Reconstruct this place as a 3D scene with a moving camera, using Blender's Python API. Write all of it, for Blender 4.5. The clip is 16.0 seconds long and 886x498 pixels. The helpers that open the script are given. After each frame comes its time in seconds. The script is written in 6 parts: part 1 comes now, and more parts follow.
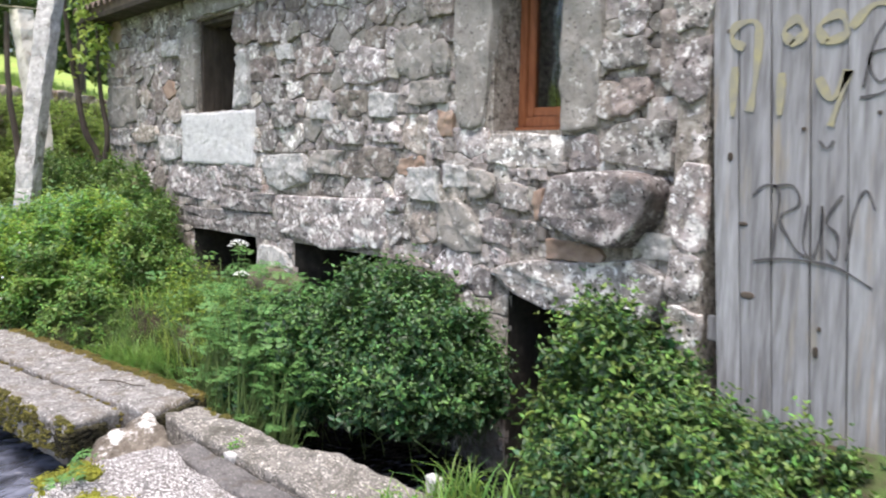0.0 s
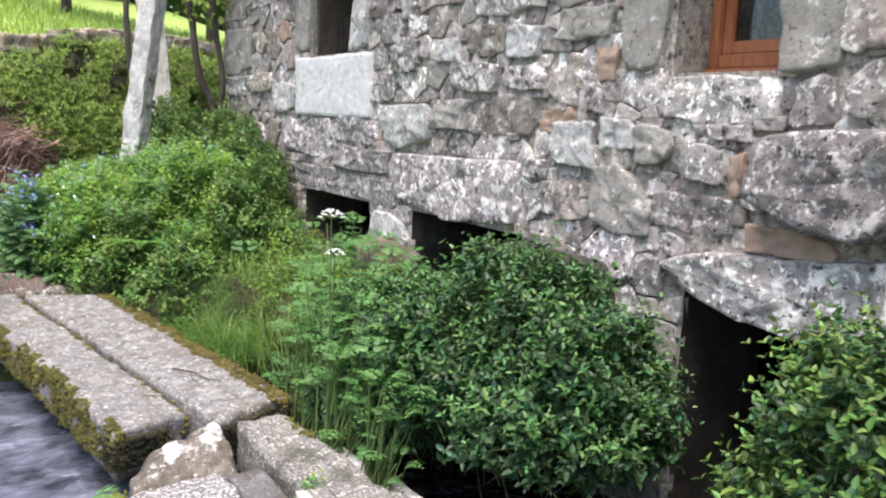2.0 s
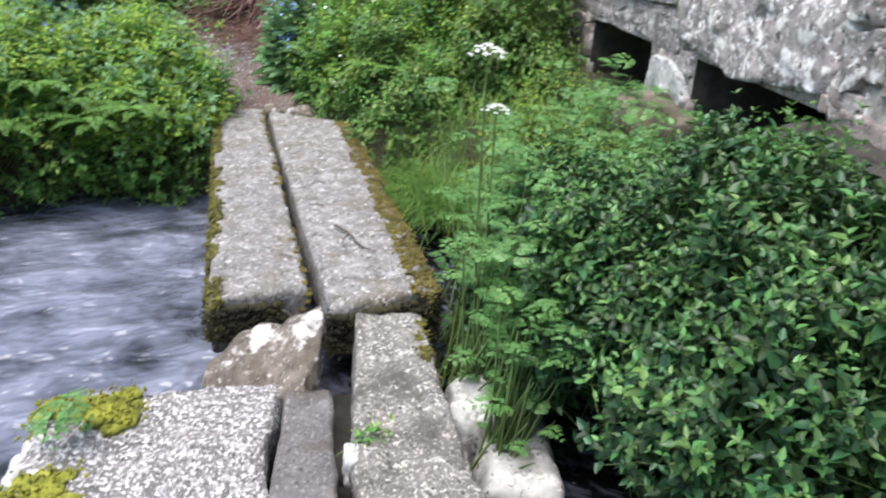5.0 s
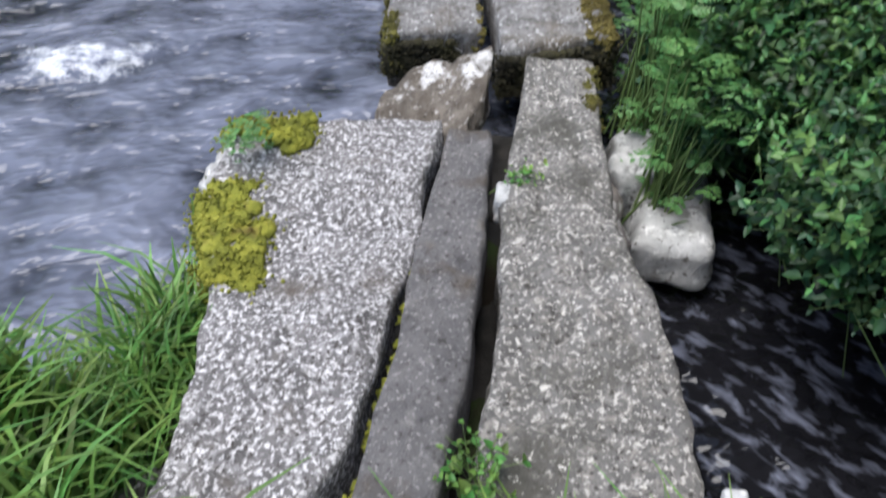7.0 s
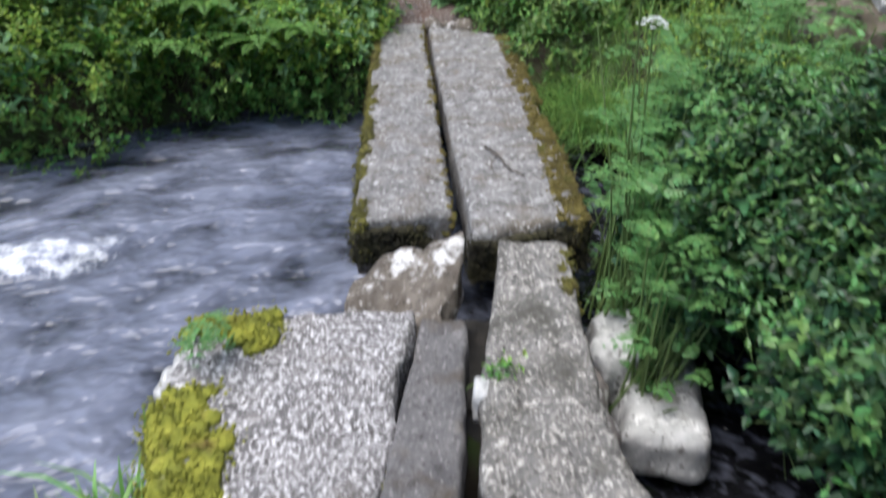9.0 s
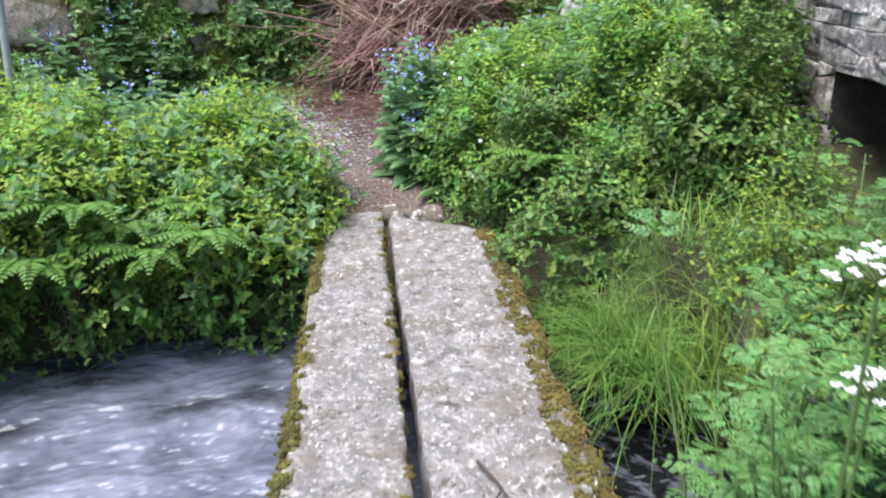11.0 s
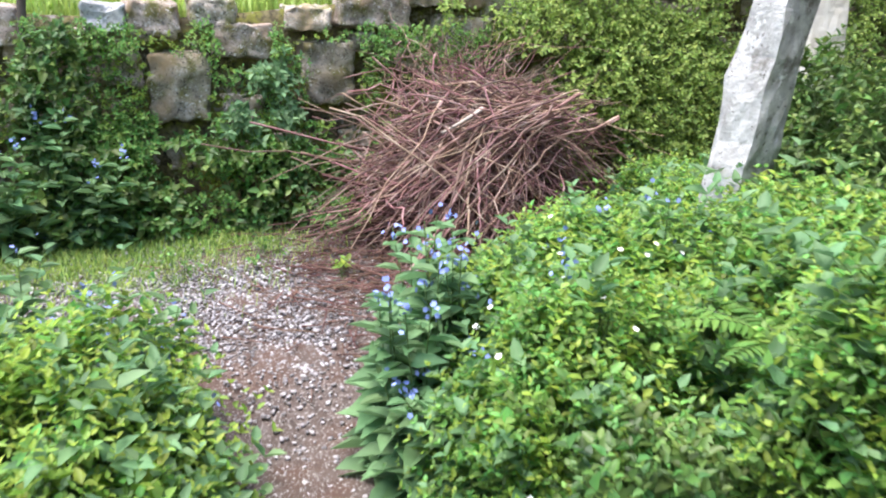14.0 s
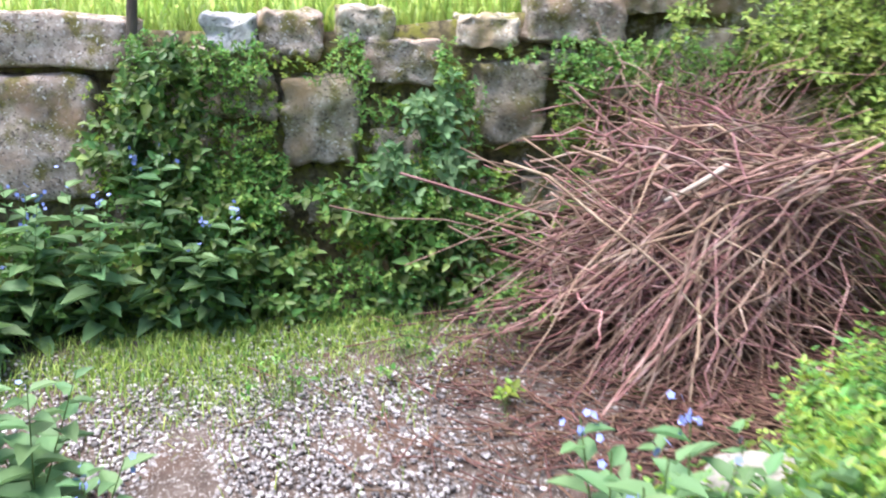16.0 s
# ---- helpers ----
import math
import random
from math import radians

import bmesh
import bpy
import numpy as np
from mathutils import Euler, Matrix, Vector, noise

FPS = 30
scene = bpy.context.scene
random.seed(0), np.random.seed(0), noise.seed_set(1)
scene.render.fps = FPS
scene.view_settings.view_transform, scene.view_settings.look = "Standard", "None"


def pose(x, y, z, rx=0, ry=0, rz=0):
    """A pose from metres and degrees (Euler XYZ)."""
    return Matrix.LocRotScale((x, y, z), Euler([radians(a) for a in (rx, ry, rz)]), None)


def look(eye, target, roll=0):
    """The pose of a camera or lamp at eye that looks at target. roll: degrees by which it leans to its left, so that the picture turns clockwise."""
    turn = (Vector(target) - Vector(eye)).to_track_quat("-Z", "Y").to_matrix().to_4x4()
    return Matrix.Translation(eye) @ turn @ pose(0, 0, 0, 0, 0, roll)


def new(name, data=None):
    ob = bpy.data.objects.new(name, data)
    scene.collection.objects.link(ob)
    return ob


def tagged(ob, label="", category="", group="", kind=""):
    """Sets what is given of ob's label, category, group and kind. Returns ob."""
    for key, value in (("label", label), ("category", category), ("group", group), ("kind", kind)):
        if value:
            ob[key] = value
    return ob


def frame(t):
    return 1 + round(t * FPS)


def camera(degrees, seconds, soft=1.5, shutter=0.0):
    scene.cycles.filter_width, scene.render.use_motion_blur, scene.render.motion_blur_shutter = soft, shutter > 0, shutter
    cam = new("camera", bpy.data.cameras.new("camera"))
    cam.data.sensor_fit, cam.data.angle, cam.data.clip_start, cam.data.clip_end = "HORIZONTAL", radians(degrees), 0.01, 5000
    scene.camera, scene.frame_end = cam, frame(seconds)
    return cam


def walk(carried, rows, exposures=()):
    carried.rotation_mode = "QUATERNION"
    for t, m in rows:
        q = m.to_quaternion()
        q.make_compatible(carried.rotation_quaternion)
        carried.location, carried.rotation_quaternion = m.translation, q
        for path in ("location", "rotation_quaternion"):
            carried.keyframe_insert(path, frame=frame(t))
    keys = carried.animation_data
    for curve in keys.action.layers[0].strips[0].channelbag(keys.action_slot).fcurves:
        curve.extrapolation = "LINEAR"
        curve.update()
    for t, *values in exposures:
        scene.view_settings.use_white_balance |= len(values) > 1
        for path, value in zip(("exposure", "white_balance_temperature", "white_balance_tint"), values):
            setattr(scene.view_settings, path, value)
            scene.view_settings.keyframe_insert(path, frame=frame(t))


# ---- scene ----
cam = camera(56.7, 16.0, 2.0, 0.4)
PATH = [
    (0, (-0.037, -0.014, 1.601), (-1.531, 1.296, 1.377), 0.9),
    (0.5, (-0.311, 0.171, 1.594), (-1.867, 1.41, 1.387), 2.2),
    (1, (-0.557, 0.308, 1.591), (-2.146, 1.508, 1.404), 2.1),
    (1.5, (-0.807, 0.532, 1.569), (-2.491, 1.589, 1.351), 1.6),
    (2, (-1.054, 0.743, 1.539), (-2.727, 1.789, 1.215), 2.0),
    (2.5, (-1.327, 0.884, 1.522), (-2.998, 1.917, 1.146), 2.1),
    (3, (-1.589, 1.067, 1.461), (-3.311, 1.984, 1.022), 1.9),
    (3.5, (-1.797, 1.313, 1.416), (-3.575, 2.084, 0.919), 2.3),
    (4, (-1.994, 1.593, 1.401), (-3.81, 2.212, 0.837), 2.7),
    (6.3, (-2.001, 2.036, 1.479), (-3.722, 1.838, 0.481), 2.7),
    (6.5, (-1.984, 2.038, 1.463), (-3.662, 1.848, 0.392), 2.5),
    (7, (-1.969, 2.043, 1.447), (-3.488, 1.84, 0.161), 1.2),
    (7.5, (-1.959, 2.034, 1.457), (-3.344, 1.86, 0.025), 0.6),
    (8, (-1.95, 2.036, 1.432), (-3.261, 1.868, -0.069), 0.3),
    (8.5, (-1.992, 2.068, 1.418), (-3.514, 1.867, 0.137), 0.2),
    (9, (-2.132, 2.034, 1.428), (-3.884, 1.854, 0.481), -0.0),
    (9.5, (-2.493, 1.86, 1.423), (-4.329, 1.726, 0.643), 1.8),
    (10, (-2.901, 1.774, 1.397), (-4.781, 1.76, 0.715), 2.1),
    (12.5, (-4.988, 2.114, 1.466), (-6.849, 1.745, 0.834), -2.7),
    (13, (-5.439, 2.026, 1.514), (-7.315, 1.668, 0.921), 1.4),
    (13.5, (-5.896, 1.958, 1.542), (-7.792, 1.631, 0.993), 2.0),
    (14, (-6.301, 1.912, 1.598), (-8.201, 1.57, 1.078), 2.3),
    (14.5, (-6.67, 1.789, 1.586), (-8.549, 1.417, 1.01), 2.2),
    (15, (-6.981, 1.695, 1.677), (-8.838, 1.226, 1.101), 2.1),
    (15.5, (-7.347, 1.645, 1.703), (-9.161, 1.017, 1.141), 1.8),
    (16, (-7.747, 1.539, 1.694), (-9.501, 0.75, 1.147), 1.9),
]
EXPOSURES = [(0, 1.2, 6750, 16), (4, 1.3, 6500, 13), (7, 0.55, 6150, 11), (8, 0.5, 6100, 11), (10, 1.0, 6300, 12), (12.5, 1.54, 6350, 15), (14.5, 1.58, 6350, 15), (16, 1.70, 6350, 16)]
walk(cam, [(t, look(eye, target, roll)) for t, eye, target, roll in PATH], EXPOSURES)

# ---- world and light ----
SUN_DIR = Vector((0.17, -0.27, 0.945)).normalized()
world = bpy.data.worlds.new("sky")
scene.world = world
world.use_nodes = True
wn, wl = world.node_tree.nodes, world.node_tree.links
sky = wn.new("ShaderNodeTexSky")
sky.sky_type = "NISHITA"
sky.sun_disc = False
sky.sun_elevation = math.asin(SUN_DIR.z)
sky.sun_rotation = math.atan2(SUN_DIR.x, SUN_DIR.y)
sky.air_density, sky.dust_density, sky.ozone_density = 1.0, 2.0, 1.0
bg = wn["Background"]
bg.inputs["Strength"].default_value = 0.15
wl.new(sky.outputs["Color"], bg.inputs["Color"])
sun_data = bpy.data.lights.new("sun", "SUN")
sun_data.energy, sun_data.angle, sun_data.color = 2.8, radians(42), (1.0, 0.97, 0.92)
sun = new("sun", sun_data)
sun.matrix_world = look(tuple(SUN_DIR * 40), (0, 0, 0))


# ---- materials ----
def material(name, stops, scale=3.0, rough=0.85, bump=0.3, bump_scale=40.0, patches=(), vary=None, amount=0.3,
             translucent=0.0, spec=0.4, stretch=(1, 1, 1), metal=0.0):
    """Noise ramp, patches laid over it, per-piece variation and two scales of relief, in world metres."""
    m = bpy.data.materials.new(name)
    m.use_nodes = True
    n, l = m.node_tree.nodes, m.node_tree.links
    bsdf = n["Principled BSDF"]
    geo = n.new("ShaderNodeNewGeometry")
    mapping = n.new("ShaderNodeMapping")
    mapping.inputs["Scale"].default_value = stretch
    l.new(geo.outputs["Position"], mapping.inputs["Vector"])

    def noise_tex(s, detail=6.0, r=0.6):
        t = n.new("ShaderNodeTexNoise")
        t.inputs["Scale"].default_value, t.inputs["Detail"].default_value, t.inputs["Roughness"].default_value = s, detail, r
        l.new(mapping.outputs["Vector"], t.inputs["Vector"])
        return t

    def ramp(src, pairs):
        c = n.new("ShaderNodeValToRGB")
        while len(c.color_ramp.elements) < len(pairs):
            c.color_ramp.elements.new(0.5)
        for e, (p, col) in zip(c.color_ramp.elements, pairs):
            e.position, e.color = p, (*col, 1)
        l.new(src, c.inputs["Fac"])
        return c

    k = len(stops)
    col = ramp(noise_tex(scale).outputs["Fac"], [(0.28 + 0.44 * i / max(1, k - 1), c) for i, c in enumerate(stops)]).outputs["Color"]
    for pcol, pscale, lo, hi in patches:
        f = ramp(noise_tex(pscale, 8.0, 0.65).outputs["Fac"], [(lo, (0, 0, 0)), (hi, (1, 1, 1))])
        mix = n.new("ShaderNodeMix")
        mix.data_type = "RGBA"
        l.new(f.outputs["Color"], mix.inputs["Factor"])
        l.new(col, mix.inputs["A"])
        mix.inputs["B"].default_value = (*pcol, 1)
        col = mix.outputs["Result"]
    if vary:
        info = n.new("ShaderNodeObjectInfo") if vary == "object" else geo
        val = info.outputs["Random"] if vary == "object" else info.outputs["Random Per Island"]
        mr = n.new("ShaderNodeMapRange")
        mr.inputs["To Min"].default_value, mr.inputs["To Max"].default_value = 1 - amount, 1 + amount
        l.new(val, mr.inputs["Value"])
        wob = n.new("ShaderNodeMath")
        wob.operation = "MULTIPLY"
        wob.inputs[1].default_value = 7.31
        l.new(val, wob.inputs[0])
        frac = n.new("ShaderNodeMath")
        frac.operation = "FRACT"
        l.new(wob.outputs[0], frac.inputs[0])
        mh = n.new("ShaderNodeMapRange")
        mh.inputs["To Min"].default_value, mh.inputs["To Max"].default_value = 0.5 - amount * 0.08, 0.5 + amount * 0.06
        l.new(frac.outputs[0], mh.inputs["Value"])
        hsv = n.new("ShaderNodeHueSaturation")
        l.new(mr.outputs[0], hsv.inputs["Value"])
        l.new(mh.outputs[0], hsv.inputs["Hue"])
        l.new(col, hsv.inputs["Color"])
        col = hsv.outputs["Color"]
    l.new(col, bsdf.inputs["Base Color"])
    bsdf.inputs["Roughness"].default_value = rough
    bsdf.inputs["Specular IOR Level"].default_value = spec
    bsdf.inputs["Metallic"].default_value = metal
    if bump:
        b1, b2 = n.new("ShaderNodeBump"), n.new("ShaderNodeBump")
        for b, s, d in ((b1, bump_scale, 0.006), (b2, bump_scale / 6, 0.02)):
            b.inputs["Strength"].default_value, b.inputs["Distance"].default_value = bump, d
            l.new(noise_tex(s, 6.0, 0.7).outputs["Fac"], b.inputs["Height"])
        l.new(b2.outputs["Normal"], b1.inputs["Normal"])
        l.new(b1.outputs["Normal"], bsdf.inputs["Normal"])
    if translucent:
        tr, mixs = n.new("ShaderNodeBsdfTranslucent"), n.new("ShaderNodeMixShader")
        l.new(col, tr.inputs["Color"])
        mixs.inputs["Fac"].default_value = translucent
        l.new(bsdf.outputs[0], mixs.inputs[1])
        l.new(tr.outputs[0], mixs.inputs[2])
        l.new(mixs.outputs[0], n["Material Output"].inputs["Surface"])
    return m


LICHEN = (0.62, 0.60, 0.56)
M_STONE = material("rubble_granite", [(0.112, 0.100, 0.092), (0.285, 0.258, 0.24), (0.48, 0.445, 0.42)], 15, 0.92, 1.0, 45,
                   [((0.055, 0.053, 0.048), 9, 0.56, 0.70), ((0.34, 0.285, 0.23), 3.2, 0.58, 0.74), ((0.045, 0.043, 0.038), 60, 0.57, 0.64), (LICHEN, 9, 0.55, 0.60), ((0.78, 0.76, 0.73), 26, 0.565, 0.61), ((0.035, 0.032, 0.028), 22, 0.60, 0.64)], "object", 0.34)
M_STONE_BROWN = material("brown_rubble_granite", [(0.12, 0.102, 0.088), (0.28, 0.24, 0.207), (0.45, 0.40, 0.355)], 15, 0.92, 1.0, 45,
                         [((0.06, 0.052, 0.045), 9, 0.57, 0.70), ((0.05, 0.043, 0.038), 60, 0.57, 0.64), (LICHEN, 10, 0.57, 0.62), ((0.72, 0.70, 0.66), 28, 0.60, 0.65)], "object", 0.34)
M_STONE_REST = material("rubble_granite_small", [(0.11, 0.098, 0.086), (0.29, 0.262, 0.234), (0.47, 0.438, 0.40)], 14, 0.92, 1.0, 45,
                        [(LICHEN, 11, 0.56, 0.62), ((0.33, 0.25, 0.18), 2.6, 0.58, 0.76), ((0.04, 0.036, 0.03), 24, 0.60, 0.66)], "island", 0.45)
M_PALE = material("pale_granite", [(0.30, 0.295, 0.28), (0.44, 0.435, 0.415), (0.56, 0.55, 0.53)], 14, 0.9, 1.0, 50, [((0.24, 0.23, 0.21), 9, 0.52, 0.64), ((0.66, 0.65, 0.62), 24, 0.56, 0.62), ((0.13, 0.122, 0.11), 34, 0.58, 0.65)])
M_MORTAR = material("lime_mortar", [(0.07, 0.06, 0.05), (0.26, 0.228, 0.194), (0.45, 0.41, 0.362)], 24, 0.95, 1.0, 30, [((0.035, 0.03, 0.025), 16, 0.58, 0.66), ((0.5, 0.47, 0.43), 40, 0.58, 0.66)])
# rock with the shade of arches and gaps put into its colour
M_SHADE_ROCK = material("shade_dark_rock", [(0.018, 0.016, 0.013), (0.04, 0.036, 0.03), (0.08, 0.07, 0.058)], 9, 0.6, 0.9, 40)
M_SLAB_LIGHT = material("lichened_slab", [(0.085, 0.08, 0.076), (0.145, 0.136, 0.132), (0.22, 0.207, 0.2)], 10, 0.9, 1.0, 60,
                        [((0.36, 0.345, 0.335), 38, 0.51, 0.61), ((0.66, 0.635, 0.62), 75, 0.52, 0.58), ((0.06, 0.052, 0.045), 70, 0.56, 0.62), ((0.11, 0.092, 0.075), 5, 0.57, 0.70)])
M_SLAB_DARK = material("worn_slab", [(0.072, 0.068, 0.067), (0.118, 0.112, 0.109), (0.16, 0.15, 0.145)], 12, 0.85, 1.0, 60,
                       [((0.30, 0.28, 0.27), 70, 0.55, 0.66), ((0.05, 0.045, 0.042), 45, 0.56, 0.66), ((0.24, 0.225, 0.21), 8, 0.58, 0.70), ((0.075, 0.06, 0.045), 4, 0.55, 0.68)])
M_SLAB_MID = material("speckled_slab", [(0.085, 0.08, 0.072), (0.15, 0.142, 0.13), (0.21, 0.197, 0.18)], 10, 0.88, 1.0, 60,
                      [((0.26, 0.24, 0.21), 30, 0.53, 0.63), ((0.50, 0.47, 0.42), 70, 0.54, 0.60), ((0.05, 0.045, 0.038), 45, 0.56, 0.64), ((0.08, 0.075, 0.062), 4, 0.50, 0.64), ((0.55, 0.52, 0.46), 38, 0.60, 0.65)])
M_SLAB_BRIDGE = material("bridge_slab", [(0.10, 0.096, 0.09), (0.185, 0.177, 0.168), (0.27, 0.258, 0.244)], 9, 0.9, 1.0, 60,
                         [((0.13, 0.108, 0.08), 3.5, 0.50, 0.66), ((0.38, 0.37, 0.355), 48, 0.54, 0.64), ((0.06, 0.055, 0.05), 55, 0.57, 0.63), ((0.42, 0.41, 0.39), 18, 0.56, 0.72), ((0.56, 0.545, 0.525), 34, 0.60, 0.645), ((0.16, 0.13, 0.105), 6, 0.55, 0.68), ((0.08, 0.07, 0.055), 14, 0.58, 0.66)])
M_SLAB_BLOCK = material("stained_slab", [(0.05, 0.04, 0.03), (0.12, 0.10, 0.078), (0.22, 0.19, 0.155)], 11, 0.9, 1.0, 60,
                        [((0.50, 0.47, 0.43), 30, 0.58, 0.66), ((0.62, 0.60, 0.57), 6, 0.55, 0.63), ((0.05, 0.04, 0.03), 70, 0.57, 0.64)])
M_MOSS_OCHRE = material("ochre_moss", [(0.075, 0.060, 0.018), (0.16, 0.128, 0.034), (0.27, 0.225, 0.06)], 12, 0.95, 1.0, 110, [((0.12, 0.13, 0.025), 7, 0.55, 0.66)])
M_MOSS_FLOOR = material("ground_moss", [(0.045, 0.048, 0.014), (0.105, 0.12, 0.028), (0.18, 0.185, 0.05)], 12, 0.95, 0.8, 90, (), "island", 0.5)
M_MOSS = material("moss", [(0.09, 0.10, 0.016), (0.25, 0.26, 0.03), (0.44, 0.42, 0.06)], 14, 0.95, 1.0, 120, [((0.16, 0.10, 0.03), 6, 0.58, 0.72)])
M_MOSS_SIDE = material("side_moss", [(0.05, 0.046, 0.013), (0.135, 0.125, 0.028), (0.26, 0.24, 0.05)], 13, 0.95, 1.0, 110, [((0.07, 0.05, 0.02), 6, 0.52, 0.66)])
M_MOSS_END = material("wet_shade_moss", [(0.014, 0.012, 0.007), (0.036, 0.032, 0.014), (0.075, 0.068, 0.026)], 12, 0.9, 1.0, 90)
M_SOIL = material("bank_soil", [(0.022, 0.017, 0.011), (0.05, 0.038, 0.024), (0.085, 0.066, 0.045)], 5, 0.95, 0.8, 50, [((0.06, 0.10, 0.025), 3, 0.46, 0.60)])
M_GRAVELBED = material("gravel_bed", [(0.042, 0.029, 0.023), (0.085, 0.062, 0.051), (0.138, 0.11, 0.095)], 14, 0.95, 0.8, 60, [((0.085, 0.05, 0.036), 3, 0.46, 0.6), ((0.32, 0.30, 0.28), 90, 0.55, 0.62)])
M_PEBBLE = material("pebbles", [(0.18, 0.163, 0.16), (0.31, 0.29, 0.29), (0.48, 0.46, 0.46)], 20, 0.8, 0.2, 90, (), "island", 0.6)
M_BROWNROCK = material("brown_wet_rock", [(0.06, 0.05, 0.038), (0.13, 0.108, 0.08), (0.22, 0.19, 0.15)], 9, 0.85, 0.9, 50, [((0.10, 0.12, 0.025), 4, 0.52, 0.64)])
M_LITTER = material("twig_litter", [(0.07, 0.035, 0.024), (0.13, 0.07, 0.05), (0.20, 0.125, 0.095)], 14, 0.9, 0.3, 60, (), "island", 0.4)
M_STICK = material("dry_twigs", [(0.13, 0.07, 0.054), (0.27, 0.155, 0.122), (0.43, 0.325, 0.275)], 9, 0.85, 0.4, 60, (), "island", 0.6)
M_STICK_OBJ = material("dry_branches", [(0.11, 0.06, 0.047), (0.25, 0.15, 0.118), (0.41, 0.32, 0.27)], 9, 0.85, 0.4, 60, (), "object", 0.6)
M_STICK_PALE = material("barkless_branch", [(0.36, 0.28, 0.22), (0.50, 0.42, 0.35), (0.58, 0.51, 0.44)], 12, 0.8, 0.3, 60)
M_BARK_DARK = material("dark_bark", [(0.03, 0.024, 0.018), (0.065, 0.052, 0.04), (0.11, 0.09, 0.07)], 8, 0.9, 0.8, 40, stretch=(1, 1, 0.4))
M_BOARD = material("weathered_boards", [(0.125, 0.122, 0.124), (0.225, 0.225, 0.231), (0.33, 0.333, 0.345)], 6, 0.8, 0.4, 40,
                   [((0.09, 0.08, 0.07), 1.6, 0.58, 0.72), ((0.30, 0.26, 0.19), 2, 0.56, 0.7)], "object", 0.3, stretch=(6, 6, 0.5))
M_FRAME = material("orange_varnished_wood", [(0.17, 0.058, 0.024), (0.24, 0.085, 0.036), (0.31, 0.118, 0.052)], 10, 0.4, 0.15, 60, stretch=(4, 4, 0.7))
M_BLACKPAINT = material("black_spray_paint", [(0.045, 0.043, 0.045), (0.07, 0.068, 0.07), (0.12, 0.115, 0.11)], 20, 0.7, 0.1, 60)
M_YELLOWPAINT = material("faded_yellow_paint", [(0.23, 0.225, 0.20), (0.29, 0.272, 0.19), (0.36, 0.325, 0.17)], 14, 0.8, 0.1, 60)
M_ROOF = material("clay_tiles", [(0.09, 0.072, 0.058), (0.16, 0.125, 0.10), (0.24, 0.20, 0.165)], 4, 0.9, 0.4, 40, (), "island", 0.3)
M_IRON = material("grey_pole", [(0.20, 0.21, 0.22), (0.28, 0.29, 0.30), (0.34, 0.35, 0.36)], 12, 0.6, 0.2, 60)


def leaf_material(name, dark, mid, light, amount=0.35, translucent=0.3, rough=0.45):
    return material(name, [dark, mid, light], 3.5, rough, 0.0, 40, (), "island", amount, translucent, 0.4)


M_LEAF_DARK = leaf_material("dark_mint_leaves", (0.014, 0.048, 0.016), (0.028, 0.082, 0.026), (0.050, 0.122, 0.040), 0.6, 0.2, 0.45)
M_LEAF_MINT = leaf_material("top_lit_mint_leaves", (0.055, 0.15, 0.042), (0.095, 0.22, 0.06), (0.15, 0.30, 0.085), 0.35, 0.35, 0.4)
M_LEAF_FRESH = leaf_material("fresh_leaves", (0.11, 0.25, 0.06), (0.19, 0.38, 0.088), (0.31, 0.52, 0.125), 0.5, 0.5)
M_LEAF_YELLOW = leaf_material("yellow_green_leaves", (0.19, 0.32, 0.05), (0.29, 0.44, 0.072), (0.40, 0.55, 0.105), 0.4, 0.55)
M_LEAF_MID = leaf_material("creeper_leaves", (0.055, 0.122, 0.034), (0.097, 0.19, 0.043), (0.165, 0.262, 0.06), 0.5)
M_LEAF_BROAD = leaf_material("broad_hairy_leaves", (0.10, 0.21, 0.085), (0.15, 0.28, 0.12), (0.21, 0.35, 0.16), 0.25, 0.35, 0.6)
M_LEAF_LACE = leaf_material("lacy_leaves", (0.075, 0.19, 0.06), (0.118, 0.265, 0.078), (0.17, 0.34, 0.10), 0.3, 0.35)
M_FERN = leaf_material("fern_fronds", (0.091, 0.195, 0.039), (0.13, 0.26, 0.052), (0.182, 0.338, 0.065), 0.2, 0.4)
M_GRASS = leaf_material("grass_blades", (0.088, 0.185, 0.042), (0.138, 0.27, 0.058), (0.21, 0.36, 0.085), 0.45, 0.4)
M_GRASS_FIELD = leaf_material("meadow_grass", (0.22, 0.34, 0.07), (0.32, 0.45, 0.10), (0.42, 0.54, 0.14), 0.3, 0.45)
M_TREELEAF = leaf_material("tree_leaves", (0.03, 0.065, 0.014), (0.05, 0.10, 0.02), (0.08, 0.14, 0.03), 0.4)
M_STEM = material("green_stems", [(0.07, 0.11, 0.03), (0.10, 0.16, 0.045), (0.15, 0.20, 0.07)], 9, 0.6, 0.0)
M_WHITE = material("white_florets", [(0.72, 0.74, 0.68), (0.80, 0.81, 0.77), (0.84, 0.85, 0.82)], 30, 0.7, 0.0)
M_BLUE = material("blue_petals", [(0.17, 0.23, 0.58), (0.24, 0.31, 0.66), (0.33, 0.40, 0.72)], 30, 0.6, 0.0)
M_GROUNDFIELD = material("meadow_ground", [(0.18, 0.26, 0.05), (0.27, 0.37, 0.08), (0.36, 0.45, 0.11)], 2, 0.95, 0.5, 30)
M_DARKROOM = material("dark_inside_fill", [(0.05, 0.045, 0.04), (0.07, 0.065, 0.06), (0.10, 0.09, 0.08)], 3, 0.95, 0.2, 30)


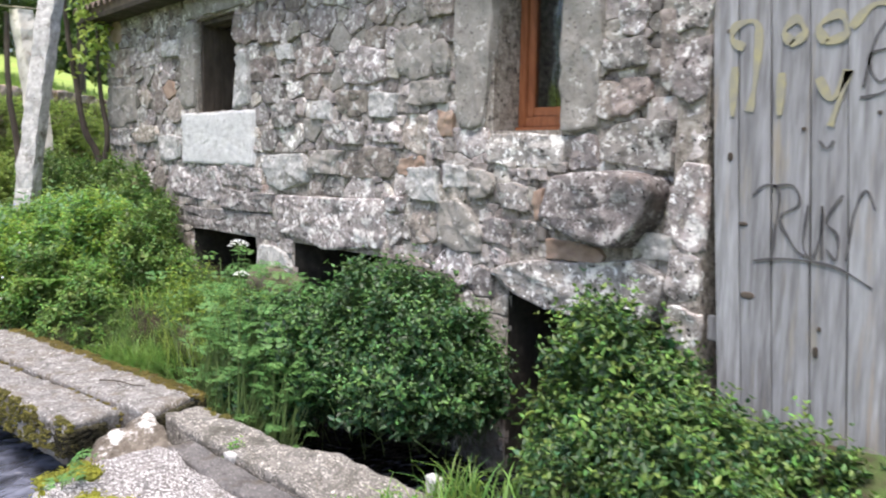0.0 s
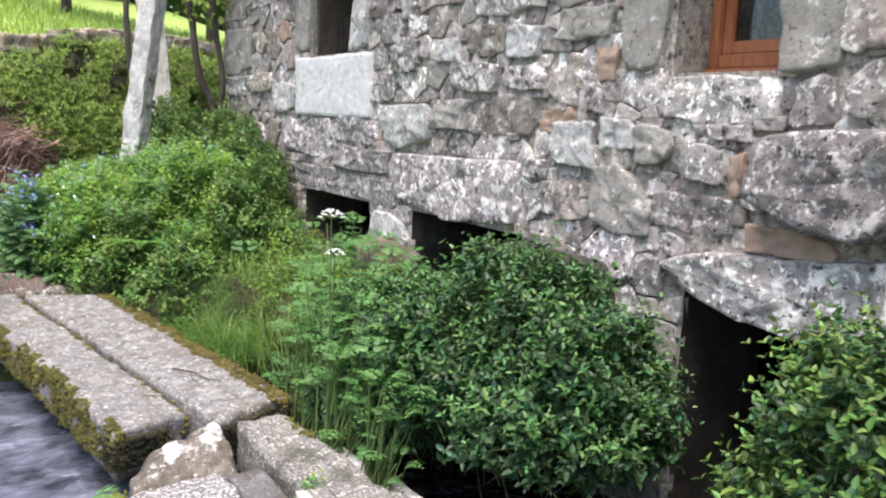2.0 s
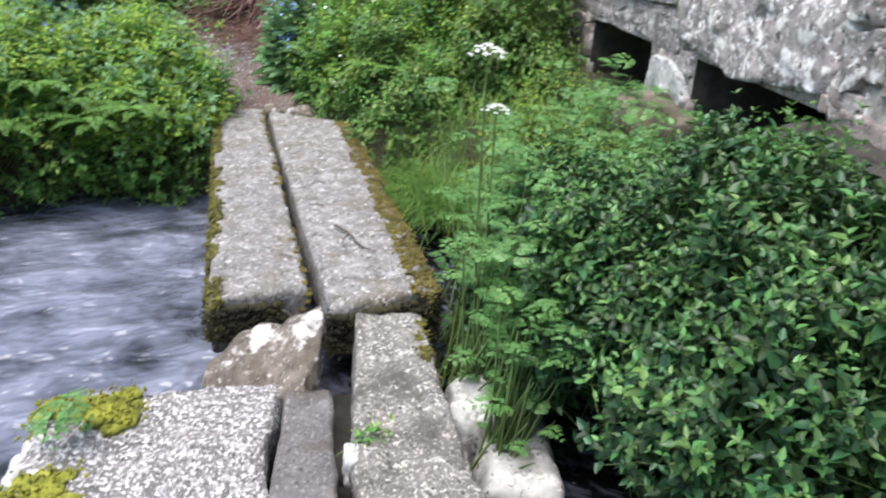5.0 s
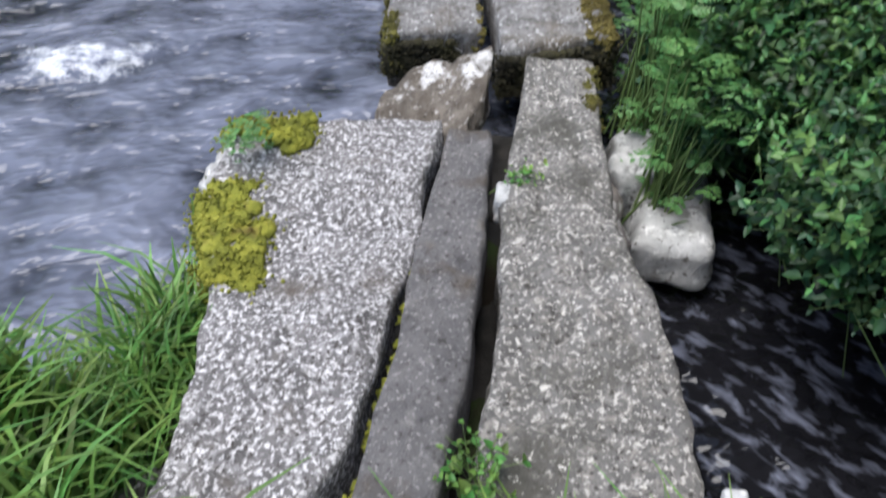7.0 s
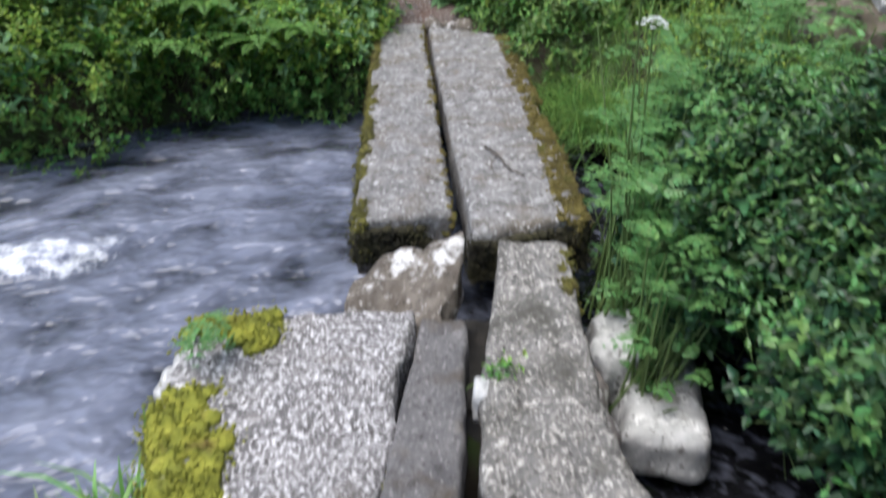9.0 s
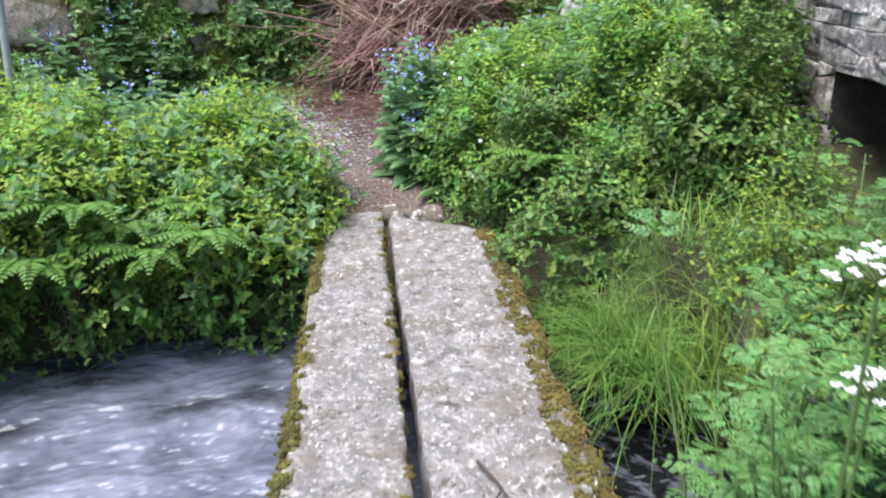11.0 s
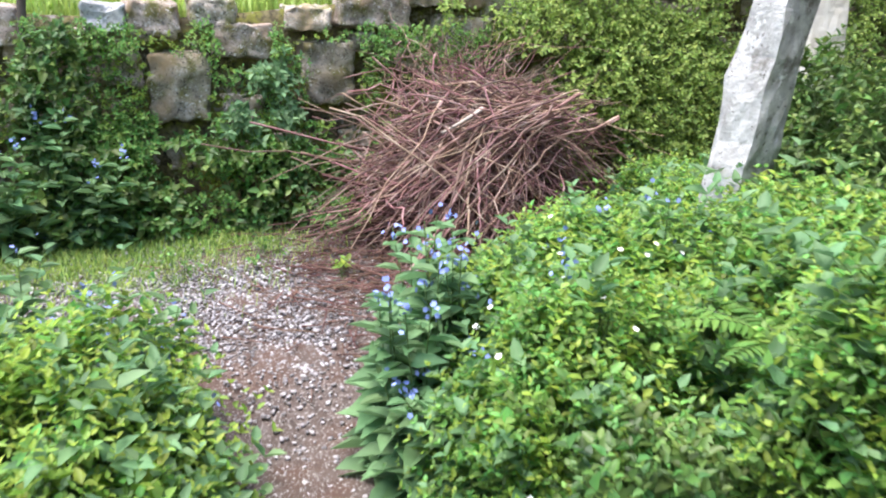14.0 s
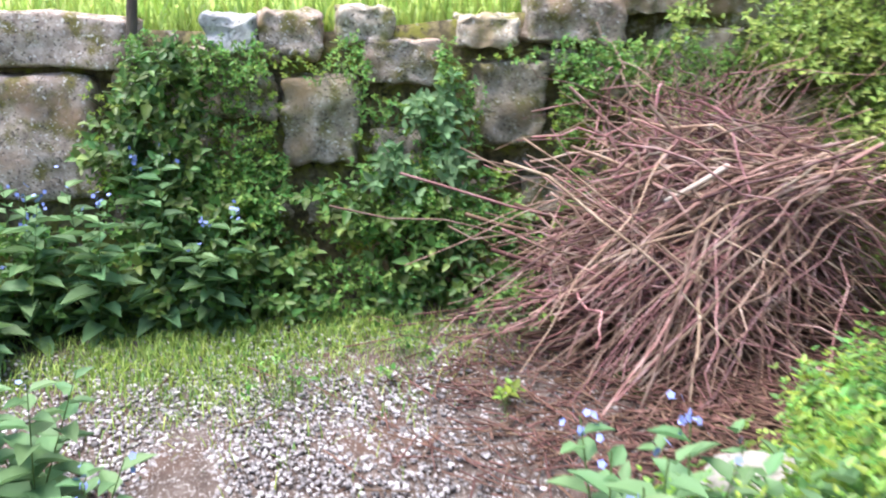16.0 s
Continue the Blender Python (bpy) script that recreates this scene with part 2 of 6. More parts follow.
def glass_material():
    m = bpy.data.materials.new("window_glass")
    m.use_nodes = True
    b = m.node_tree.nodes["Principled BSDF"]
    b.inputs["Base Color"].default_value = (0.75, 0.8, 0.78, 1)
    b.inputs["Roughness"].default_value = 0.03
    b.inputs["Transmission Weight"].default_value = 1.0
    b.inputs["IOR"].default_value = 1.45
    return m


M_GLASS = glass_material()


def water_material():
    """Dark running water with fine ripples, painted reflections and shade, and a patch of foam round a shoal."""
    m = bpy.data.materials.new("stream_water")
    m.use_nodes = True
    n, l = m.node_tree.nodes, m.node_tree.links
    b = n["Principled BSDF"]
    b.inputs["Roughness"].default_value = 0.06
    b.inputs["IOR"].default_value = 1.33
    b.inputs["Specular IOR Level"].default_value = 0.5
    geo, mp = n.new("ShaderNodeNewGeometry"), n.new("ShaderNodeMapping")
    turn = n.new("ShaderNodeMapping")
    turn.inputs["Rotation"].default_value = (0, 0, radians(-28))
    mp.inputs["Scale"].default_value = (1.0, 0.6, 1.0)
    l.new(geo.outputs["Position"], turn.inputs["Vector"])
    l.new(turn.outputs["Vector"], mp.inputs["Vector"])
    t1, t2, bump = n.new("ShaderNodeTexNoise"), n.new("ShaderNodeTexNoise"), n.new("ShaderNodeBump")
    t1.inputs["Scale"].default_value, t1.inputs["Detail"].default_value, t1.inputs["Distortion"].default_value = 3.8, 3.0, 0.15
    t1.inputs["Roughness"].default_value = 0.52
    l.new(mp.outputs["Vector"], t1.inputs["Vector"])
    bump.inputs["Strength"].default_value, bump.inputs["Distance"].default_value = 1.0, 0.24
    l.new(t1.outputs["Fac"], bump.inputs["Height"])
    l.new(bump.outputs["Normal"], b.inputs["Normal"])
    t2.inputs["Scale"].default_value, t2.inputs["Detail"].default_value, t2.inputs["Roughness"].default_value = 9, 9, 0.7
    l.new(geo.outputs["Position"], t2.inputs["Vector"])
    dist = n.new("ShaderNodeVectorMath")
    dist.operation = "DISTANCE"
    dist.inputs[1].default_value = (-5.55, -0.25, -0.5)
    mr = n.new("ShaderNodeMapRange")
    mr.inputs["From Min"].default_value, mr.inputs["From Max"].default_value = 0.24, 0.50
    mr.inputs["To Min"].default_value, mr.inputs["To Max"].default_value = 0.20, -0.3
    warp = n.new("ShaderNodeMix")
    warp.data_type = "VECTOR"
    warp.inputs["Factor"].default_value = 0.16
    l.new(geo.outputs["Position"], warp.inputs["A"])
    ripple = n.new("ShaderNodeTexNoise")
    ripple.inputs["Scale"].default_value = 4
    l.new(geo.outputs["Position"], ripple.inputs["Vector"])
    around = n.new("ShaderNodeVectorMath")
    around.inputs[1].default_value = (-6.05, -0.75, -1.0)
    l.new(ripple.outputs["Color"], around.inputs[0])
    l.new(around.outputs[0], warp.inputs["B"])
    l.new(warp.outputs["Result"], dist.inputs[0])
    core = n.new("ShaderNodeVectorMath")
    core.operation = "DISTANCE"
    core.inputs[1].default_value = (-5.76, -0.30, -0.5)
    l.new(warp.outputs["Result"], core.inputs[0])
    hollow = n.new("ShaderNodeMapRange")
    hollow.inputs["From Min"].default_value, hollow.inputs["From Max"].default_value = 0.20, 0.36
    hollow.inputs["To Min"].default_value, hollow.inputs["To Max"].default_value = 0.3, 0.0
    l.new(core.outputs["Value"], hollow.inputs["Value"])
    ring = n.new("ShaderNodeMath")
    l.new(dist.outputs["Value"], ring.inputs[0])
    l.new(hollow.outputs[0], ring.inputs[1])
    l.new(ring.outputs[0], mr.inputs["Value"])
    add = n.new("ShaderNodeMath")
    l.new(mr.outputs[0], add.inputs[0])
    l.new(t2.outputs["Fac"], add.inputs[1])
    foam, body, c = n.new("ShaderNodeValToRGB"), n.new("ShaderNodeValToRGB"), n.new("ShaderNodeMix")
    foam.color_ramp.elements[0].position, foam.color_ramp.elements[1].position = 0.60, 0.84
    l.new(add.outputs[0], foam.inputs["Fac"])
    # murky water tone, with sky reflections and dark wave hollows painted in
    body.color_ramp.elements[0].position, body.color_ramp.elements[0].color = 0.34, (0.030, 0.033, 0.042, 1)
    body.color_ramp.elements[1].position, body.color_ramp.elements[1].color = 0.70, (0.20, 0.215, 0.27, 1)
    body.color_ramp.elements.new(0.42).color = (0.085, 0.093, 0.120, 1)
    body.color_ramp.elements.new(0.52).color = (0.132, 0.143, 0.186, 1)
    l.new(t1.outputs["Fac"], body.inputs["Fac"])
    c.data_type = "RGBA"
    c.inputs["B"].default_value = (0.8, 0.82, 0.85, 1)
    l.new(foam.outputs["Color"], c.inputs["Factor"])
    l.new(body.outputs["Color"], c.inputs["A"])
    # past y 1.7 the base colour drops, the race's shade painted in
    sep, shady, dim = n.new("ShaderNodeSeparateXYZ"), n.new("ShaderNodeMapRange"), n.new("ShaderNodeMix")
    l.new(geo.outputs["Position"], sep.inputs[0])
    shady.inputs["From Min"].default_value, shady.inputs["From Max"].default_value = 1.70, 2.0
    l.new(sep.outputs["Y"], shady.inputs["Value"])
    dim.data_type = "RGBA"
    race_map, race, crest_glint = n.new("ShaderNodeMapping"), n.new("ShaderNodeTexNoise"), n.new("ShaderNodeValToRGB")  # painted glints on broken crests of the shade-dark mill race
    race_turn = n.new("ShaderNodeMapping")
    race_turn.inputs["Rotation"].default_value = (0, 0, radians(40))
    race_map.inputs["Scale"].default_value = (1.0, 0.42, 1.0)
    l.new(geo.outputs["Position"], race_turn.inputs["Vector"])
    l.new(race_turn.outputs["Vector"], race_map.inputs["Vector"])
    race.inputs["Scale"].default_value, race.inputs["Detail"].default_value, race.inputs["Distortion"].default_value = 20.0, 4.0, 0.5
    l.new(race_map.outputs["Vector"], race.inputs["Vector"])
    crest_glint.color_ramp.elements[0].position, crest_glint.color_ramp.elements[0].color = 0.52, (0.010, 0.010, 0.012, 1)
    crest_glint.color_ramp.elements[1].position, crest_glint.color_ramp.elements[1].color = 0.70, (0.15, 0.16, 0.205, 1)
    l.new(race.outputs["Fac"], crest_glint.inputs["Fac"])
    l.new(crest_glint.outputs["Color"], dim.inputs["B"])
    l.new(shady.outputs[0], dim.inputs["Factor"])
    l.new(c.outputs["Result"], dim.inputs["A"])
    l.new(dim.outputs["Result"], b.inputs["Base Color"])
    return m


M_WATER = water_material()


# ---- builders ----
rng = np.random.default_rng(7)


def mesh_data(name, verts, faces, mat, smooth=False):
    me = bpy.data.meshes.new(name)
    if isinstance(faces, np.ndarray):
        nv, (nf, k) = len(verts), faces.shape
        me.vertices.add(nv)
        me.vertices.foreach_set("co", np.ascontiguousarray(verts, dtype=np.float32).ravel())
        me.loops.add(nf * k)
        me.loops.foreach_set("vertex_index", np.ascontiguousarray(faces, dtype=np.int32).ravel())
        me.polygons.add(nf)
        me.polygons.foreach_set("loop_start", np.arange(0, nf * k, k, dtype=np.int32))
        me.update(calc_edges=True)
    else:
        me.from_pydata([tuple(map(float, v)) for v in verts], [], faces)
        me.update()
    me.validate()
    if smooth:
        me.polygons.foreach_set("use_smooth", np.ones(len(me.polygons), dtype=bool))
    me.materials.append(mat)
    return me


def thing(name, me, label, category, group="", kind="", loc=None):
    ob = new(name, me)
    if loc is not None:
        ob.location = loc
    return tagged(ob, label, category, group, kind)


def part(name, me, parent, label="", kind="", m=None):
    ob = new(name, me)
    ob.parent = parent
    ob.matrix_parent_inverse = Matrix.Translation(-Vector(parent.location)) if parent.location.length else Matrix()
    if m is not None:
        ob.matrix_basis = m
    return tagged(ob, label, kind=kind)


def smooth(a, b, x):
    t = np.clip((np.asarray(x, float) - a) / (b - a), 0, 1)
    return t * t * (3 - 2 * t)


CUBES = {}


def cube_grid(nx, ny, nz):
    """Shared-vertex surface grid of the cube from -1 to 1."""
    key = (nx, ny, nz)
    if key not in CUBES:
        index, pts, faces = {}, [], []

        def vid(i, j, k):
            if (i, j, k) not in index:
                index[(i, j, k)] = len(pts)
                pts.append((2 * i / nx - 1, 2 * j / ny - 1, 2 * k / nz - 1))
            return index[(i, j, k)]
        for i in range(nx):
            for j in range(ny):
                faces.append((vid(i, j, nz), vid(i + 1, j, nz), vid(i + 1, j + 1, nz), vid(i, j + 1, nz)))
                faces.append((vid(i, j, 0), vid(i, j + 1, 0), vid(i + 1, j + 1, 0), vid(i + 1, j, 0)))
        for i in range(nx):
            for k in range(nz):
                faces.append((vid(i, 0, k), vid(i + 1, 0, k), vid(i + 1, 0, k + 1), vid(i, 0, k + 1)))
                faces.append((vid(i, ny, k), vid(i, ny, k + 1), vid(i + 1, ny, k + 1), vid(i + 1, ny, k)))
        for j in range(ny):
            for k in range(nz):
                faces.append((vid(0, j, k), vid(0, j, k + 1), vid(0, j + 1, k + 1), vid(0, j + 1, k)))
                faces.append((vid(nx, j, k), vid(nx, j + 1, k), vid(nx, j + 1, k + 1), vid(nx, j, k + 1)))
        CUBES[key] = (np.array(pts), np.array(faces))
    return CUBES[key]


def wobble(p, scale, amp, seed=0.0):
    """Displaces points by smooth vector noise."""
    out = np.array(p, float)
    for i, q in enumerate(p):
        v = noise.noise_vector(Vector(q) * scale + Vector((seed, seed * 1.7, -seed)))
        out[i] += amp * np.array(v)
    return out


def stone_block(hx, hy, hz, r, res, amp, seed):
    """A rounded, uneven block about the origin: half sizes, edge radius, cells per side."""
    pts, faces = cube_grid(*res)
    h = np.array((hx, hy, hz))
    p = pts * h
    inner = np.clip(p, -(h - r), h - r)
    d = p - inner
    ln = np.linalg.norm(d, axis=1, keepdims=True)
    p = np.where(ln > 1e-9, inner + d / np.maximum(ln, 1e-9) * r, p)
    p = wobble(p, 2.2 / max(hx, hy, hz), amp, seed)
    p = wobble(p, 9.0, amp * 0.55, seed + 5)
    p = wobble(p, 24.0, amp * 0.22, seed + 9)
    return p, faces


def quad_slab(corners, z_top, thick, res, r, amp, seed, tilt=(0, 0)):
    """A slab over four plan corners (counter-clockwise), with worn edges."""
    c = np.array(corners, float)
    lx = np.linalg.norm(c[1] - c[0]) / 2
    ly = np.linalg.norm(c[3] - c[0]) / 2
    p, faces = stone_block(lx, ly, thick / 2, r, res, amp, seed)
    u, v = (p[:, 0] / lx + 1) / 2, (p[:, 1] / ly + 1) / 2
    xy = (c[0] * ((1 - u) * (1 - v))[:, None] + c[1] * (u * (1 - v))[:, None] + c[2] * (u * v)[:, None] + c[3] * ((1 - u) * v)[:, None])
    z = z_top - thick / 2 + p[:, 2] + tilt[0] * (u - 0.5) + tilt[1] * (v - 0.5)
    return np.column_stack([xy, z]), faces


def station_slab(stations, z_top, thick, res, r, amp, seed, tilt=(0, 0), skew=(0, 0)):
    """A slab whose two long edges run through stations (x, y_low, y_high); skew shears its far and near ends."""
    x, lo, hi = np.array(stations, float).T
    lx, ly = (x[-1] - x[0]) / 2, (hi - lo).max() / 2
    p, faces = stone_block(lx, ly, thick / 2, r, res, amp, seed)
    u, v = (p[:, 0] / lx + 1) / 2, (p[:, 1] / ly + 1) / 2
    px = x[0] + u * (x[-1] - x[0])
    a, b = np.interp(px, x, lo), np.interp(px, x, hi)
    px = px + (v - 0.5) * (skew[0] * (1 - u) + skew[1] * u)
    return np.column_stack([px, a + (b - a) * v, z_top - thick / 2 + p[:, 2] + tilt[0] * (u - 0.5) + tilt[1] * (v - 0.5)]), faces


def tubes(paths, radii, sides=5):
    """Tubes along an array of paths (n, k, 3), tapering from radii[:, 0] to radii[:, 1]."""
    paths = np.asarray(paths, float)
    n, k, _ = paths.shape
    tan = np.gradient(paths, axis=1)
    tan /= np.linalg.norm(tan, axis=2, keepdims=True) + 1e-9
    ref = np.where(np.abs(tan[..., 2:3]) > 0.9, np.array([1.0, 0, 0]), np.array([0, 0, 1.0]))
    a = np.cross(tan, ref)
    a /= np.linalg.norm(a, axis=2, keepdims=True) + 1e-9
    b = np.cross(tan, a)
    rr = radii[:, :1] + (radii[:, 1:2] - radii[:, :1]) * np.linspace(0, 1, k)[None, :]
    ang = np.linspace(0, 2 * math.pi, sides, endpoint=False)
    v = paths[:, :, None, :] + rr[:, :, None, None] * (np.cos(ang)[None, None, :, None] * a[:, :, None, :] + np.sin(ang)[None, None, :, None] * b[:, :, None, :])
    base = (np.arange(n)[:, None, None] * k + np.arange(k - 1)[None, :, None]) * sides
    s = np.arange(sides)[None, None, :]
    s2 = (s + 1) % sides
    f = np.stack([base + s, base + s2, base + sides + s2, base + sides + s], axis=-1).reshape(-1, 4)
    return v.reshape(-1, 3), f


def unit(v):
    return v / (np.linalg.norm(v, axis=-1, keepdims=True) + 1e-9)


def leaves(p, axis, up, length, width, fold=0.25, droop=0.15):
    """Ovate leaves folded along the midrib: six vertices, two quads each."""
    axis = unit(axis)
    side = unit(np.cross(axis, up))
    nrm = np.cross(side, axis)
    L, W = length[:, None], width[:, None]
    v = np.stack([p,
                  p + axis * L * 0.28 + side * W * 0.5 + nrm * W * fold,
                  p + axis * L * 0.66 + side * W * 0.36 + nrm * (W * fold * 0.7 - L * droop * 0.3),
                  p + axis * L - nrm * L * droop,
                  p + axis * L * 0.66 - side * W * 0.36 + nrm * (W * fold * 0.7 - L * droop * 0.3),
                  p + axis * L * 0.28 - side * W * 0.5 + nrm * W * fold], axis=1).reshape(-1, 3)
    b = np.arange(len(p))[:, None] * 6
    f = np.concatenate([b + np.array([[0, 1, 2, 3]]), b + np.array([[0, 3, 4, 5]])], axis=1).reshape(-1, 4)
    return v, f


def merge(chunks):
    vs, fs, off = [], [], 0
    for v, f in chunks:
        vs.append(v)
        fs.append(f + off)
        off += len(v)
    return np.concatenate(vs), np.concatenate(fs)


def shoots(base, direction, length, nodes, leaf_len, ratio=0.6, spread=1.0):
    """Leafy shoots: pairs of leaves up each stem, turning a quarter at each node. Returns leaf and stem meshes."""
    n = len(base)
    d = unit(direction)
    ref = np.where(np.abs(d[:, 2:3]) > 0.95, np.array([1.0, 0, 0]), np.array([0, 0, 1.0]))
    a = unit(np.cross(d, ref))
    b = np.cross(d, a)
    out = []
    turn = rng.uniform(0, math.pi, n)
    for k in range(nodes):
        t = (k + 1) / nodes
        pos = base + d * (length * t)[:, None] + np.array([0, 0, -1.0]) * (length * 0.15 * t * t)[:, None]
        for sgn in (0, math.pi):
            ang = turn + k * math.pi / 2 + sgn + rng.uniform(-0.4, 0.4, n)
            s = a * np.cos(ang)[:, None] + b * np.sin(ang)[:, None]
            ax = unit(s * spread + d * (0.25 + 0.5 * t) + rng.normal(0, 0.18, (n, 3)) + np.array([0, 0, 0.1]))
            up = unit(d + np.array([0, 0, 0.9]) + rng.normal(0, 0.25, (n, 3)))
            ll = leaf_len * (1.05 - 0.45 * t) * rng.uniform(0.7, 1.25, n)
            out.append(leaves(pos, ax, up, ll, ll * ratio))
    mid = base + d * (length * 0.5)[:, None]
    end = base + d * length[:, None] + np.array([0, 0, -0.15]) * length[:, None]
    stem = tubes(np.stack([base - d * (length * 0.8)[:, None], base, mid, end], axis=1), np.tile([[0.0028, 0.001]], (n, 1)), 3)
    return merge(out), stem


def blob_points(blobs, count, floor=None, inner=0.35, low=-0.35):
    """Points and outward directions on lumpy mounds, some of them inside, none inside a neighbour's heart."""
    area = np.array([rx * ry + rx * rz + ry * rz for _, _, _, rx, ry, rz in blobs])
    which = rng.choice(len(blobs), count, p=area / area.sum())
    B = np.array(blobs)[which]
    d = unit(rng.normal(0, 1, (count, 3)))
    d[:, 2] = np.where(d[:, 2] < low, -d[:, 2], d[:, 2])
    q = B[:, :3] + d * B[:, 3:]
    lump = np.array([noise.noise(Vector(x) * 2.6) for x in q]) * 0.38 + np.array([noise.noise(Vector(x) * 6.0) for x in q]) * 0.30
    fac = np.where(rng.random(count) < inner, rng.uniform(0.55, 0.92, count), rng.uniform(0.92, 1.04, count)) + lump
    q = B[:, :3] + d * B[:, 3:] * fac[:, None]
    ok = np.ones(count, bool)
    for i, (cx, cy, cz, rx, ry, rz) in enumerate(blobs):
        inside = (((q - np.array([cx, cy, cz])) / np.array([rx, ry, rz])) ** 2).sum(1) < 0.45
        ok &= ~(inside & (which != i))
    if floor is not None:
        ok &= q[:, 2] > floor(q[:, 0], q[:, 1]) - 0.03
    nrm = unit(d / B[:, 3:])
    return q[ok], nrm[ok]


def shrub(name, label, category, blobs, count, leaf_len, mat, nodes=3, shoot=0.14, ratio=0.6, up=0.8, inner=0.35, low=-0.35, group="", floor=None, mixed=()):
    """A leafy mound: stems and leaves as two parts."""
    q, nrm = blob_points(blobs, count, floor, inner, low)
    direction = nrm + np.array([0, 0, up]) + rng.normal(0, 0.35, q.shape)
    length = rng.uniform(0.6, 1.35, len(q)) * shoot * np.where(rng.random(len(q)) < 0.14, 1.9, 1.0)
    leaf, stem = shoots(q - unit(direction) * (length * 0.6)[:, None], direction, length, nodes, leaf_len * rng.choice([0.7, 0.85, 1.0, 1.3], len(q)), ratio)
    ob = thing(name, None, label, category, group)
    ob.location = (blobs[0][0], blobs[0][1], blobs[0][2] - blobs[0][5] * 0.8)
    part("leaves", mesh_data("leaves", *leaf, mat), ob, kind="stuff")
    part("stem_tangle", mesh_data("stem_tangle", *stem, M_STEM), ob, kind="stuff")
    for share, size, tall, extra, tag in mixed:
        q, nrm = blob_points(blobs, int(count * share), floor, 0.0, 0.1)
        direction = nrm * 0.6 + np.array([0, 0, 1.0]) + rng.normal(0, 0.3, q.shape)
        more, _ = shoots(q - unit(direction) * tall * 0.4, direction, rng.uniform(0.6, 1.4, len(q)) * tall, 3, size * rng.uniform(0.7, 1.2, len(q)), 0.55)
        part("leaves", mesh_data("leaves", *more, extra), ob, tag, kind="stuff")
    return ob


def blade_mesh(p, heading, height, width, lean):
    """Arching grass blades: seven vertices each, as three quads and a folded tip."""
    n = len(p)
    hd = np.column_stack([np.cos(heading), np.sin(heading), np.zeros(n)])
    sd = np.column_stack([-np.sin(heading), np.cos(heading), np.zeros(n)])
    rows = []
    for t, w in ((0, 1), (0.35, 0.95), (0.7, 0.7), (1.0, 0.12)):
        c = p + hd * (lean * height * t * t)[:, None] + np.array([0, 0, 1.0]) * (height * (t - 0.45 * lean * t * t * t))[:, None]
        rows += [c - sd * (width * w / 2)[:, None], c + sd * (width * w / 2)[:, None]]
    v = np.stack(rows, axis=1).reshape(-1, 3)
    b = np.arange(n)[:, None] * 8
    f = np.concatenate([b + np.array([[0, 1, 3, 2]]), b + np.array([[2, 3, 5, 4]]), b + np.array([[4, 5, 7, 6]])], axis=1).reshape(-1, 4)
    return v, f


def frond_mesh(base, heading, length, rise, pinnae=16, width=0.3, lobed=False):
    """One arching frond: a midrib with paired leaflets, themselves divided if lobed."""
    hd = np.array([math.cos(heading), math.sin(heading), 0])
    sd = np.array([-math.sin(heading), math.cos(heading), 0])
    t = np.linspace(0.0, 1, pinnae)
    path = np.array(base) + hd * (length * t * (0.55 + 0.45 * t))[:, None] + np.array([0, 0, 1.0]) * (length * rise * (t - 0.75 * t * t))[:, None]
    tan = unit(np.gradient(path, axis=0))
    out = []
    for s in (-1, 1):
        tt = t[2:]
        ll = length * width * np.sin(math.pi * (0.18 + 0.82 * tt)) * (1.05 - 0.3 * tt) + 0.008
        ax = unit(sd * s + tan[2:] * 0.45 + np.array([0, 0, -0.15]) + rng.normal(0, 0.06, (len(tt), 3)))
        up = unit(np.cross(tan[2:], sd * s) * s + np.array([0, 0, 0.6]))
        if not lobed:
            out.append(leaves(path[2:], ax, up, ll, np.full(len(tt), length * 0.85 / pinnae * 1.15), 0.1, 0.1))
        else:
            for j in range(1, 6):
                q = path[2:] + ax * (ll * j / 5.5)[:, None]
                for s2 in (-1, 1):
                    a2 = unit(ax * 0.9 + np.cross(up, ax) * s2 * 0.9)
                    l2 = ll * 0.31 * (1.1 - j / 7) + 0.004
                    out.append(leaves(q, a2, up + rng.normal(0, 0.2, up.shape), l2, l2 * 0.5, 0.1, 0.1))
    stem = tubes(path[None, ::3], np.array([[0.003, 0.001]]), 3)
    return merge(out), stem


# ---- plan of the ground ----
WATER_Z = -0.50
WALL_A = np.array([-10.55, -1.85])
WALL_U = np.array([-0.524, 0.852]) / np.linalg.norm([-0.524, 0.852])
WALL_N = np.array([WALL_U[1], -WALL_U[0]])  # towards the stream
CHANNEL = [(-0.5, -40), (-1.6, -8), (-2.7, -2.5), (-3.05, -0.3), (-3.3, 0.95), (-4.55, 1.05), (-4.75, 2.3), (-3.2, 2.45), (-2.85, 2.75), (-2.75, 3.4),
           (-2.7, 9.0), (-6.45, 9.0), (-6.4, 3.3), (-6.7, 2.85), (-7.2, 2.35), (-7.5, 1.95), (-7.55, 0.9), (-7.7, 0.2), (-7.2, -0.4), (-6.5, -1.1),
           (-6.35, -2.5), (-6.2, -8), (-6.5, -40)]


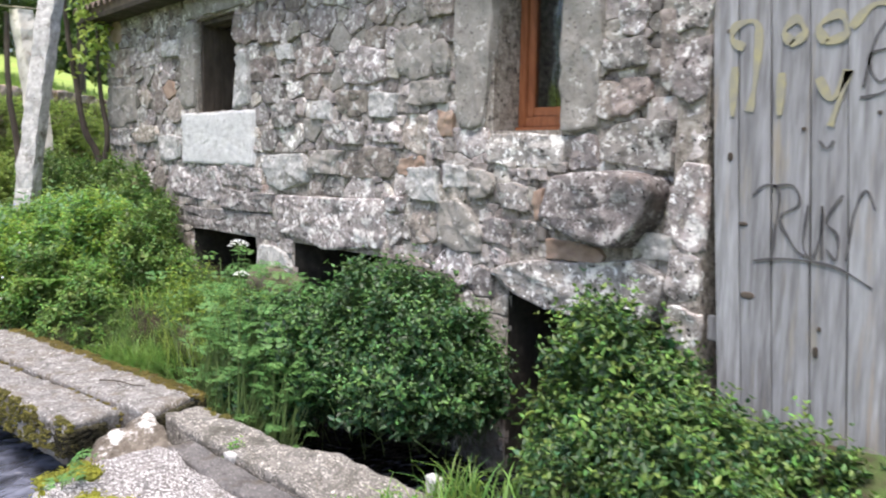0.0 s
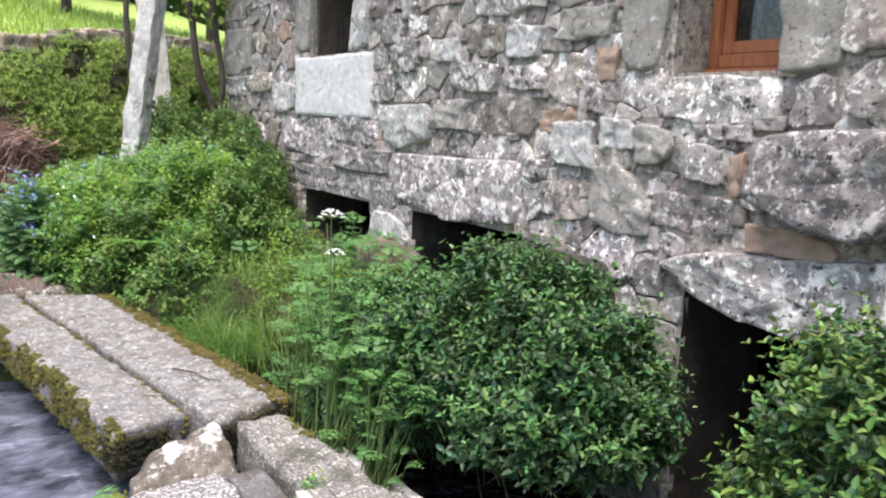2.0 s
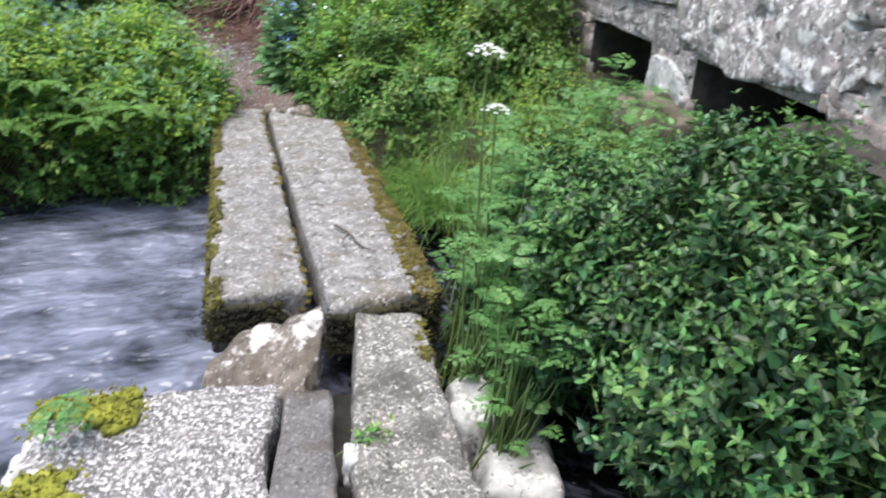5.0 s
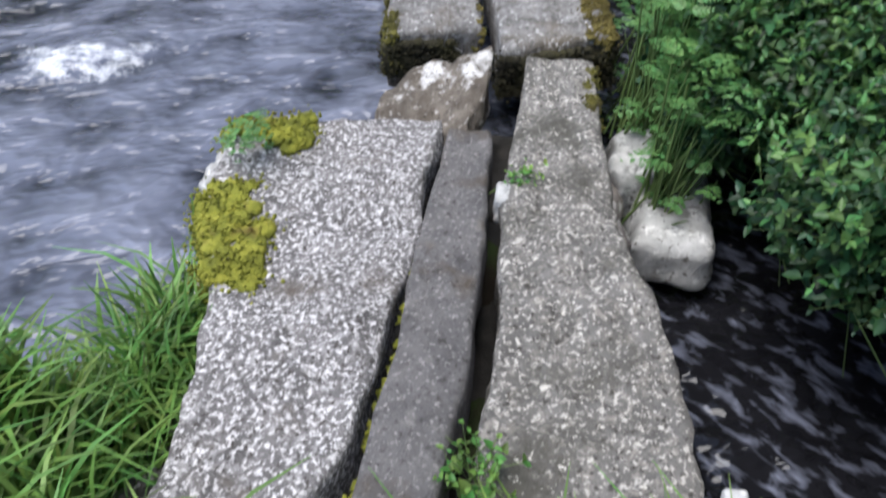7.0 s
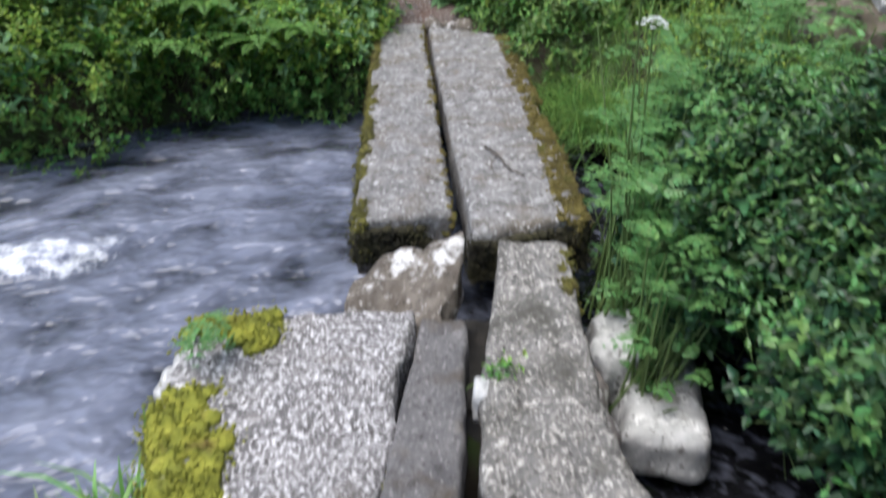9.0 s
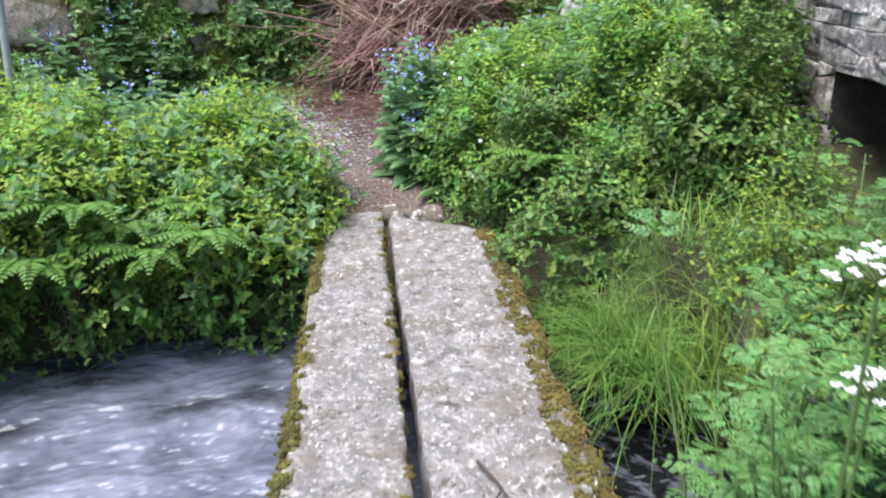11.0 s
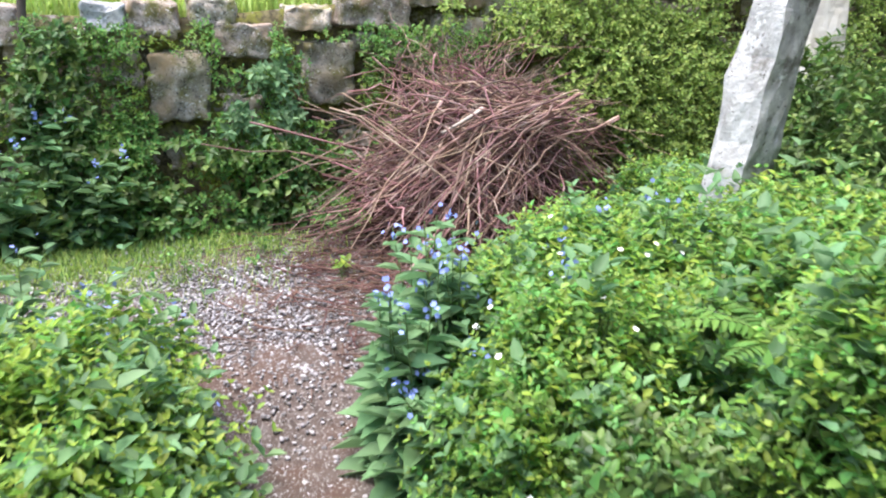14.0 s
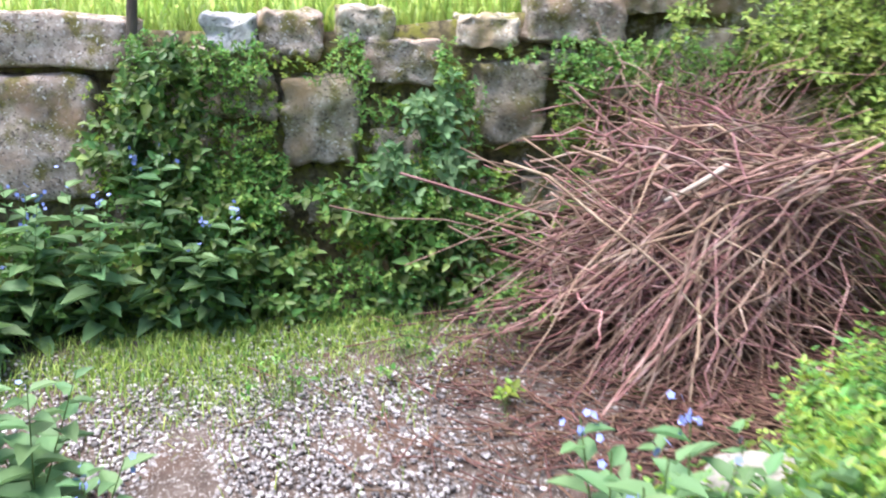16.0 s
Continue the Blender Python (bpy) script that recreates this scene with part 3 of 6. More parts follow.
def channel_distance(x, y):
    """Signed distance to the stream's edge: negative in the water."""
    x, y = np.broadcast_arrays(np.asarray(x, float), np.asarray(y, float))
    best, inside = np.full(x.shape, 1e9), np.zeros(x.shape, bool)
    for (ax, ay), (bx, by) in zip(CHANNEL, CHANNEL[1:] + CHANNEL[:1]):
        dx, dy = bx - ax, by - ay
        t = np.clip(((x - ax) * dx + (y - ay) * dy) / (dx * dx + dy * dy), 0, 1)
        best = np.minimum(best, np.hypot(x - ax - t * dx, y - ay - t * dy))
        cross = (ay > y) != (by > y)
        xi = ax + (y - ay) * dx / (dy if dy else 1e-9)
        inside ^= cross & (x < xi)
    return np.where(inside, -best, best)


def wall_top(s):
    return 1.60 + 0.17 * smooth(1.0, 2.8, s) + 0.40 * smooth(2.9, 4.2, s) + 0.25 * smooth(4.2, 5.8, s)


def ground_z(x, y):
    x, y = np.broadcast_arrays(np.asarray(x, float), np.asarray(y, float))
    near = 0.02 + 0.42 * smooth(2.7, 3.5, y) + 0.05 * smooth(-1, 1, x)
    near = near - 0.42 * smooth(-2.68, -3.05, x) * smooth(2.6, 2.2, y) * smooth(0.95, 1.2, y)
    far = -0.12 + 0.17 * smooth(-8.0, -8.55, x) + 0.085 * np.clip(-8.2 - x, 0, 3.0) + 0.32 * smooth(1.6, 2.8, y)
    z = np.where(x > -5.2, near, far)
    d = channel_distance(x, y)
    z = np.where(d < 0.35, z + (WATER_Z - 0.08 - z) * smooth(0.32, 0.0, d), z)
    z = np.where(d < 0, WATER_Z - 0.08 - 0.35 * smooth(0.0, -0.5, d), z)
    s = (x - WALL_A[0]) * WALL_U[0] + (y - WALL_A[1]) * WALL_U[1]
    back = -((x - WALL_A[0]) * WALL_N[0] + (y - WALL_A[1]) * WALL_N[1])
    field = wall_top(s) - 0.06 + 0.20 * np.clip(back - 0.3, 0, 22) + 0.02 * np.clip(back - 22, 0, 60)
    return np.where((back > 0.15) & (y < 9), z + (field - z) * smooth(0.15, 0.3, back) * smooth(-9.5, -6, s), z)


def ground_point(x, y):
    return float(ground_z(np.array([x]), np.array([y]))[0])


def axis_steps(lo, hi, step, reach):
    c = list(np.arange(lo, hi + 1e-6, step))
    s, a, b = step, lo, hi
    while s < reach:
        s *= 1.35
        a, b = a - s, b + s
        c = [a] + c + [b]
    return np.array(c)


def grid_faces(nx, ny):
    i, j = np.meshgrid(np.arange(nx - 1), np.arange(ny - 1), indexing="ij")
    a = (i * ny + j).ravel()
    return np.column_stack([a, a + ny, a + ny + 1, a + 1])


gx, gy = axis_steps(-12.8, 0.6, 0.09, 60), axis_steps(-3.5, 4.2, 0.09, 60)
GX, GY = np.meshgrid(gx, gy, indexing="ij")
GZ = ground_z(GX, GY)
rough = np.array([noise.noise(Vector((a, b, 0)) * 2.3) * 0.03 + noise.noise(Vector((a, b, 3)) * 9) * 0.012 for a, b in zip(GX.ravel(), GY.ravel())]).reshape(GX.shape)
ground = thing("ground", mesh_data("ground", np.column_stack([GX.ravel(), GY.ravel(), (GZ + rough).ravel()]), grid_faces(len(gx), len(gy)), M_SOIL, True),
               "dark earth banks of a stream with a meadow above", "ground", kind="structure")
me = ground.data
me.materials.append(M_GROUNDFIELD)
me.materials.append(M_GRAVELBED)
centre = np.zeros(len(me.polygons) * 3, dtype=np.float32)
me.polygons.foreach_get("center", centre)
centre = centre.reshape(-1, 3)
back = -((centre[:, 0] - WALL_A[0]) * WALL_N[0] + (centre[:, 1] - WALL_A[1]) * WALL_N[1])
slot = np.where(back > 0.3, 1, 0)
PATCH = (-9.75, 0.05)
gravel_d = np.hypot((centre[:, 0] - PATCH[0]) / 1.6, (centre[:, 1] - PATCH[1]) / 1.4) + np.array([noise.noise(Vector(q) * 1.7) for q in centre]) * 0.25
path_d = np.abs(centre[:, 1] - (1.30 - 0.40 * (-8.0 - centre[:, 0])))
slot = np.where((back < 0.0) & (centre[:, 0] < -8.0) & ((gravel_d < 1) | ((path_d < 0.42) & (centre[:, 0] < -7.9) & (centre[:, 0] > -10.6))), 2, slot)
far_land = np.hypot(centre[:, 0] + 6, centre[:, 1]) > 18
slot = np.where(far_land, 1, slot)
me.polygons.foreach_set("material_index", slot.astype(np.int32))

# running water, with low waves drawn out along the current
wx, wy = np.arange(-9.2, -1.4, 0.055), np.concatenate([np.arange(-40, -5, 0.8), np.arange(-5, 6.5, 0.055)])
WX, WY = np.meshgrid(wx, wy, indexing="ij")
flow = [noise.noise(Vector((a * 2.6 + b * 1.1, b * 1.0 - a * 0.4, 0.3))) * 0.03 + noise.noise(Vector((a * 7.5 + b * 2.6, b * 2.6 - a, 1.3))) * 0.014
        for a, b in zip(WX.ravel(), WY.ravel())]
hump = 0.05 * np.exp(-(((WX + 5.55) / 0.35) ** 2 + ((WY + 0.25) / 0.25) ** 2)).ravel()
WZ = np.full(WX.size, WATER_Z) + np.array(flow) + hump
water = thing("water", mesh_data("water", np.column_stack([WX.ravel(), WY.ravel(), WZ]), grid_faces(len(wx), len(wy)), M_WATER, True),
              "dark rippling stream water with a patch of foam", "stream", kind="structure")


# ---- the mill's walls ----
FRONT = 3.79
OPENINGS = [(-8.31, -7.44, 2.02, 2.96), (-3.90, -3.31, 1.77, 2.80), (-8.45, -7.06, -1.2, 0.80), (-6.38, -5.02, -1.2, 0.82), (-3.72, -2.55, -1.2, 0.74)]


def shell_wall(name, x0, x1, z0, z1, y0, y1, openings, mat):
    """A wall from x0 to x1 with real openings through it, as one closed shell."""
    xs = sorted({x0, x1, *[v for o in openings for v in o[:2]]})
    zs = sorted({z0, z1, *[min(max(v, z0), z1) for o in openings for v in o[2:]]})
    solid = {}
    for i in range(len(xs) - 1):
        for k in range(len(zs) - 1):
            cx, cz = (xs[i] + xs[i + 1]) / 2, (zs[k] + zs[k + 1]) / 2
            solid[(i, k)] = not any(a < cx < b and c < cz < d for a, b, c, d in openings)
    bm = bmesh.new()

    def face(*pts):
        fc = bm.faces.new([bm.verts.new(p) for p in pts])
        # low arch reveals use the near-black rock, which paints in their shade
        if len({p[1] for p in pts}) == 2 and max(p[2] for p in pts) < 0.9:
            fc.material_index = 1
    for (i, k), s in solid.items():
        if not s:
            continue
        a, b, c, d = xs[i], xs[i + 1], zs[k], zs[k + 1]
        face((a, y0, c), (b, y0, c), (b, y0, d), (a, y0, d))
        face((a, y1, c), (a, y1, d), (b, y1, d), (b, y1, c))
        if not solid.get((i - 1, k)):
            face((a, y0, c), (a, y0, d), (a, y1, d), (a, y1, c))
        if not solid.get((i + 1, k)):
            face((b, y0, c), (b, y1, c), (b, y1, d), (b, y0, d))
        if not solid.get((i, k - 1)):
            face((a, y0, c), (a, y1, c), (b, y1, c), (b, y0, c))
        if not solid.get((i, k + 1)):
            face((a, y0, d), (b, y0, d), (b, y1, d), (a, y1, d))
    bmesh.ops.remove_doubles(bm, verts=bm.verts, dist=1e-5)
    bmesh.ops.recalc_face_normals(bm, faces=bm.faces)
    me = bpy.data.meshes.new(name)
    bm.to_mesh(me)
    bm.free()
    me.materials.append(mat)
    me.materials.append(M_SHADE_ROCK)
    return me


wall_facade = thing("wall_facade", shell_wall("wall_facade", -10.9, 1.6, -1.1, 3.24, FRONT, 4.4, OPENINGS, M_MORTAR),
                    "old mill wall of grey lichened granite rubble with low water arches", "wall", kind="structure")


def box_mesh(name, x0, x1, y0, y1, z0, z1, mat, bevel=0.0):
    bm = bmesh.new()
    bmesh.ops.create_cube(bm, size=1)
    for v in bm.verts:
        v.co = ((x0 + x1) / 2 + v.co.x * (x1 - x0), (y0 + y1) / 2 + v.co.y * (y1 - y0), (z0 + z1) / 2 + v.co.z * (z1 - z0))
    if bevel:
        bmesh.ops.bevel(bm, geom=bm.edges[:], offset=bevel, segments=2, affect="EDGES")
    me = bpy.data.meshes.new(name)
    bm.to_mesh(me)
    bm.free()
    me.materials.append(mat)
    return me


thing("wall_gable", box_mesh("wall_gable", -10.9, -10.35, 4.4, 8.8, -0.6, 3.24, M_MORTAR), "stone gable wall of the old mill", "wall", kind="structure")
thing("wall_gable_far", box_mesh("wall_gable_far", 1.05, 1.6, 4.4, 8.8, -0.6, 3.24, M_MORTAR), "stone gable wall of the old mill", "wall", kind="structure")
thing("wall_back", box_mesh("wall_back", -10.9, 1.6, 8.8, 9.3, -1.1, 3.24, M_MORTAR), "stone back wall of the old mill", "wall", kind="structure")
# unseen floor, added in a dark colour to keep the interior black
thing("mill_floor", box_mesh("mill_floor", -10.35, 1.05, 4.4, 8.8, 1.15, 1.3, M_DARKROOM), "unseen floor added to keep the mill's inside dark", "floor", kind="structure")
roof = thing("roof", None, "low pitched roof of old clay tiles", "roof", kind="structure")
for side in (-1, 1):
    ya, yb = (3.52, 6.4) if side < 0 else (9.5, 6.4)
    v = [(-11.15, ya, 3.25), (1.85, ya, 3.25), (1.85, yb, 4.60), (-11.15, yb, 4.60)]
    v += [(a, b, c + 0.09) for a, b, c in v]
    part("roof_slope", mesh_data("roof_slope", np.array(v), [(0, 3, 2, 1), (4, 5, 6, 7), (0, 1, 5, 4), (1, 2, 6, 5), (2, 3, 7, 6), (3, 0, 4, 7)], M_ROOF), roof)
part("eave_board", box_mesh("eave_board", -11.1, 1.8, 3.50, 3.785, 3.19, 3.245, M_BARK_DARK, 0.008), roof, "dark weathered board under the tiles")
# round clay tiles that jut over the wall top, one mesh for all
tile_arc = np.linspace(0, math.pi, 7)
tile_v = np.array([(math.cos(a) * rr, y, 0.10 + math.sin(a) * rr * 0.8 + (y - 3.44) * 0.47) for y in (3.44, 3.95) for rr in (0.085, 0.068) for a in tile_arc])
tile_f = [(k, k + 1, 7 + k + 1, 7 + k) for k in range(6)] + [(k, 14 + k, 14 + k + 1, k + 1) for k in range(6)] + [(7 + k, 7 + k + 1, 21 + k + 1, 21 + k) for k in range(6)]
tile_mesh = mesh_data("roof_tile", tile_v, tile_f, M_ROOF, True)
for k in range(68):
    part("roof_tile", tile_mesh, roof, m=pose(-11.05 + k * 0.19, 0.0, 3.20, 0, 0, 0))

# ---- stones of the facade ----
CORNER_STONES = [(-10.9, -9.94, 1.92, 2.38, 5), (-10.9, -10.08, 2.50, 2.87, 7), (-9.90, -9.23, 2.57, 2.77, 0), (-9.15, -8.67, 2.64, 2.81, 2), (-10.9, -10.05, 1.67, 1.90, 0),
                 (-10.01, -9.35, 1.71, 1.91, 0), (-9.29, -8.66, 1.50, 1.78, 2), (-8.64, -7.06, 1.49, 2.01, 6), (-8.53, -7.20, 2.97, 3.15, 5), (-8.66, -8.31, 2.04, 2.95, 5),
                 (-7.41, -7.12, 2.03, 2.57, 2), (-7.44, -6.99, 2.60, 2.92, 7), (-6.97, -6.53, 2.59, 2.88, 7)]
UPPER_STONES = [(-6.60, -6.35, 2.41, 2.55, 2), (-6.32, -5.75, 2.25, 2.48, 7), (-5.62, -5.00, 2.14, 2.42, 0), (-6.46, -6.21, 2.57, 2.74, 5), (-7.12, -6.62, 2.25, 2.48, 0),
                (-6.56, -6.34, 2.20, 2.38, 0), (-6.71, -6.30, 1.84, 2.07, 0), (-6.05, -5.74, 1.88, 2.04, 2), (-5.67, -5.24, 1.91, 2.12, 7), (-5.21, -4.87, 1.87, 2.08, 2),
                (-4.89, -4.50, 2.15, 2.50, 5), (-4.79, -4.60, 2.52, 2.86, 5), (-4.58, -4.27, 2.53, 2.81, 7), (-4.48, -4.28, 2.15, 2.39, 5), (-4.77, -4.28, 1.96, 2.13, 5)]
JAMB_STONES = [(-4.26, -3.90, 1.78, 2.86, 5), (-3.31, -3.01, 1.77, 2.78, 5), (-4.42, -4.27, 1.74, 1.92, 3), (-2.88, -2.68, 2.28, 2.50, 0), (-3.00, -2.68, 2.09, 2.27, 0),
               (-2.92, -2.67, 1.85, 2.07, 7), (-2.64, -2.26, 1.91, 2.39, 7), (-2.99, -2.54, 1.56, 1.83, 0), (-3.22, -3.01, 1.54, 1.75, 0), (-3.95, -3.24, 1.55, 1.76, 0), (-2.52, -2.38, 1.70, 1.85, 0)]
MIDDLE_STONES = [(-5.87, -5.30, 1.69, 1.87, 0), (-5.26, -4.86, 1.69, 1.85, 0), (-4.83, -4.51, 1.61, 1.93, 0), (-4.49, -4.34, 1.57, 1.73, 0), (-6.90, -6.09, 1.29, 1.64, 2),
                 (-6.06, -5.59, 1.42, 1.66, 5), (-5.57, -4.90, 1.42, 1.67, 0), (-4.88, -4.58, 1.45, 1.60, 3), (-4.76, -4.38, 1.27, 1.54, 2), (-4.34, -4.10, 1.38, 1.56, 2),
                 (-4.10, -3.84, 1.33, 1.52, 5), (-3.73, -3.56, 1.46, 1.53, 0), (-3.55, -3.39, 1.46, 1.54, 0), (-3.81, -3.53, 1.25, 1.44, 0), (-3.51, -3.40, 1.20, 1.42, 3)]
LOWER_STONES = [(-8.99, -7.77, 1.09, 1.46, 0), (-7.75, -6.92, 1.27, 1.48, 0), (-7.76, -6.68, 1.05, 1.25, 0), (-9.17, -6.77, 0.79, 1.06, 0), (-6.66, -5.03, 0.82, 1.28, 0),
                (-5.01, -4.77, 1.18, 1.31, 0), (-5.01, -4.78, 0.91, 1.17, 0), (-4.75, -4.45, 0.95, 1.25, 0), (-4.43, -3.97, 0.95, 1.31, 5), (-3.95, -3.68, 1.02, 1.20, 0),
                (-3.66, -3.44, 1.03, 1.22, 0), (-3.42, -2.98, 0.99, 1.12, 3), (-2.70, -2.45, 1.06, 1.22, 2), (-3.92, -3.72, 0.90, 1.01, 0), (-7.02, -6.42, 0.38, 0.74, 2), (-4.98, -4.55, 0.60, 0.88, 0)]
# the jutting boulder over the gate-side culvert and the sloping lintel below it, as outlines on the wall
BOULDER_STONE = [(-3.34, 1.24), (-3.02, 1.13), (-2.78, 1.10), (-2.60, 1.26), (-2.53, 1.42), (-2.56, 1.51), (-2.80, 1.54), (-3.25, 1.51)]
LINTEL_STONE = [(-3.88, 0.86), (-3.60, 0.73), (-3.33, 0.68), (-2.98, 0.66), (-2.60, 0.70), (-2.48, 0.96), (-2.70, 1.05), (-3.12, 0.99), (-3.60, 0.95)]
BIG_STONES = CORNER_STONES + UPPER_STONES + JAMB_STONES + MIDDLE_STONES + LOWER_STONES
M_WARM = material("pinkish_granite", [(0.22, 0.15, 0.11), (0.34, 0.24, 0.18), (0.42, 0.33, 0.26)], 8, 0.9, 0.5, 60)
M_SMOOTHPALE = material("smooth_granite", [(0.20, 0.185, 0.165), (0.29, 0.27, 0.24), (0.36, 0.34, 0.31)], 9, 0.9, 0.9, 50, [(LICHEN, 12, 0.58, 0.64), ((0.10, 0.09, 0.08), 34, 0.58, 0.65)])
M_SILL = material("white_dressed_stone", [(0.46, 0.46, 0.45), (0.60, 0.60, 0.585), (0.70, 0.70, 0.685)], 11, 0.9, 0.6, 60, [((0.33, 0.32, 0.30), 20, 0.58, 0.70)])
STONE_MATS = {0: M_STONE, 1: M_STONE, 2: M_PALE, 3: M_WARM, 4: M_STONE, 5: M_SMOOTHPALE, 6: M_SILL, 7: M_STONE_BROWN}


def clip_poly(poly, nx, nz, c):
    """Keeps the side nx * x + nz * z <= c."""
    out = []
    for (ax, az), (bx, bz) in zip(poly, poly[1:] + poly[:1]):
        da, db = nx * ax + nz * az - c, nx * bx + nz * bz - c
        if da <= 0:
            out.append((ax, az))
        if (da < 0 < db) or (db < 0 < da):
            t = da / (da - db)
            out.append((ax + t * (bx - ax), az + t * (bz - az)))
    return out


def rubble_cells(x0, x1, z0, z1, rects, sizes, seed, stretch=1.35):
    """Irregular stones that fill a wall round given rectangles: random seeds of mixed size, each cell cut by its neighbours."""
    r = random.Random(seed)
    pts = []
    for size, tries in sizes:
        for _ in range(tries):
            x, z = r.uniform(x0, x1), r.uniform(z0, z1)
            if any(a - 0.3 * size < x < b + 0.3 * size and c - 0.25 * size < z < d + 0.25 * size for a, b, c, d in rects):
                continue
            if all(((x - px) / stretch) ** 2 + (z - pz) ** 2 > ((size + ps) / 2) ** 2 for px, pz, ps in pts):
                pts.append((x, z, size))
    cells = []
    for x, z, s in pts:
        poly = [(max(x0, x - 0.6), max(z0, z - 0.5)), (min(x1, x + 0.6), max(z0, z - 0.5)), (min(x1, x + 0.6), min(z1, z + 0.5)), (max(x0, x - 0.6), min(z1, z + 0.5))]
        for px, pz, ps in pts:
            dx, dz = (px - x) / stretch ** 2, pz - z
            if (px, pz) == (x, z) or abs(px - x) > 1.3 or abs(dz) > 1.1:
                continue
            w = s / (s + ps)
            mx, mz = x + (px - x) * w, z + (pz - z) * w
            poly = clip_poly(poly, dx, dz, dx * mx + dz * mz)
            if len(poly) < 3:
                break
        for a, b, c, d in rects:
            if len(poly) < 3:
                break
            gap, nx, nz, lim = max((a - x, 1, 0, a), (x - b, -1, 0, -b), (c - z, 0, 1, c), (z - d, 0, -1, -d))
            if gap > -0.2:
                poly = clip_poly(poly, nx, nz, lim)
        if len(poly) >= 3:
            cells.append((poly, (x, z), s))
    return cells


def stone_from_poly(poly, depth, seed, joint=0.012, cuts=1, base=0.0, amp=0.01):
    """A stone face over an outline in (x, z): rounded corners, edge set back, uneven front towards -y."""
    r = random.Random(seed)
    p = np.array(poly, float)
    c = p.mean(0)
    size = np.linalg.norm(p - c, axis=1).mean()
    p = c + (p - c) * max(0.5, 1 - joint / max(size, 0.02))
    for k in range(cuts + 1):
        q = np.roll(p, -1, axis=0)
        e = 0.10 if k == 0 else 0.25
        p = np.stack([p * (1 - e) + q * e, p * e + q * (1 - e)], axis=1).reshape(-1, 2)
    n = len(p)
    rings = [(1.03, -base), (1.0, depth * 0.82), (0.982, depth * 0.96), (0.90, depth), (0.70, depth * 1.02), (0.52, depth * 1.02), (0.34, depth * 1.02), (0.17, depth * 1.02)]
    off = np.array([r.uniform(-0.06, 0.06), r.uniform(-0.06, 0.06)]) * size
    verts = []
    for sc, dp in rings:
        for x, z in c + off * (1 - sc) + (p - c) * sc:
            h = noise.noise(Vector((x * 6, z * 6, seed * 0.37))) * amp * 1.7 + noise.noise(Vector((x * 19, z * 19, seed))) * amp * 1.0
            j = noise.noise(Vector((x * 17, z * 17, 9.1))) * 0.014
            verts.append((x + j, -(dp + (h if dp > 0 else 0)), z + noise.noise(Vector((x * 17, z * 17, 3.3))) * 0.014))
    h = noise.noise(Vector((c[0] * 7, c[1] * 7, seed * 0.37))) * amp * 1.6
    verts.append((c[0], -(depth * 1.03 + h), c[1]))
    faces = []
    for k in range(len(rings) - 1):
        for i in range(n):
            i2 = (i + 1) % n
            faces.append((k * n + i, k * n + i2, (k + 1) * n + i2, (k + 1) * n + i))
    k = len(rings) - 1
    faces += [(k * n + i, k * n + (i + 1) % n, len(verts) - 1) for i in range(n)]
    return np.array(verts), faces


def rect_outline(a, b, c, d, r):
    """A hand-dressed rectangle: corners and mid-sides pushed about a little."""
    jx, jz = min(0.05, (b - a) * 0.09), min(0.035, (d - c) * 0.10)
    pts = [(a, c), ((a + b) / 2, c), (b, c), (b, (c + d) / 2), (b, d), ((a + b) / 2, d), (a, d), (a, (c + d) / 2)]
    out = []
    for k, (x, z) in enumerate(pts):
        cut = r.choice([0, 0.04, 0.08, 0.16]) * min(b - a, d - c) if k % 2 == 0 else 0
        sx, sz = (1 if x == a else -1), (1 if z == c else -1)
        out.append((x + sx * cut + r.uniform(-jx, jx), z + sz * cut * 0.8 + r.uniform(-jz, jz)))
    return out


def split_edges(poly, parts):
    """The same outline with each side cut into parts, so that its corners round off tightly."""
    out = []
    for (ax, az), (bx, bz) in zip(poly, poly[1:] + poly[:1]):
        out += [(ax + (bx - ax) * k / parts, az + (bz - az) * k / parts) for k in range(parts)]
    return out


def add_stone(parent, poly, depth, seed, mat, y, cuts=1, base=0.03, amp=0.009, joint=0.008):
    v, f = stone_from_poly(poly, depth, seed, joint, cuts, base, amp)
    v[:, 1] += y
    return part("stone", mesh_data("stone", v, f, mat, True), parent)


pick = random.Random(4)


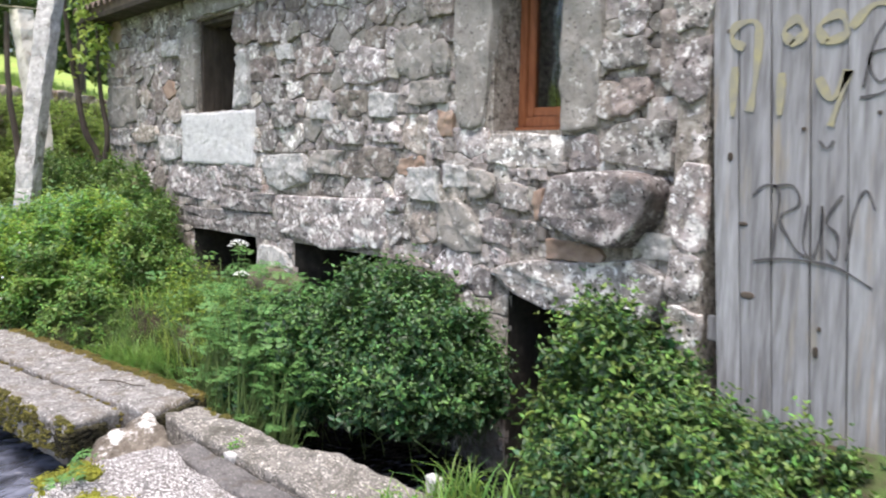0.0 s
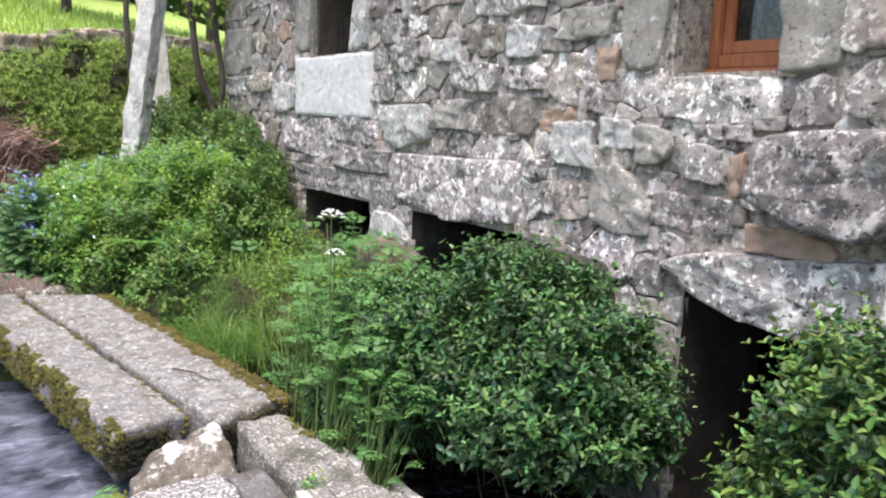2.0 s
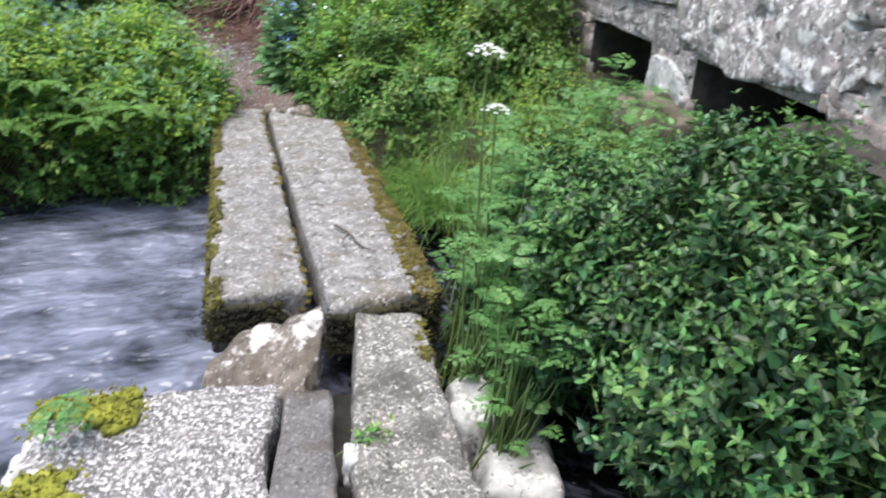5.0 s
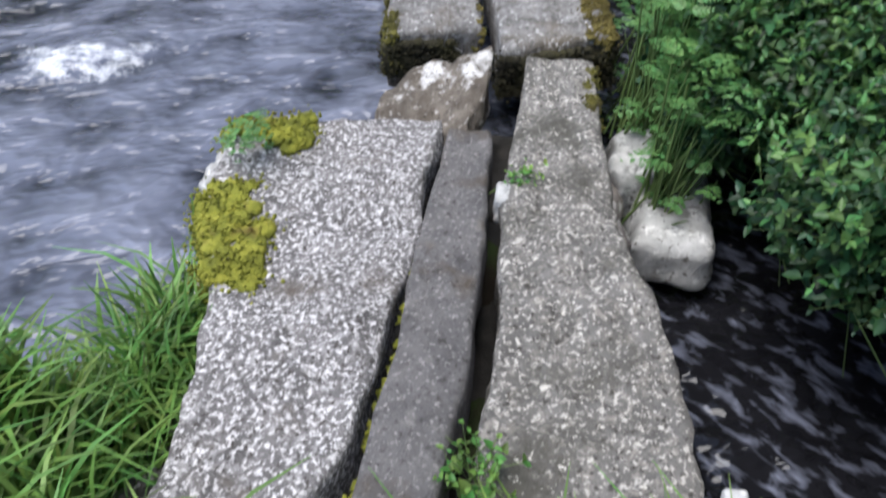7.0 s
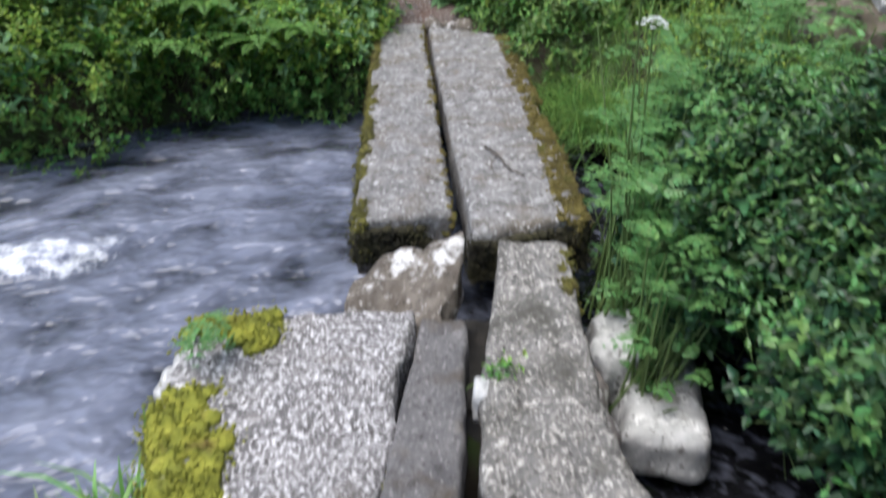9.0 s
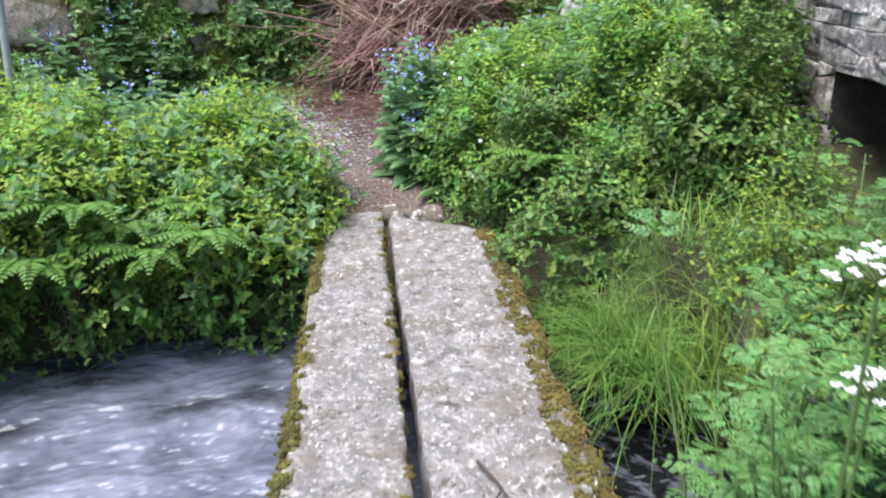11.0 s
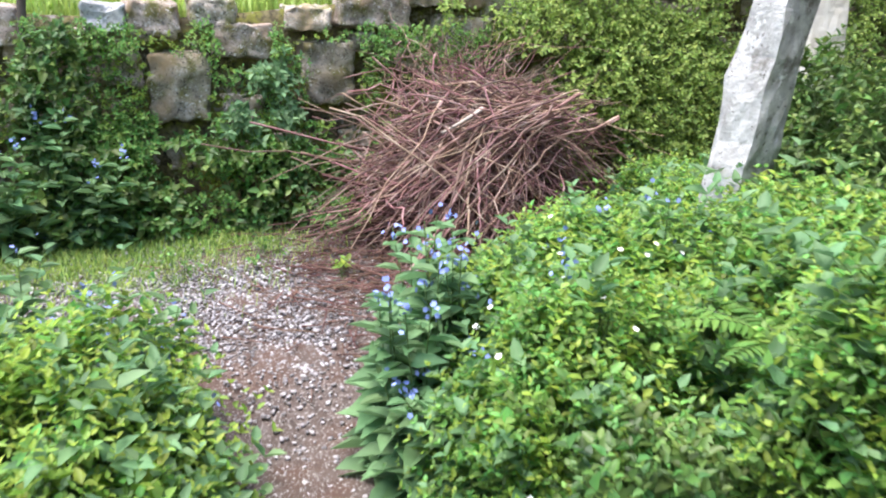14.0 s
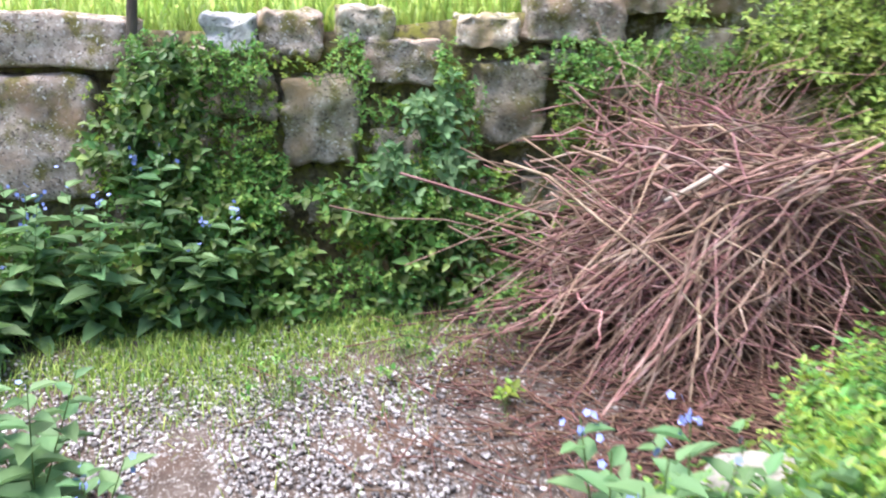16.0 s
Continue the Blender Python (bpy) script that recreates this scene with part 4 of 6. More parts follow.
def build_facade_stones():
    for i, (a, b, c, d, kind) in enumerate(BIG_STONES):
        depth = {2: 0.05, 5: 0.045, 6: 0.05}.get(kind, pick.uniform(0.025, 0.055))
        outline = split_edges([(a, c), (b, c - 0.01), (b + 0.01, d), (a, d)], 8) if kind == 6 else split_edges(rect_outline(a, b, c, d, pick), 2)
        add_stone(wall_facade, outline, depth, i + 1, STONE_MATS[7 if kind == 0 and i % 4 == 1 and b - a < 0.7 else kind], FRONT, 1, 0.03, 0.004 if kind == 6 else 0.016, 0.006)
    add_stone(wall_facade, BOULDER_STONE, 0.20, 301, M_STONE, FRONT, 1, 0.03, 0.03, 0.004)
    add_stone(wall_facade, LINTEL_STONE, 0.08, 302, M_STONE, FRONT, 1, 0.03, 0.025, 0.004)
    shaped = [(-3.30, -2.56, 1.14, 1.52), (-3.84, -2.50, 0.74, 0.99)]
    rects = [(a + 0.03, b - 0.03, c + 0.025, d - 0.025) for a, b, c, d, _ in BIG_STONES] + OPENINGS + shaped + [(-2.2, 1.6, -1.1, 3.4), (-3.0, -2.76, 1.02, 1.10)]
    cells = rubble_cells(-10.9, -2.2, -0.75, 3.22, rects, [(0.26, 300), (0.18, 2000), (0.12, 5000), (0.075, 9000), (0.05, 7000)], 11)
    cells.sort(key=lambda c: -c[1][0])
    singles, rest = 0, []
    for i, (poly, (x, z), s) in enumerate(cells):
        p = np.array(poly)
        if np.ptp(p[:, 0]) < 0.03 or np.ptp(p[:, 1]) < 0.03:
            continue
        if s > 0.12 and singles < 285 and z > 0.4:
            add_stone(wall_facade, poly, pick.uniform(0.01, 0.04), 100 + i, pick.choice([M_STONE] * 11 + [M_STONE_BROWN] * 7 + [M_SMOOTHPALE] * 2 + [M_WARM]), FRONT)
            singles += 1
        else:
            v, f = stone_from_poly(poly, pick.uniform(0.004, 0.034), 100 + i, 0.004, 0, 0.03)
            v[:, 1] += FRONT
            rest.append((v, f))
    vs, fs, off = [], [], 0
    for v, f in rest:
        vs.append(v)
        fs += [tuple(k + off for k in q) for q in f]
        off += len(v)
    part("small_stones", mesh_data("small_stones", np.concatenate(vs), fs, M_STONE_REST, True), wall_facade, kind="stuff")


# ---- windows and boarded door ----
window_1 = thing("window_1", None, "unglazed stone window opening, black inside", "window", kind="structure", loc=(-7.87, 4.05, 2.02))
part("window_frame", box_mesh("window_frame", -8.31, -8.25, 3.95, 4.03, 2.02, 2.96, M_BARK_DARK, 0.006), window_1)
part("window_frame", box_mesh("window_frame", -8.25, -7.44, 3.95, 4.03, 2.90, 2.96, M_BARK_DARK, 0.006), window_1)
# boards added over the stone reveal to make it as dark as inside
part("lining", box_mesh("lining", -8.305, -8.255, 3.83, 3.948, 2.025, 2.955, M_BARK_DARK, 0.006), window_1, "dark lining board added to darken the reveal")
part("lining", box_mesh("lining", -8.25, -7.46, 3.83, 3.948, 2.91, 2.955, M_BARK_DARK, 0.006), window_1, "dark lining board added to darken the reveal")
part("shutter", box_mesh("shutter", -8.28, -8.24, 4.03, 4.42, 2.04, 2.90, M_BARK_DARK, 0.006), window_1, "dark wooden shutter standing open")
window_2 = thing("window_2", None, "narrow window with orange varnished wooden frame", "window", kind="structure", loc=(-3.6, 4.1, 1.77))
part("window_frame", box_mesh("window_frame", -3.90, -3.83, 4.02, 4.10, 1.80, 2.80, M_FRAME, 0.008), window_2)
part("window_frame", box_mesh("window_frame", -3.38, -3.31, 4.02, 4.10, 1.80, 2.80, M_FRAME, 0.008), window_2)
part("window_frame", box_mesh("window_frame", -3.83, -3.38, 4.02, 4.10, 1.80, 1.87, M_FRAME, 0.008), window_2)
part("sash", box_mesh("sash", -3.83, -3.77, 4.035, 4.085, 1.87, 2.80, M_FRAME, 0.006), window_2)
part("sash", box_mesh("sash", -3.77, -3.44, 4.035, 4.085, 1.87, 1.93, M_FRAME, 0.006), window_2)
part("sash", box_mesh("sash", -3.44, -3.38, 4.035, 4.085, 1.87, 2.80, M_FRAME, 0.006), window_2)
pane = part("pane", box_mesh("pane", -3.77, -3.44, 4.056, 4.064, 1.93, 2.80, M_GLASS), window_2)
part("window_sill", box_mesh("window_sill", -3.88, -3.33, 3.97, 4.02, 1.775, 1.80, M_FRAME, 0.006), window_2)

DOOR_Y = 3.44
door_1 = thing("door_1", None, "tall gate of weathered grey boards with faded graffiti", "gate", kind="structure", loc=(-1.4, DOOR_Y, 0.42))
board_r = random.Random(21)
edges = [-2.095, -1.97, -1.82, -1.65, -1.495, -1.335, -1.17, -1.0, -0.84, -0.67, -0.5]
for i, (a, b) in enumerate(zip(edges, edges[1:])):
    bm = bmesh.new()
    bmesh.ops.create_grid(bm, x_segments=3, y_segments=14, size=0.5)
    top, low = 2.95 + board_r.uniform(-0.02, 0.02), 0.40 + board_r.uniform(-0.04, 0.03)
    ret = bmesh.ops.extrude_face_region(bm, geom=bm.faces[:])
    ext = [g for g in ret["geom"] if isinstance(g, bmesh.types.BMVert)]
    front = DOOR_Y - board_r.uniform(0.0, 0.008)
    back_set = set(ext)
    for v in bm.verts:
        u, w = v.co.x + 0.5, v.co.y + 0.5
        z = low + w * (top - low)
        lean = 0.006 * math.sin(z * 3 + i) - 0.13 * (z - 1.8)
        v.co = (a + 0.004 + u * (b - a - 0.008) + lean * 0.5, front + (0.03 if v in back_set else -0.003 * math.sin(u * math.pi)), z)
    bmesh.ops.recalc_face_normals(bm, faces=bm.faces)
    me = bpy.data.meshes.new("board")
    bm.to_mesh(me)
    bm.free()
    me.materials.append(M_BOARD)
    part("board", me, door_1)
for z in (0.75, 1.55, 2.4):
    part("ledge", box_mesh("ledge", -2.1, -0.5, DOOR_Y + 0.034, DOOR_Y + 0.07, z, z + 0.12, M_BOARD, 0.006), door_1)
knot_v, knot_f = cube_grid(3, 3, 3)
for kx, kz, kw, kh in [(-2.04, 2.18, 0.010, 0.010), (-1.67, 1.74, 0.010, 0.010), (-1.37, 1.80, 0.010, 0.010), (-1.55, 0.90, 0.010, 0.012), (-1.56, 0.80, 0.013, 0.026), (-1.88, 1.0, 0.036, 0.018), (-1.92, 1.32, 0.024, 0.010), (-2.0, 1.62, 0.014, 0.022)]:
    part("knot", mesh_data("knot", unit(knot_v) * np.array([kw, 0.004, kh]) + np.array([kx, DOOR_Y - 0.010, kz]), knot_f, M_BARK_DARK, True), door_1, "dark knot or nail hole")
wall_gate_side = thing("wall_gate_side", box_mesh("wall_gate_side", -2.30, -2.13, DOOR_Y + 0.0, 3.785, 0.0, 2.9, M_MORTAR, 0.01), "mortared stone edge beside the gate", "wall", kind="structure")


def stroke(parent, name, pts, width, mat, label):
    """A painted line on the boards: a thin ribbon that follows the points."""
    p = [Vector((x, 0, z)) for x, z in pts]
    dense = []
    for i in range(len(p) - 1):
        a, b, c, d = p[max(i - 1, 0)], p[i], p[i + 1], p[min(i + 2, len(p) - 1)]
        for k in range(6):
            t = k / 6
            dense.append(0.5 * ((2 * b) + (c - a) * t + (2 * a - 5 * b + 4 * c - d) * t * t + (3 * b - a - 3 * c + d) * t ** 3))
    dense.append(p[-1])
    v, f = [], []
    for i, q in enumerate(dense):
        t = (dense[min(i + 1, len(dense) - 1)] - dense[max(i - 1, 0)]).normalized()
        s = Vector((-t.z, 0, t.x)) * width * 0.5 * (0.7 + 0.3 * math.sin(i * 0.7))
        for e in (q + s, q - s):
            v.append((e.x, DOOR_Y - 0.0135, e.z))
        for e in (q + s, q - s):
            v.append((e.x, DOOR_Y - 0.0105, e.z))
    for i in range(len(dense) - 1):
        k = 4 * i
        f += [(k, k + 1, k + 5, k + 4), (k, k + 4, k + 6, k + 2), (k + 1, k + 3, k + 7, k + 5)]
    return part(name, mesh_data(name, np.array(v), f, mat), parent, label)


TAG = "black sprayed scribble"
for pts in ([(-1.88, 1.45), (-1.82, 1.5), (-1.76, 1.47), (-1.77, 1.3), (-1.78, 1.17)], [(-1.80, 1.49), (-1.70, 1.5), (-1.67, 1.42), (-1.75, 1.36), (-1.68, 1.24), (-1.63, 1.2)],
            [(-1.63, 1.42), (-1.64, 1.25), (-1.6, 1.2), (-1.57, 1.3), (-1.57, 1.42), (-1.56, 1.2)], [(-1.49, 1.47), (-1.55, 1.36), (-1.5, 1.3), (-1.5, 1.2), (-1.54, 1.24)],
            [(-1.46, 1.2), (-1.44, 1.4), (-1.40, 1.49), (-1.36, 1.42)], [(-1.86, 1.16), (-1.7, 1.185), (-1.5, 1.17), (-1.35, 1.10)],
            [(-1.44, 1.9), (-1.40, 2.1), (-1.33, 2.16), (-1.30, 2.0), (-1.38, 1.92), (-1.42, 2.03), (-1.26, 2.05)], [(-1.45, 1.86), (-1.36, 1.88), (-1.25, 1.96)],
            [(-1.60, 1.69), (-1.57, 1.66), (-1.54, 1.69)]):
    stroke(door_1, "paint_stroke", pts, 0.013, M_BLACKPAINT, TAG)
for pts in ([(-1.96, 2.1), (-2.02, 2.14), (-2.0, 2.2), (-1.9, 2.19), (-1.9, 1.95), (-1.92, 1.82)], [(-2.0, 2.02), (-2.0, 1.8)], [(-1.74, 2.1), (-1.78, 2.15), (-1.73, 2.2), (-1.69, 2.14), (-1.75, 2.09)],
            [(-1.6, 2.09), (-1.63, 2.16), (-1.55, 2.2), (-1.52, 2.12), (-1.6, 2.09)], [(-1.78, 1.98), (-1.78, 1.8)], [(-1.62, 1.95), (-1.56, 1.86), (-1.5, 1.97), (-1.56, 1.75)],
            [(-1.5, 2.14), (-1.42, 2.22), (-1.3, 2.2), (-1.24, 2.12)]):
    stroke(door_1, "paint_stroke", pts, 0.042, M_YELLOWPAINT, "faded yellow paint stroke")

# ---- stone footbridge ----


def bridge_slab(name, corners, z, thick, mat, label, res, r=0.035, amp=0.018, seed=1.0, tilt=(0, 0), skew=(0, 0)):
    if len(corners[0]) == 3:
        v, f = station_slab(corners, z, thick, res, r, amp, seed, tilt, skew)
    else:
        v, f = quad_slab(corners, z, thick, res, r, amp, seed, tilt)
    c = v[:, :2].mean(0)
    ob = thing(name, None, label, "stone slab", "footbridge slabs", loc=(c[0], c[1], z - thick))
    part("slab_body", mesh_data("slab_body", v, f, mat, True), ob)
    return ob, v


def moss_patch(parent, v, keep, grow, seed, label="yellow-green moss", mat=None, flat=0.5, share=0.42):
    """Moss cushions on some of a slab's points: small lumps, joined."""
    r = random.Random(seed)
    chunk = []
    lump_v, lump_f = cube_grid(1, 1, 1)
    lump_v = unit(lump_v)
    pad_v, pad_f = cube_grid(3, 3, 3)
    pad_v = unit(pad_v)
    for q in v[keep]:
        if r.random() > share:
            continue
        s = grow * r.uniform(0.7, 1.2)
        chunk.append((pad_v * np.array([s, s, s * flat]) + q, pad_f))
        for _ in range(46):
            s = 0.0055 * r.uniform(0.5, 1.5)
            o = np.array([r.gauss(0, 1), r.gauss(0, 1), r.gauss(0, 0.6)]) * grow * 0.66
            chunk.append((lump_v * np.array([s, s, s * 0.8]) + q + o, lump_f))
    if chunk:
        vv, ff = merge(chunk)
        part("moss", mesh_data("moss", vv, ff, mat or M_MOSS, True), parent, label, kind="stuff")


# slab order: near-left, far-left ... plan corners counter-clockwise seen from above
slab_l, vl = bridge_slab("bridge_slab", [(-8.45, 0.88), (-4.96, 1.40), (-5.10, 1.765), (-8.35, 1.245)], 0.0, 0.24, M_SLAB_BRIDGE,
                         "long pale granite bridge slab with mossy yellow edges", (96, 15, 8), 0.016, 0.024, 3.0)
slab_r, vr = bridge_slab("bridge_slab", [(-8.25, 1.29), (-4.90, 1.86), (-5.07, 2.30), (-7.95, 1.90)], 0.01, 0.23, M_SLAB_BRIDGE,
                         "long pale granite bridge slab with ochre moss along one edge", (88, 16, 8), 0.018, 0.024, 4.0)
slab_p1, v1 = bridge_slab("bridge_slab", [(-4.28, 1.05, 1.715), (-3.88, 1.08, 1.72), (-3.70, 1.17, 1.722), (-3.46, 1.23, 1.722), (-3.2, 1.30, 1.725), (-2.94, 1.335, 1.71), (-2.83, 1.345, 1.65), (-2.74, 1.35, 1.55), (-2.63, 1.36, 1.41)], 0.0, 0.2, M_SLAB_LIGHT,
                          "broad granite slab flecked with white lichen, mossy at the water", (64, 24, 7), 0.018, 0.034, 5.0, (0, 0), (-0.2, 0))
slab_p2, v2 = bridge_slab("bridge_slab", [(-4.33, 1.74, 1.89), (-3.97, 1.725, 1.915), (-3.5, 1.74, 1.93), (-3.2, 1.748, 1.935), (-2.98, 1.745, 1.925), (-2.75, 1.735, 1.92)], -0.008, 0.2, M_SLAB_DARK,
                          "narrow worn grey granite slab between broader ones", (64, 10, 7), 0.018, 0.016, 6.0)
slab_p3, v3 = bridge_slab("bridge_slab", [(-4.90, 1.96, 2.23), (-4.3, 1.955, 2.26), (-3.96, 1.955, 2.29), (-3.66, 1.97, 2.35), (-3.42, 1.985, 2.42), (-3.19, 1.99, 2.46), (-3.05, 1.99, 2.47), (-2.78, 2.0, 2.41)], -0.01, 0.24, M_SLAB_MID,
                          "long speckled granite slab beside the dark side channel", (74, 20, 7), 0.02, 0.034, 7.0)
slab_b, vb = bridge_slab("bridge_block", [(-4.76, 1.42), (-4.36, 1.43), (-4.28, 1.83), (-4.84, 1.82)], -0.09, 0.34, M_SLAB_BLOCK,
                         "tilted granite block wedged at the bridge joint", (18, 18, 12), 0.014, 0.04, 8.0, (-0.10, 0.20))
slab_end, ve = bridge_slab("bridge_block", [(-8.68, 1.22), (-8.22, 1.27), (-8.18, 1.6), (-8.58, 1.64)], 0.02, 0.2, M_SLAB_BLOCK,
                           "dark flat stone where the path meets the bridge", (18, 14, 6), 0.015, 0.04, 9.0)


def low_edge(v, a, b, width, zmin):
    """Points of a slab within a width of the plan line a-b and above zmin, in broken clumps."""
    a, b = np.array(a), np.array(b)
    d = (b - a) / np.linalg.norm(b - a)
    off = np.abs((v[:, 0] - a[0]) * d[1] - (v[:, 1] - a[1]) * d[0])
    lump = np.array([noise.noise(Vector(q) * 4.0) for q in v])
    return (off < width) & (v[:, 2] > zmin) & (lump > -0.38)


moss_patch(slab_l, vl, low_edge(vl, (-8.45, 0.88), (-4.98, 1.40), 0.03, -0.2), 0.016, 1, "dull yellow-green moss", M_MOSS_SIDE, share=0.7)
moss_patch(slab_r, vr, low_edge(vr, (-5.07, 2.30), (-7.85, 1.93), 0.10, -0.14), 0.018, 2, "ochre and green moss", M_MOSS_OCHRE, 0.3, 0.7)
# end moss is nearly black: the end faces' shade is in its colour
moss_patch(slab_l, vl, (vl[:, 0] > -5.06) & (vl[:, 2] < -0.035) & (vl[:, 2] > -0.2), 0.024, 6, "dark wet moss on the slab's end, shade painted in", M_MOSS_END, 0.8, 0.95)
moss_patch(slab_r, vr, (vr[:, 0] > -4.93 - (vr[:, 1] - 1.86) * 0.39) & (vr[:, 2] < -0.03) & (vr[:, 2] > -0.2), 0.024, 7, "dark wet moss on the slab's end, shade painted in", M_MOSS_END, 0.8, 0.95)
moss_patch(slab_l, vl, low_edge(vl, (-8.35, 1.245), (-5.10, 1.765), 0.03, -0.1), 0.009, 8, "olive moss along the joint", M_MOSS_OCHRE, share=0.2)
off1 = v1[:, 1] - np.interp(v1[:, 0], [-4.28, -3.88, -3.70, -3.46, -3.2], [1.05, 1.08, 1.17, 1.23, 1.30])
ragged = np.array([noise.noise(Vector(q) * 6.0) for q in v1]) * 0.14
edge3 = (v1[:, 2] > -0.10) & (((off1 < 0.12 + ragged) & (v1[:, 0] < -3.44) & (v1[:, 0] > -3.88)) | ((v1[:, 0] < -4.10 + ragged) & (v1[:, 1] < 1.30)))
moss_patch(slab_p1, v1, edge3, 0.034, 3, "thick yellow-green moss cushion", share=0.5)
moss_patch(slab_p2, v2, (v2[:, 1] < 1.765) & (v2[:, 0] > -3.7) & (v2[:, 2] > -0.08) & (v2[:, 2] < -0.04), 0.010, 4)
moss_patch(slab_p3, v3, (v3[:, 0] < -4.5) & (v3[:, 1] > 2.2) & (v3[:, 2] > -0.1), 0.016, 5, "dull yellow-green moss", M_MOSS_SIDE)


def boulder(name, loc, half, mat, label, seed, category="stone", res=(14, 12, 9), group=""):
    v, f = stone_block(*half, min(half) * 0.6, res, min(half) * 0.24, seed)
    return thing(name, mesh_data(name, v, f, mat, True), label, category, group, loc=loc)


# supports below the slabs
for x, y, h in [(-3.2, 1.25, 0.20), (-3.9, 1.22, 0.2), (-4.35, 1.4, 0.12), (-4.5, 2.15, 0.1), (-4.2, 2.2, 0.16), (-3.3, 2.25, 0.16), (-2.9, 2.4, 0.16), (-8.1, 1.0, 0.2), (-8.1, 1.7, 0.2)]:
    boulder("pier_stone", (x, y, -0.46), (0.3, 0.17, h + 0.06), M_STONE, "wet granite stone under the footbridge", x * 3, group="pier stones")
boulder("pale_rock", (-4.38, 2.53, -0.36), (0.25, 0.14, 0.10), M_PALE, "smooth pale rock at the water's edge", 2.0)
boulder("pale_rock", (-4.55, 2.39, -0.28), (0.15, 0.09, 0.12), M_PALE, "smooth pale rock against the slab", 3.1)
boulder("pale_rock", (-4.05, 1.08, -0.09), (0.15, 0.07, 0.06), M_PALE, "pale wet stone under the slab corner", 6.6)
boulder("pale_rock", (-2.94, 2.50, 0.0), (0.045, 0.026, 0.06), M_PALE, "small pale stone in the grass", 4.4)
boulder("pale_rock", (-3.98, 1.955, -0.05), (0.05, 0.025, 0.05), M_PALE, "white pebble stuck in the joint", 5.1)
boulder("mossy_rock", (-2.28, 3.12, 0.36), (0.17, 0.14, 0.15), M_STONE, "grey rounded rock among green shoots", 6.2)
boulder("ledge_rock", (-7.0, 3.12, -0.05), (0.42, 0.24, 0.16), M_BROWNROCK, "flat brown rock ledge below the mill arch", 7.7)
boulder("ledge_rock", (-6.45, 3.62, 0.15), (0.28, 0.2, 0.42), M_BROWNROCK, "brown granite pier stone between the arches", 8.7)
# this pier is coloured near black for the shade between the arches
boulder("ledge_rock", (-4.6, 3.72, 0.2), (0.45, 0.2, 0.6), M_SHADE_ROCK, "granite pier between the arches, their shade in its colour", 9.7)
# two near-black stones added so the gaps between slabs look like shaded holes
boulder("pier_stone", (-4.62, 1.93, -0.52), (0.3, 0.12, 0.16), M_SHADE_ROCK, "added dark stone that fills the shaded gap below the bridge joint", 11.7, group="pier stones")
boulder("pier_stone", (-3.6, 1.93, -0.58), (0.9, 0.1, 0.18), M_SHADE_ROCK, "added dark stone that fills the shaded gap below the slab joint", 12.7, group="pier stones")
boulder("corner_block", (-9.76, 1.56, 0.46), (0.14, 0.16, 0.17), M_SMOOTHPALE, "pale granite block overgrown with leaves", 10.7)

# ---- retaining wall ----


def wall_mesh_point(s, depth, z):
    q = WALL_A + WALL_U * s - WALL_N * depth
    return (q[0], q[1], z)


sv = np.linspace(-7.0, 9.0, 129)
zv = np.linspace(-0.2, 1.0, 14)
vv = []
for s in sv:
    for k in zv:
        z = 0.0 + (wall_top(s) - 0.02) * max(k, -0.2)
        d = 0.06 + 0.10 * max(0, k) + 0.06 * noise.noise(Vector((s * 2.2, z * 2.2, 4))) + 0.03 * noise.noise(Vector((s * 7, z * 7, 1)))
        vv.append(wall_mesh_point(s, d, z))
for s in sv:
    vv.append(wall_mesh_point(s, 0.7, float(wall_top(s)) - 0.04))
ff = [tuple(q) for q in grid_faces(len(sv), len(zv))]
base = len(sv) * len(zv)
ff += [(i * 14 + 13, (i + 1) * 14 + 13, base + i + 1, base + i) for i in range(len(sv) - 1)]
M_EARTHWALL = material("mossy_earth_joints", [(0.03, 0.024, 0.016), (0.12, 0.10, 0.05), (0.26, 0.22, 0.10)], 22, 0.95, 1.0, 30, [((0.19, 0.19, 0.035), 6, 0.50, 0.60), ((0.28, 0.25, 0.21), 11, 0.58, 0.64), ((0.02, 0.016, 0.012), 13, 0.58, 0.64)])
wall_terrace = thing("wall_terrace", mesh_data("wall_terrace", np.array(vv), ff, M_EARTHWALL, True),
                     "old dry stone terrace wall, mossy and overgrown", "wall", kind="structure")
M_TERRACE = material("terrace_granite", [(0.19, 0.152, 0.112), (0.37, 0.31, 0.245), (0.53, 0.465, 0.39)], 16, 0.92, 1.0, 40,
                     [((0.07, 0.06, 0.045), 5, 0.58, 0.70), ((0.15, 0.14, 0.04), 6, 0.48, 0.58), ((0.075, 0.065, 0.05), 55, 0.55, 0.62), ((0.60, 0.56, 0.50), 48, 0.57, 0.63), ((0.31, 0.22, 0.14), 4, 0.50, 0.66)], "object", 0.25)
TERRACE_KEYS = [(-0.75, 0.24, 0.76, 1.36, 0.22), (-0.9, 0.43, 1.39, 1.64, 0.2), (0.77, 1.01, 1.50, 1.66, 0.24), (1.02, 1.32, 1.46, 1.69, 0.14), (1.40, 1.67, 1.55, 1.72, 0.2),
                (1.53, 1.91, 1.36, 1.58, 0.2), (2.01, 2.31, 1.55, 1.70, 0.2), (2.36, 2.86, 1.58, 1.82, 0.24), (1.13, 1.51, 0.93, 1.38, 0.16), (2.10, 2.47, 1.05, 1.48, 0.18),
                (0.70, 1.03, 1.40, 1.50, 0.12), (2.46, 2.62, 1.42, 1.55, 0.14), (2.67, 3.04, 1.30, 1.55, 0.14)]


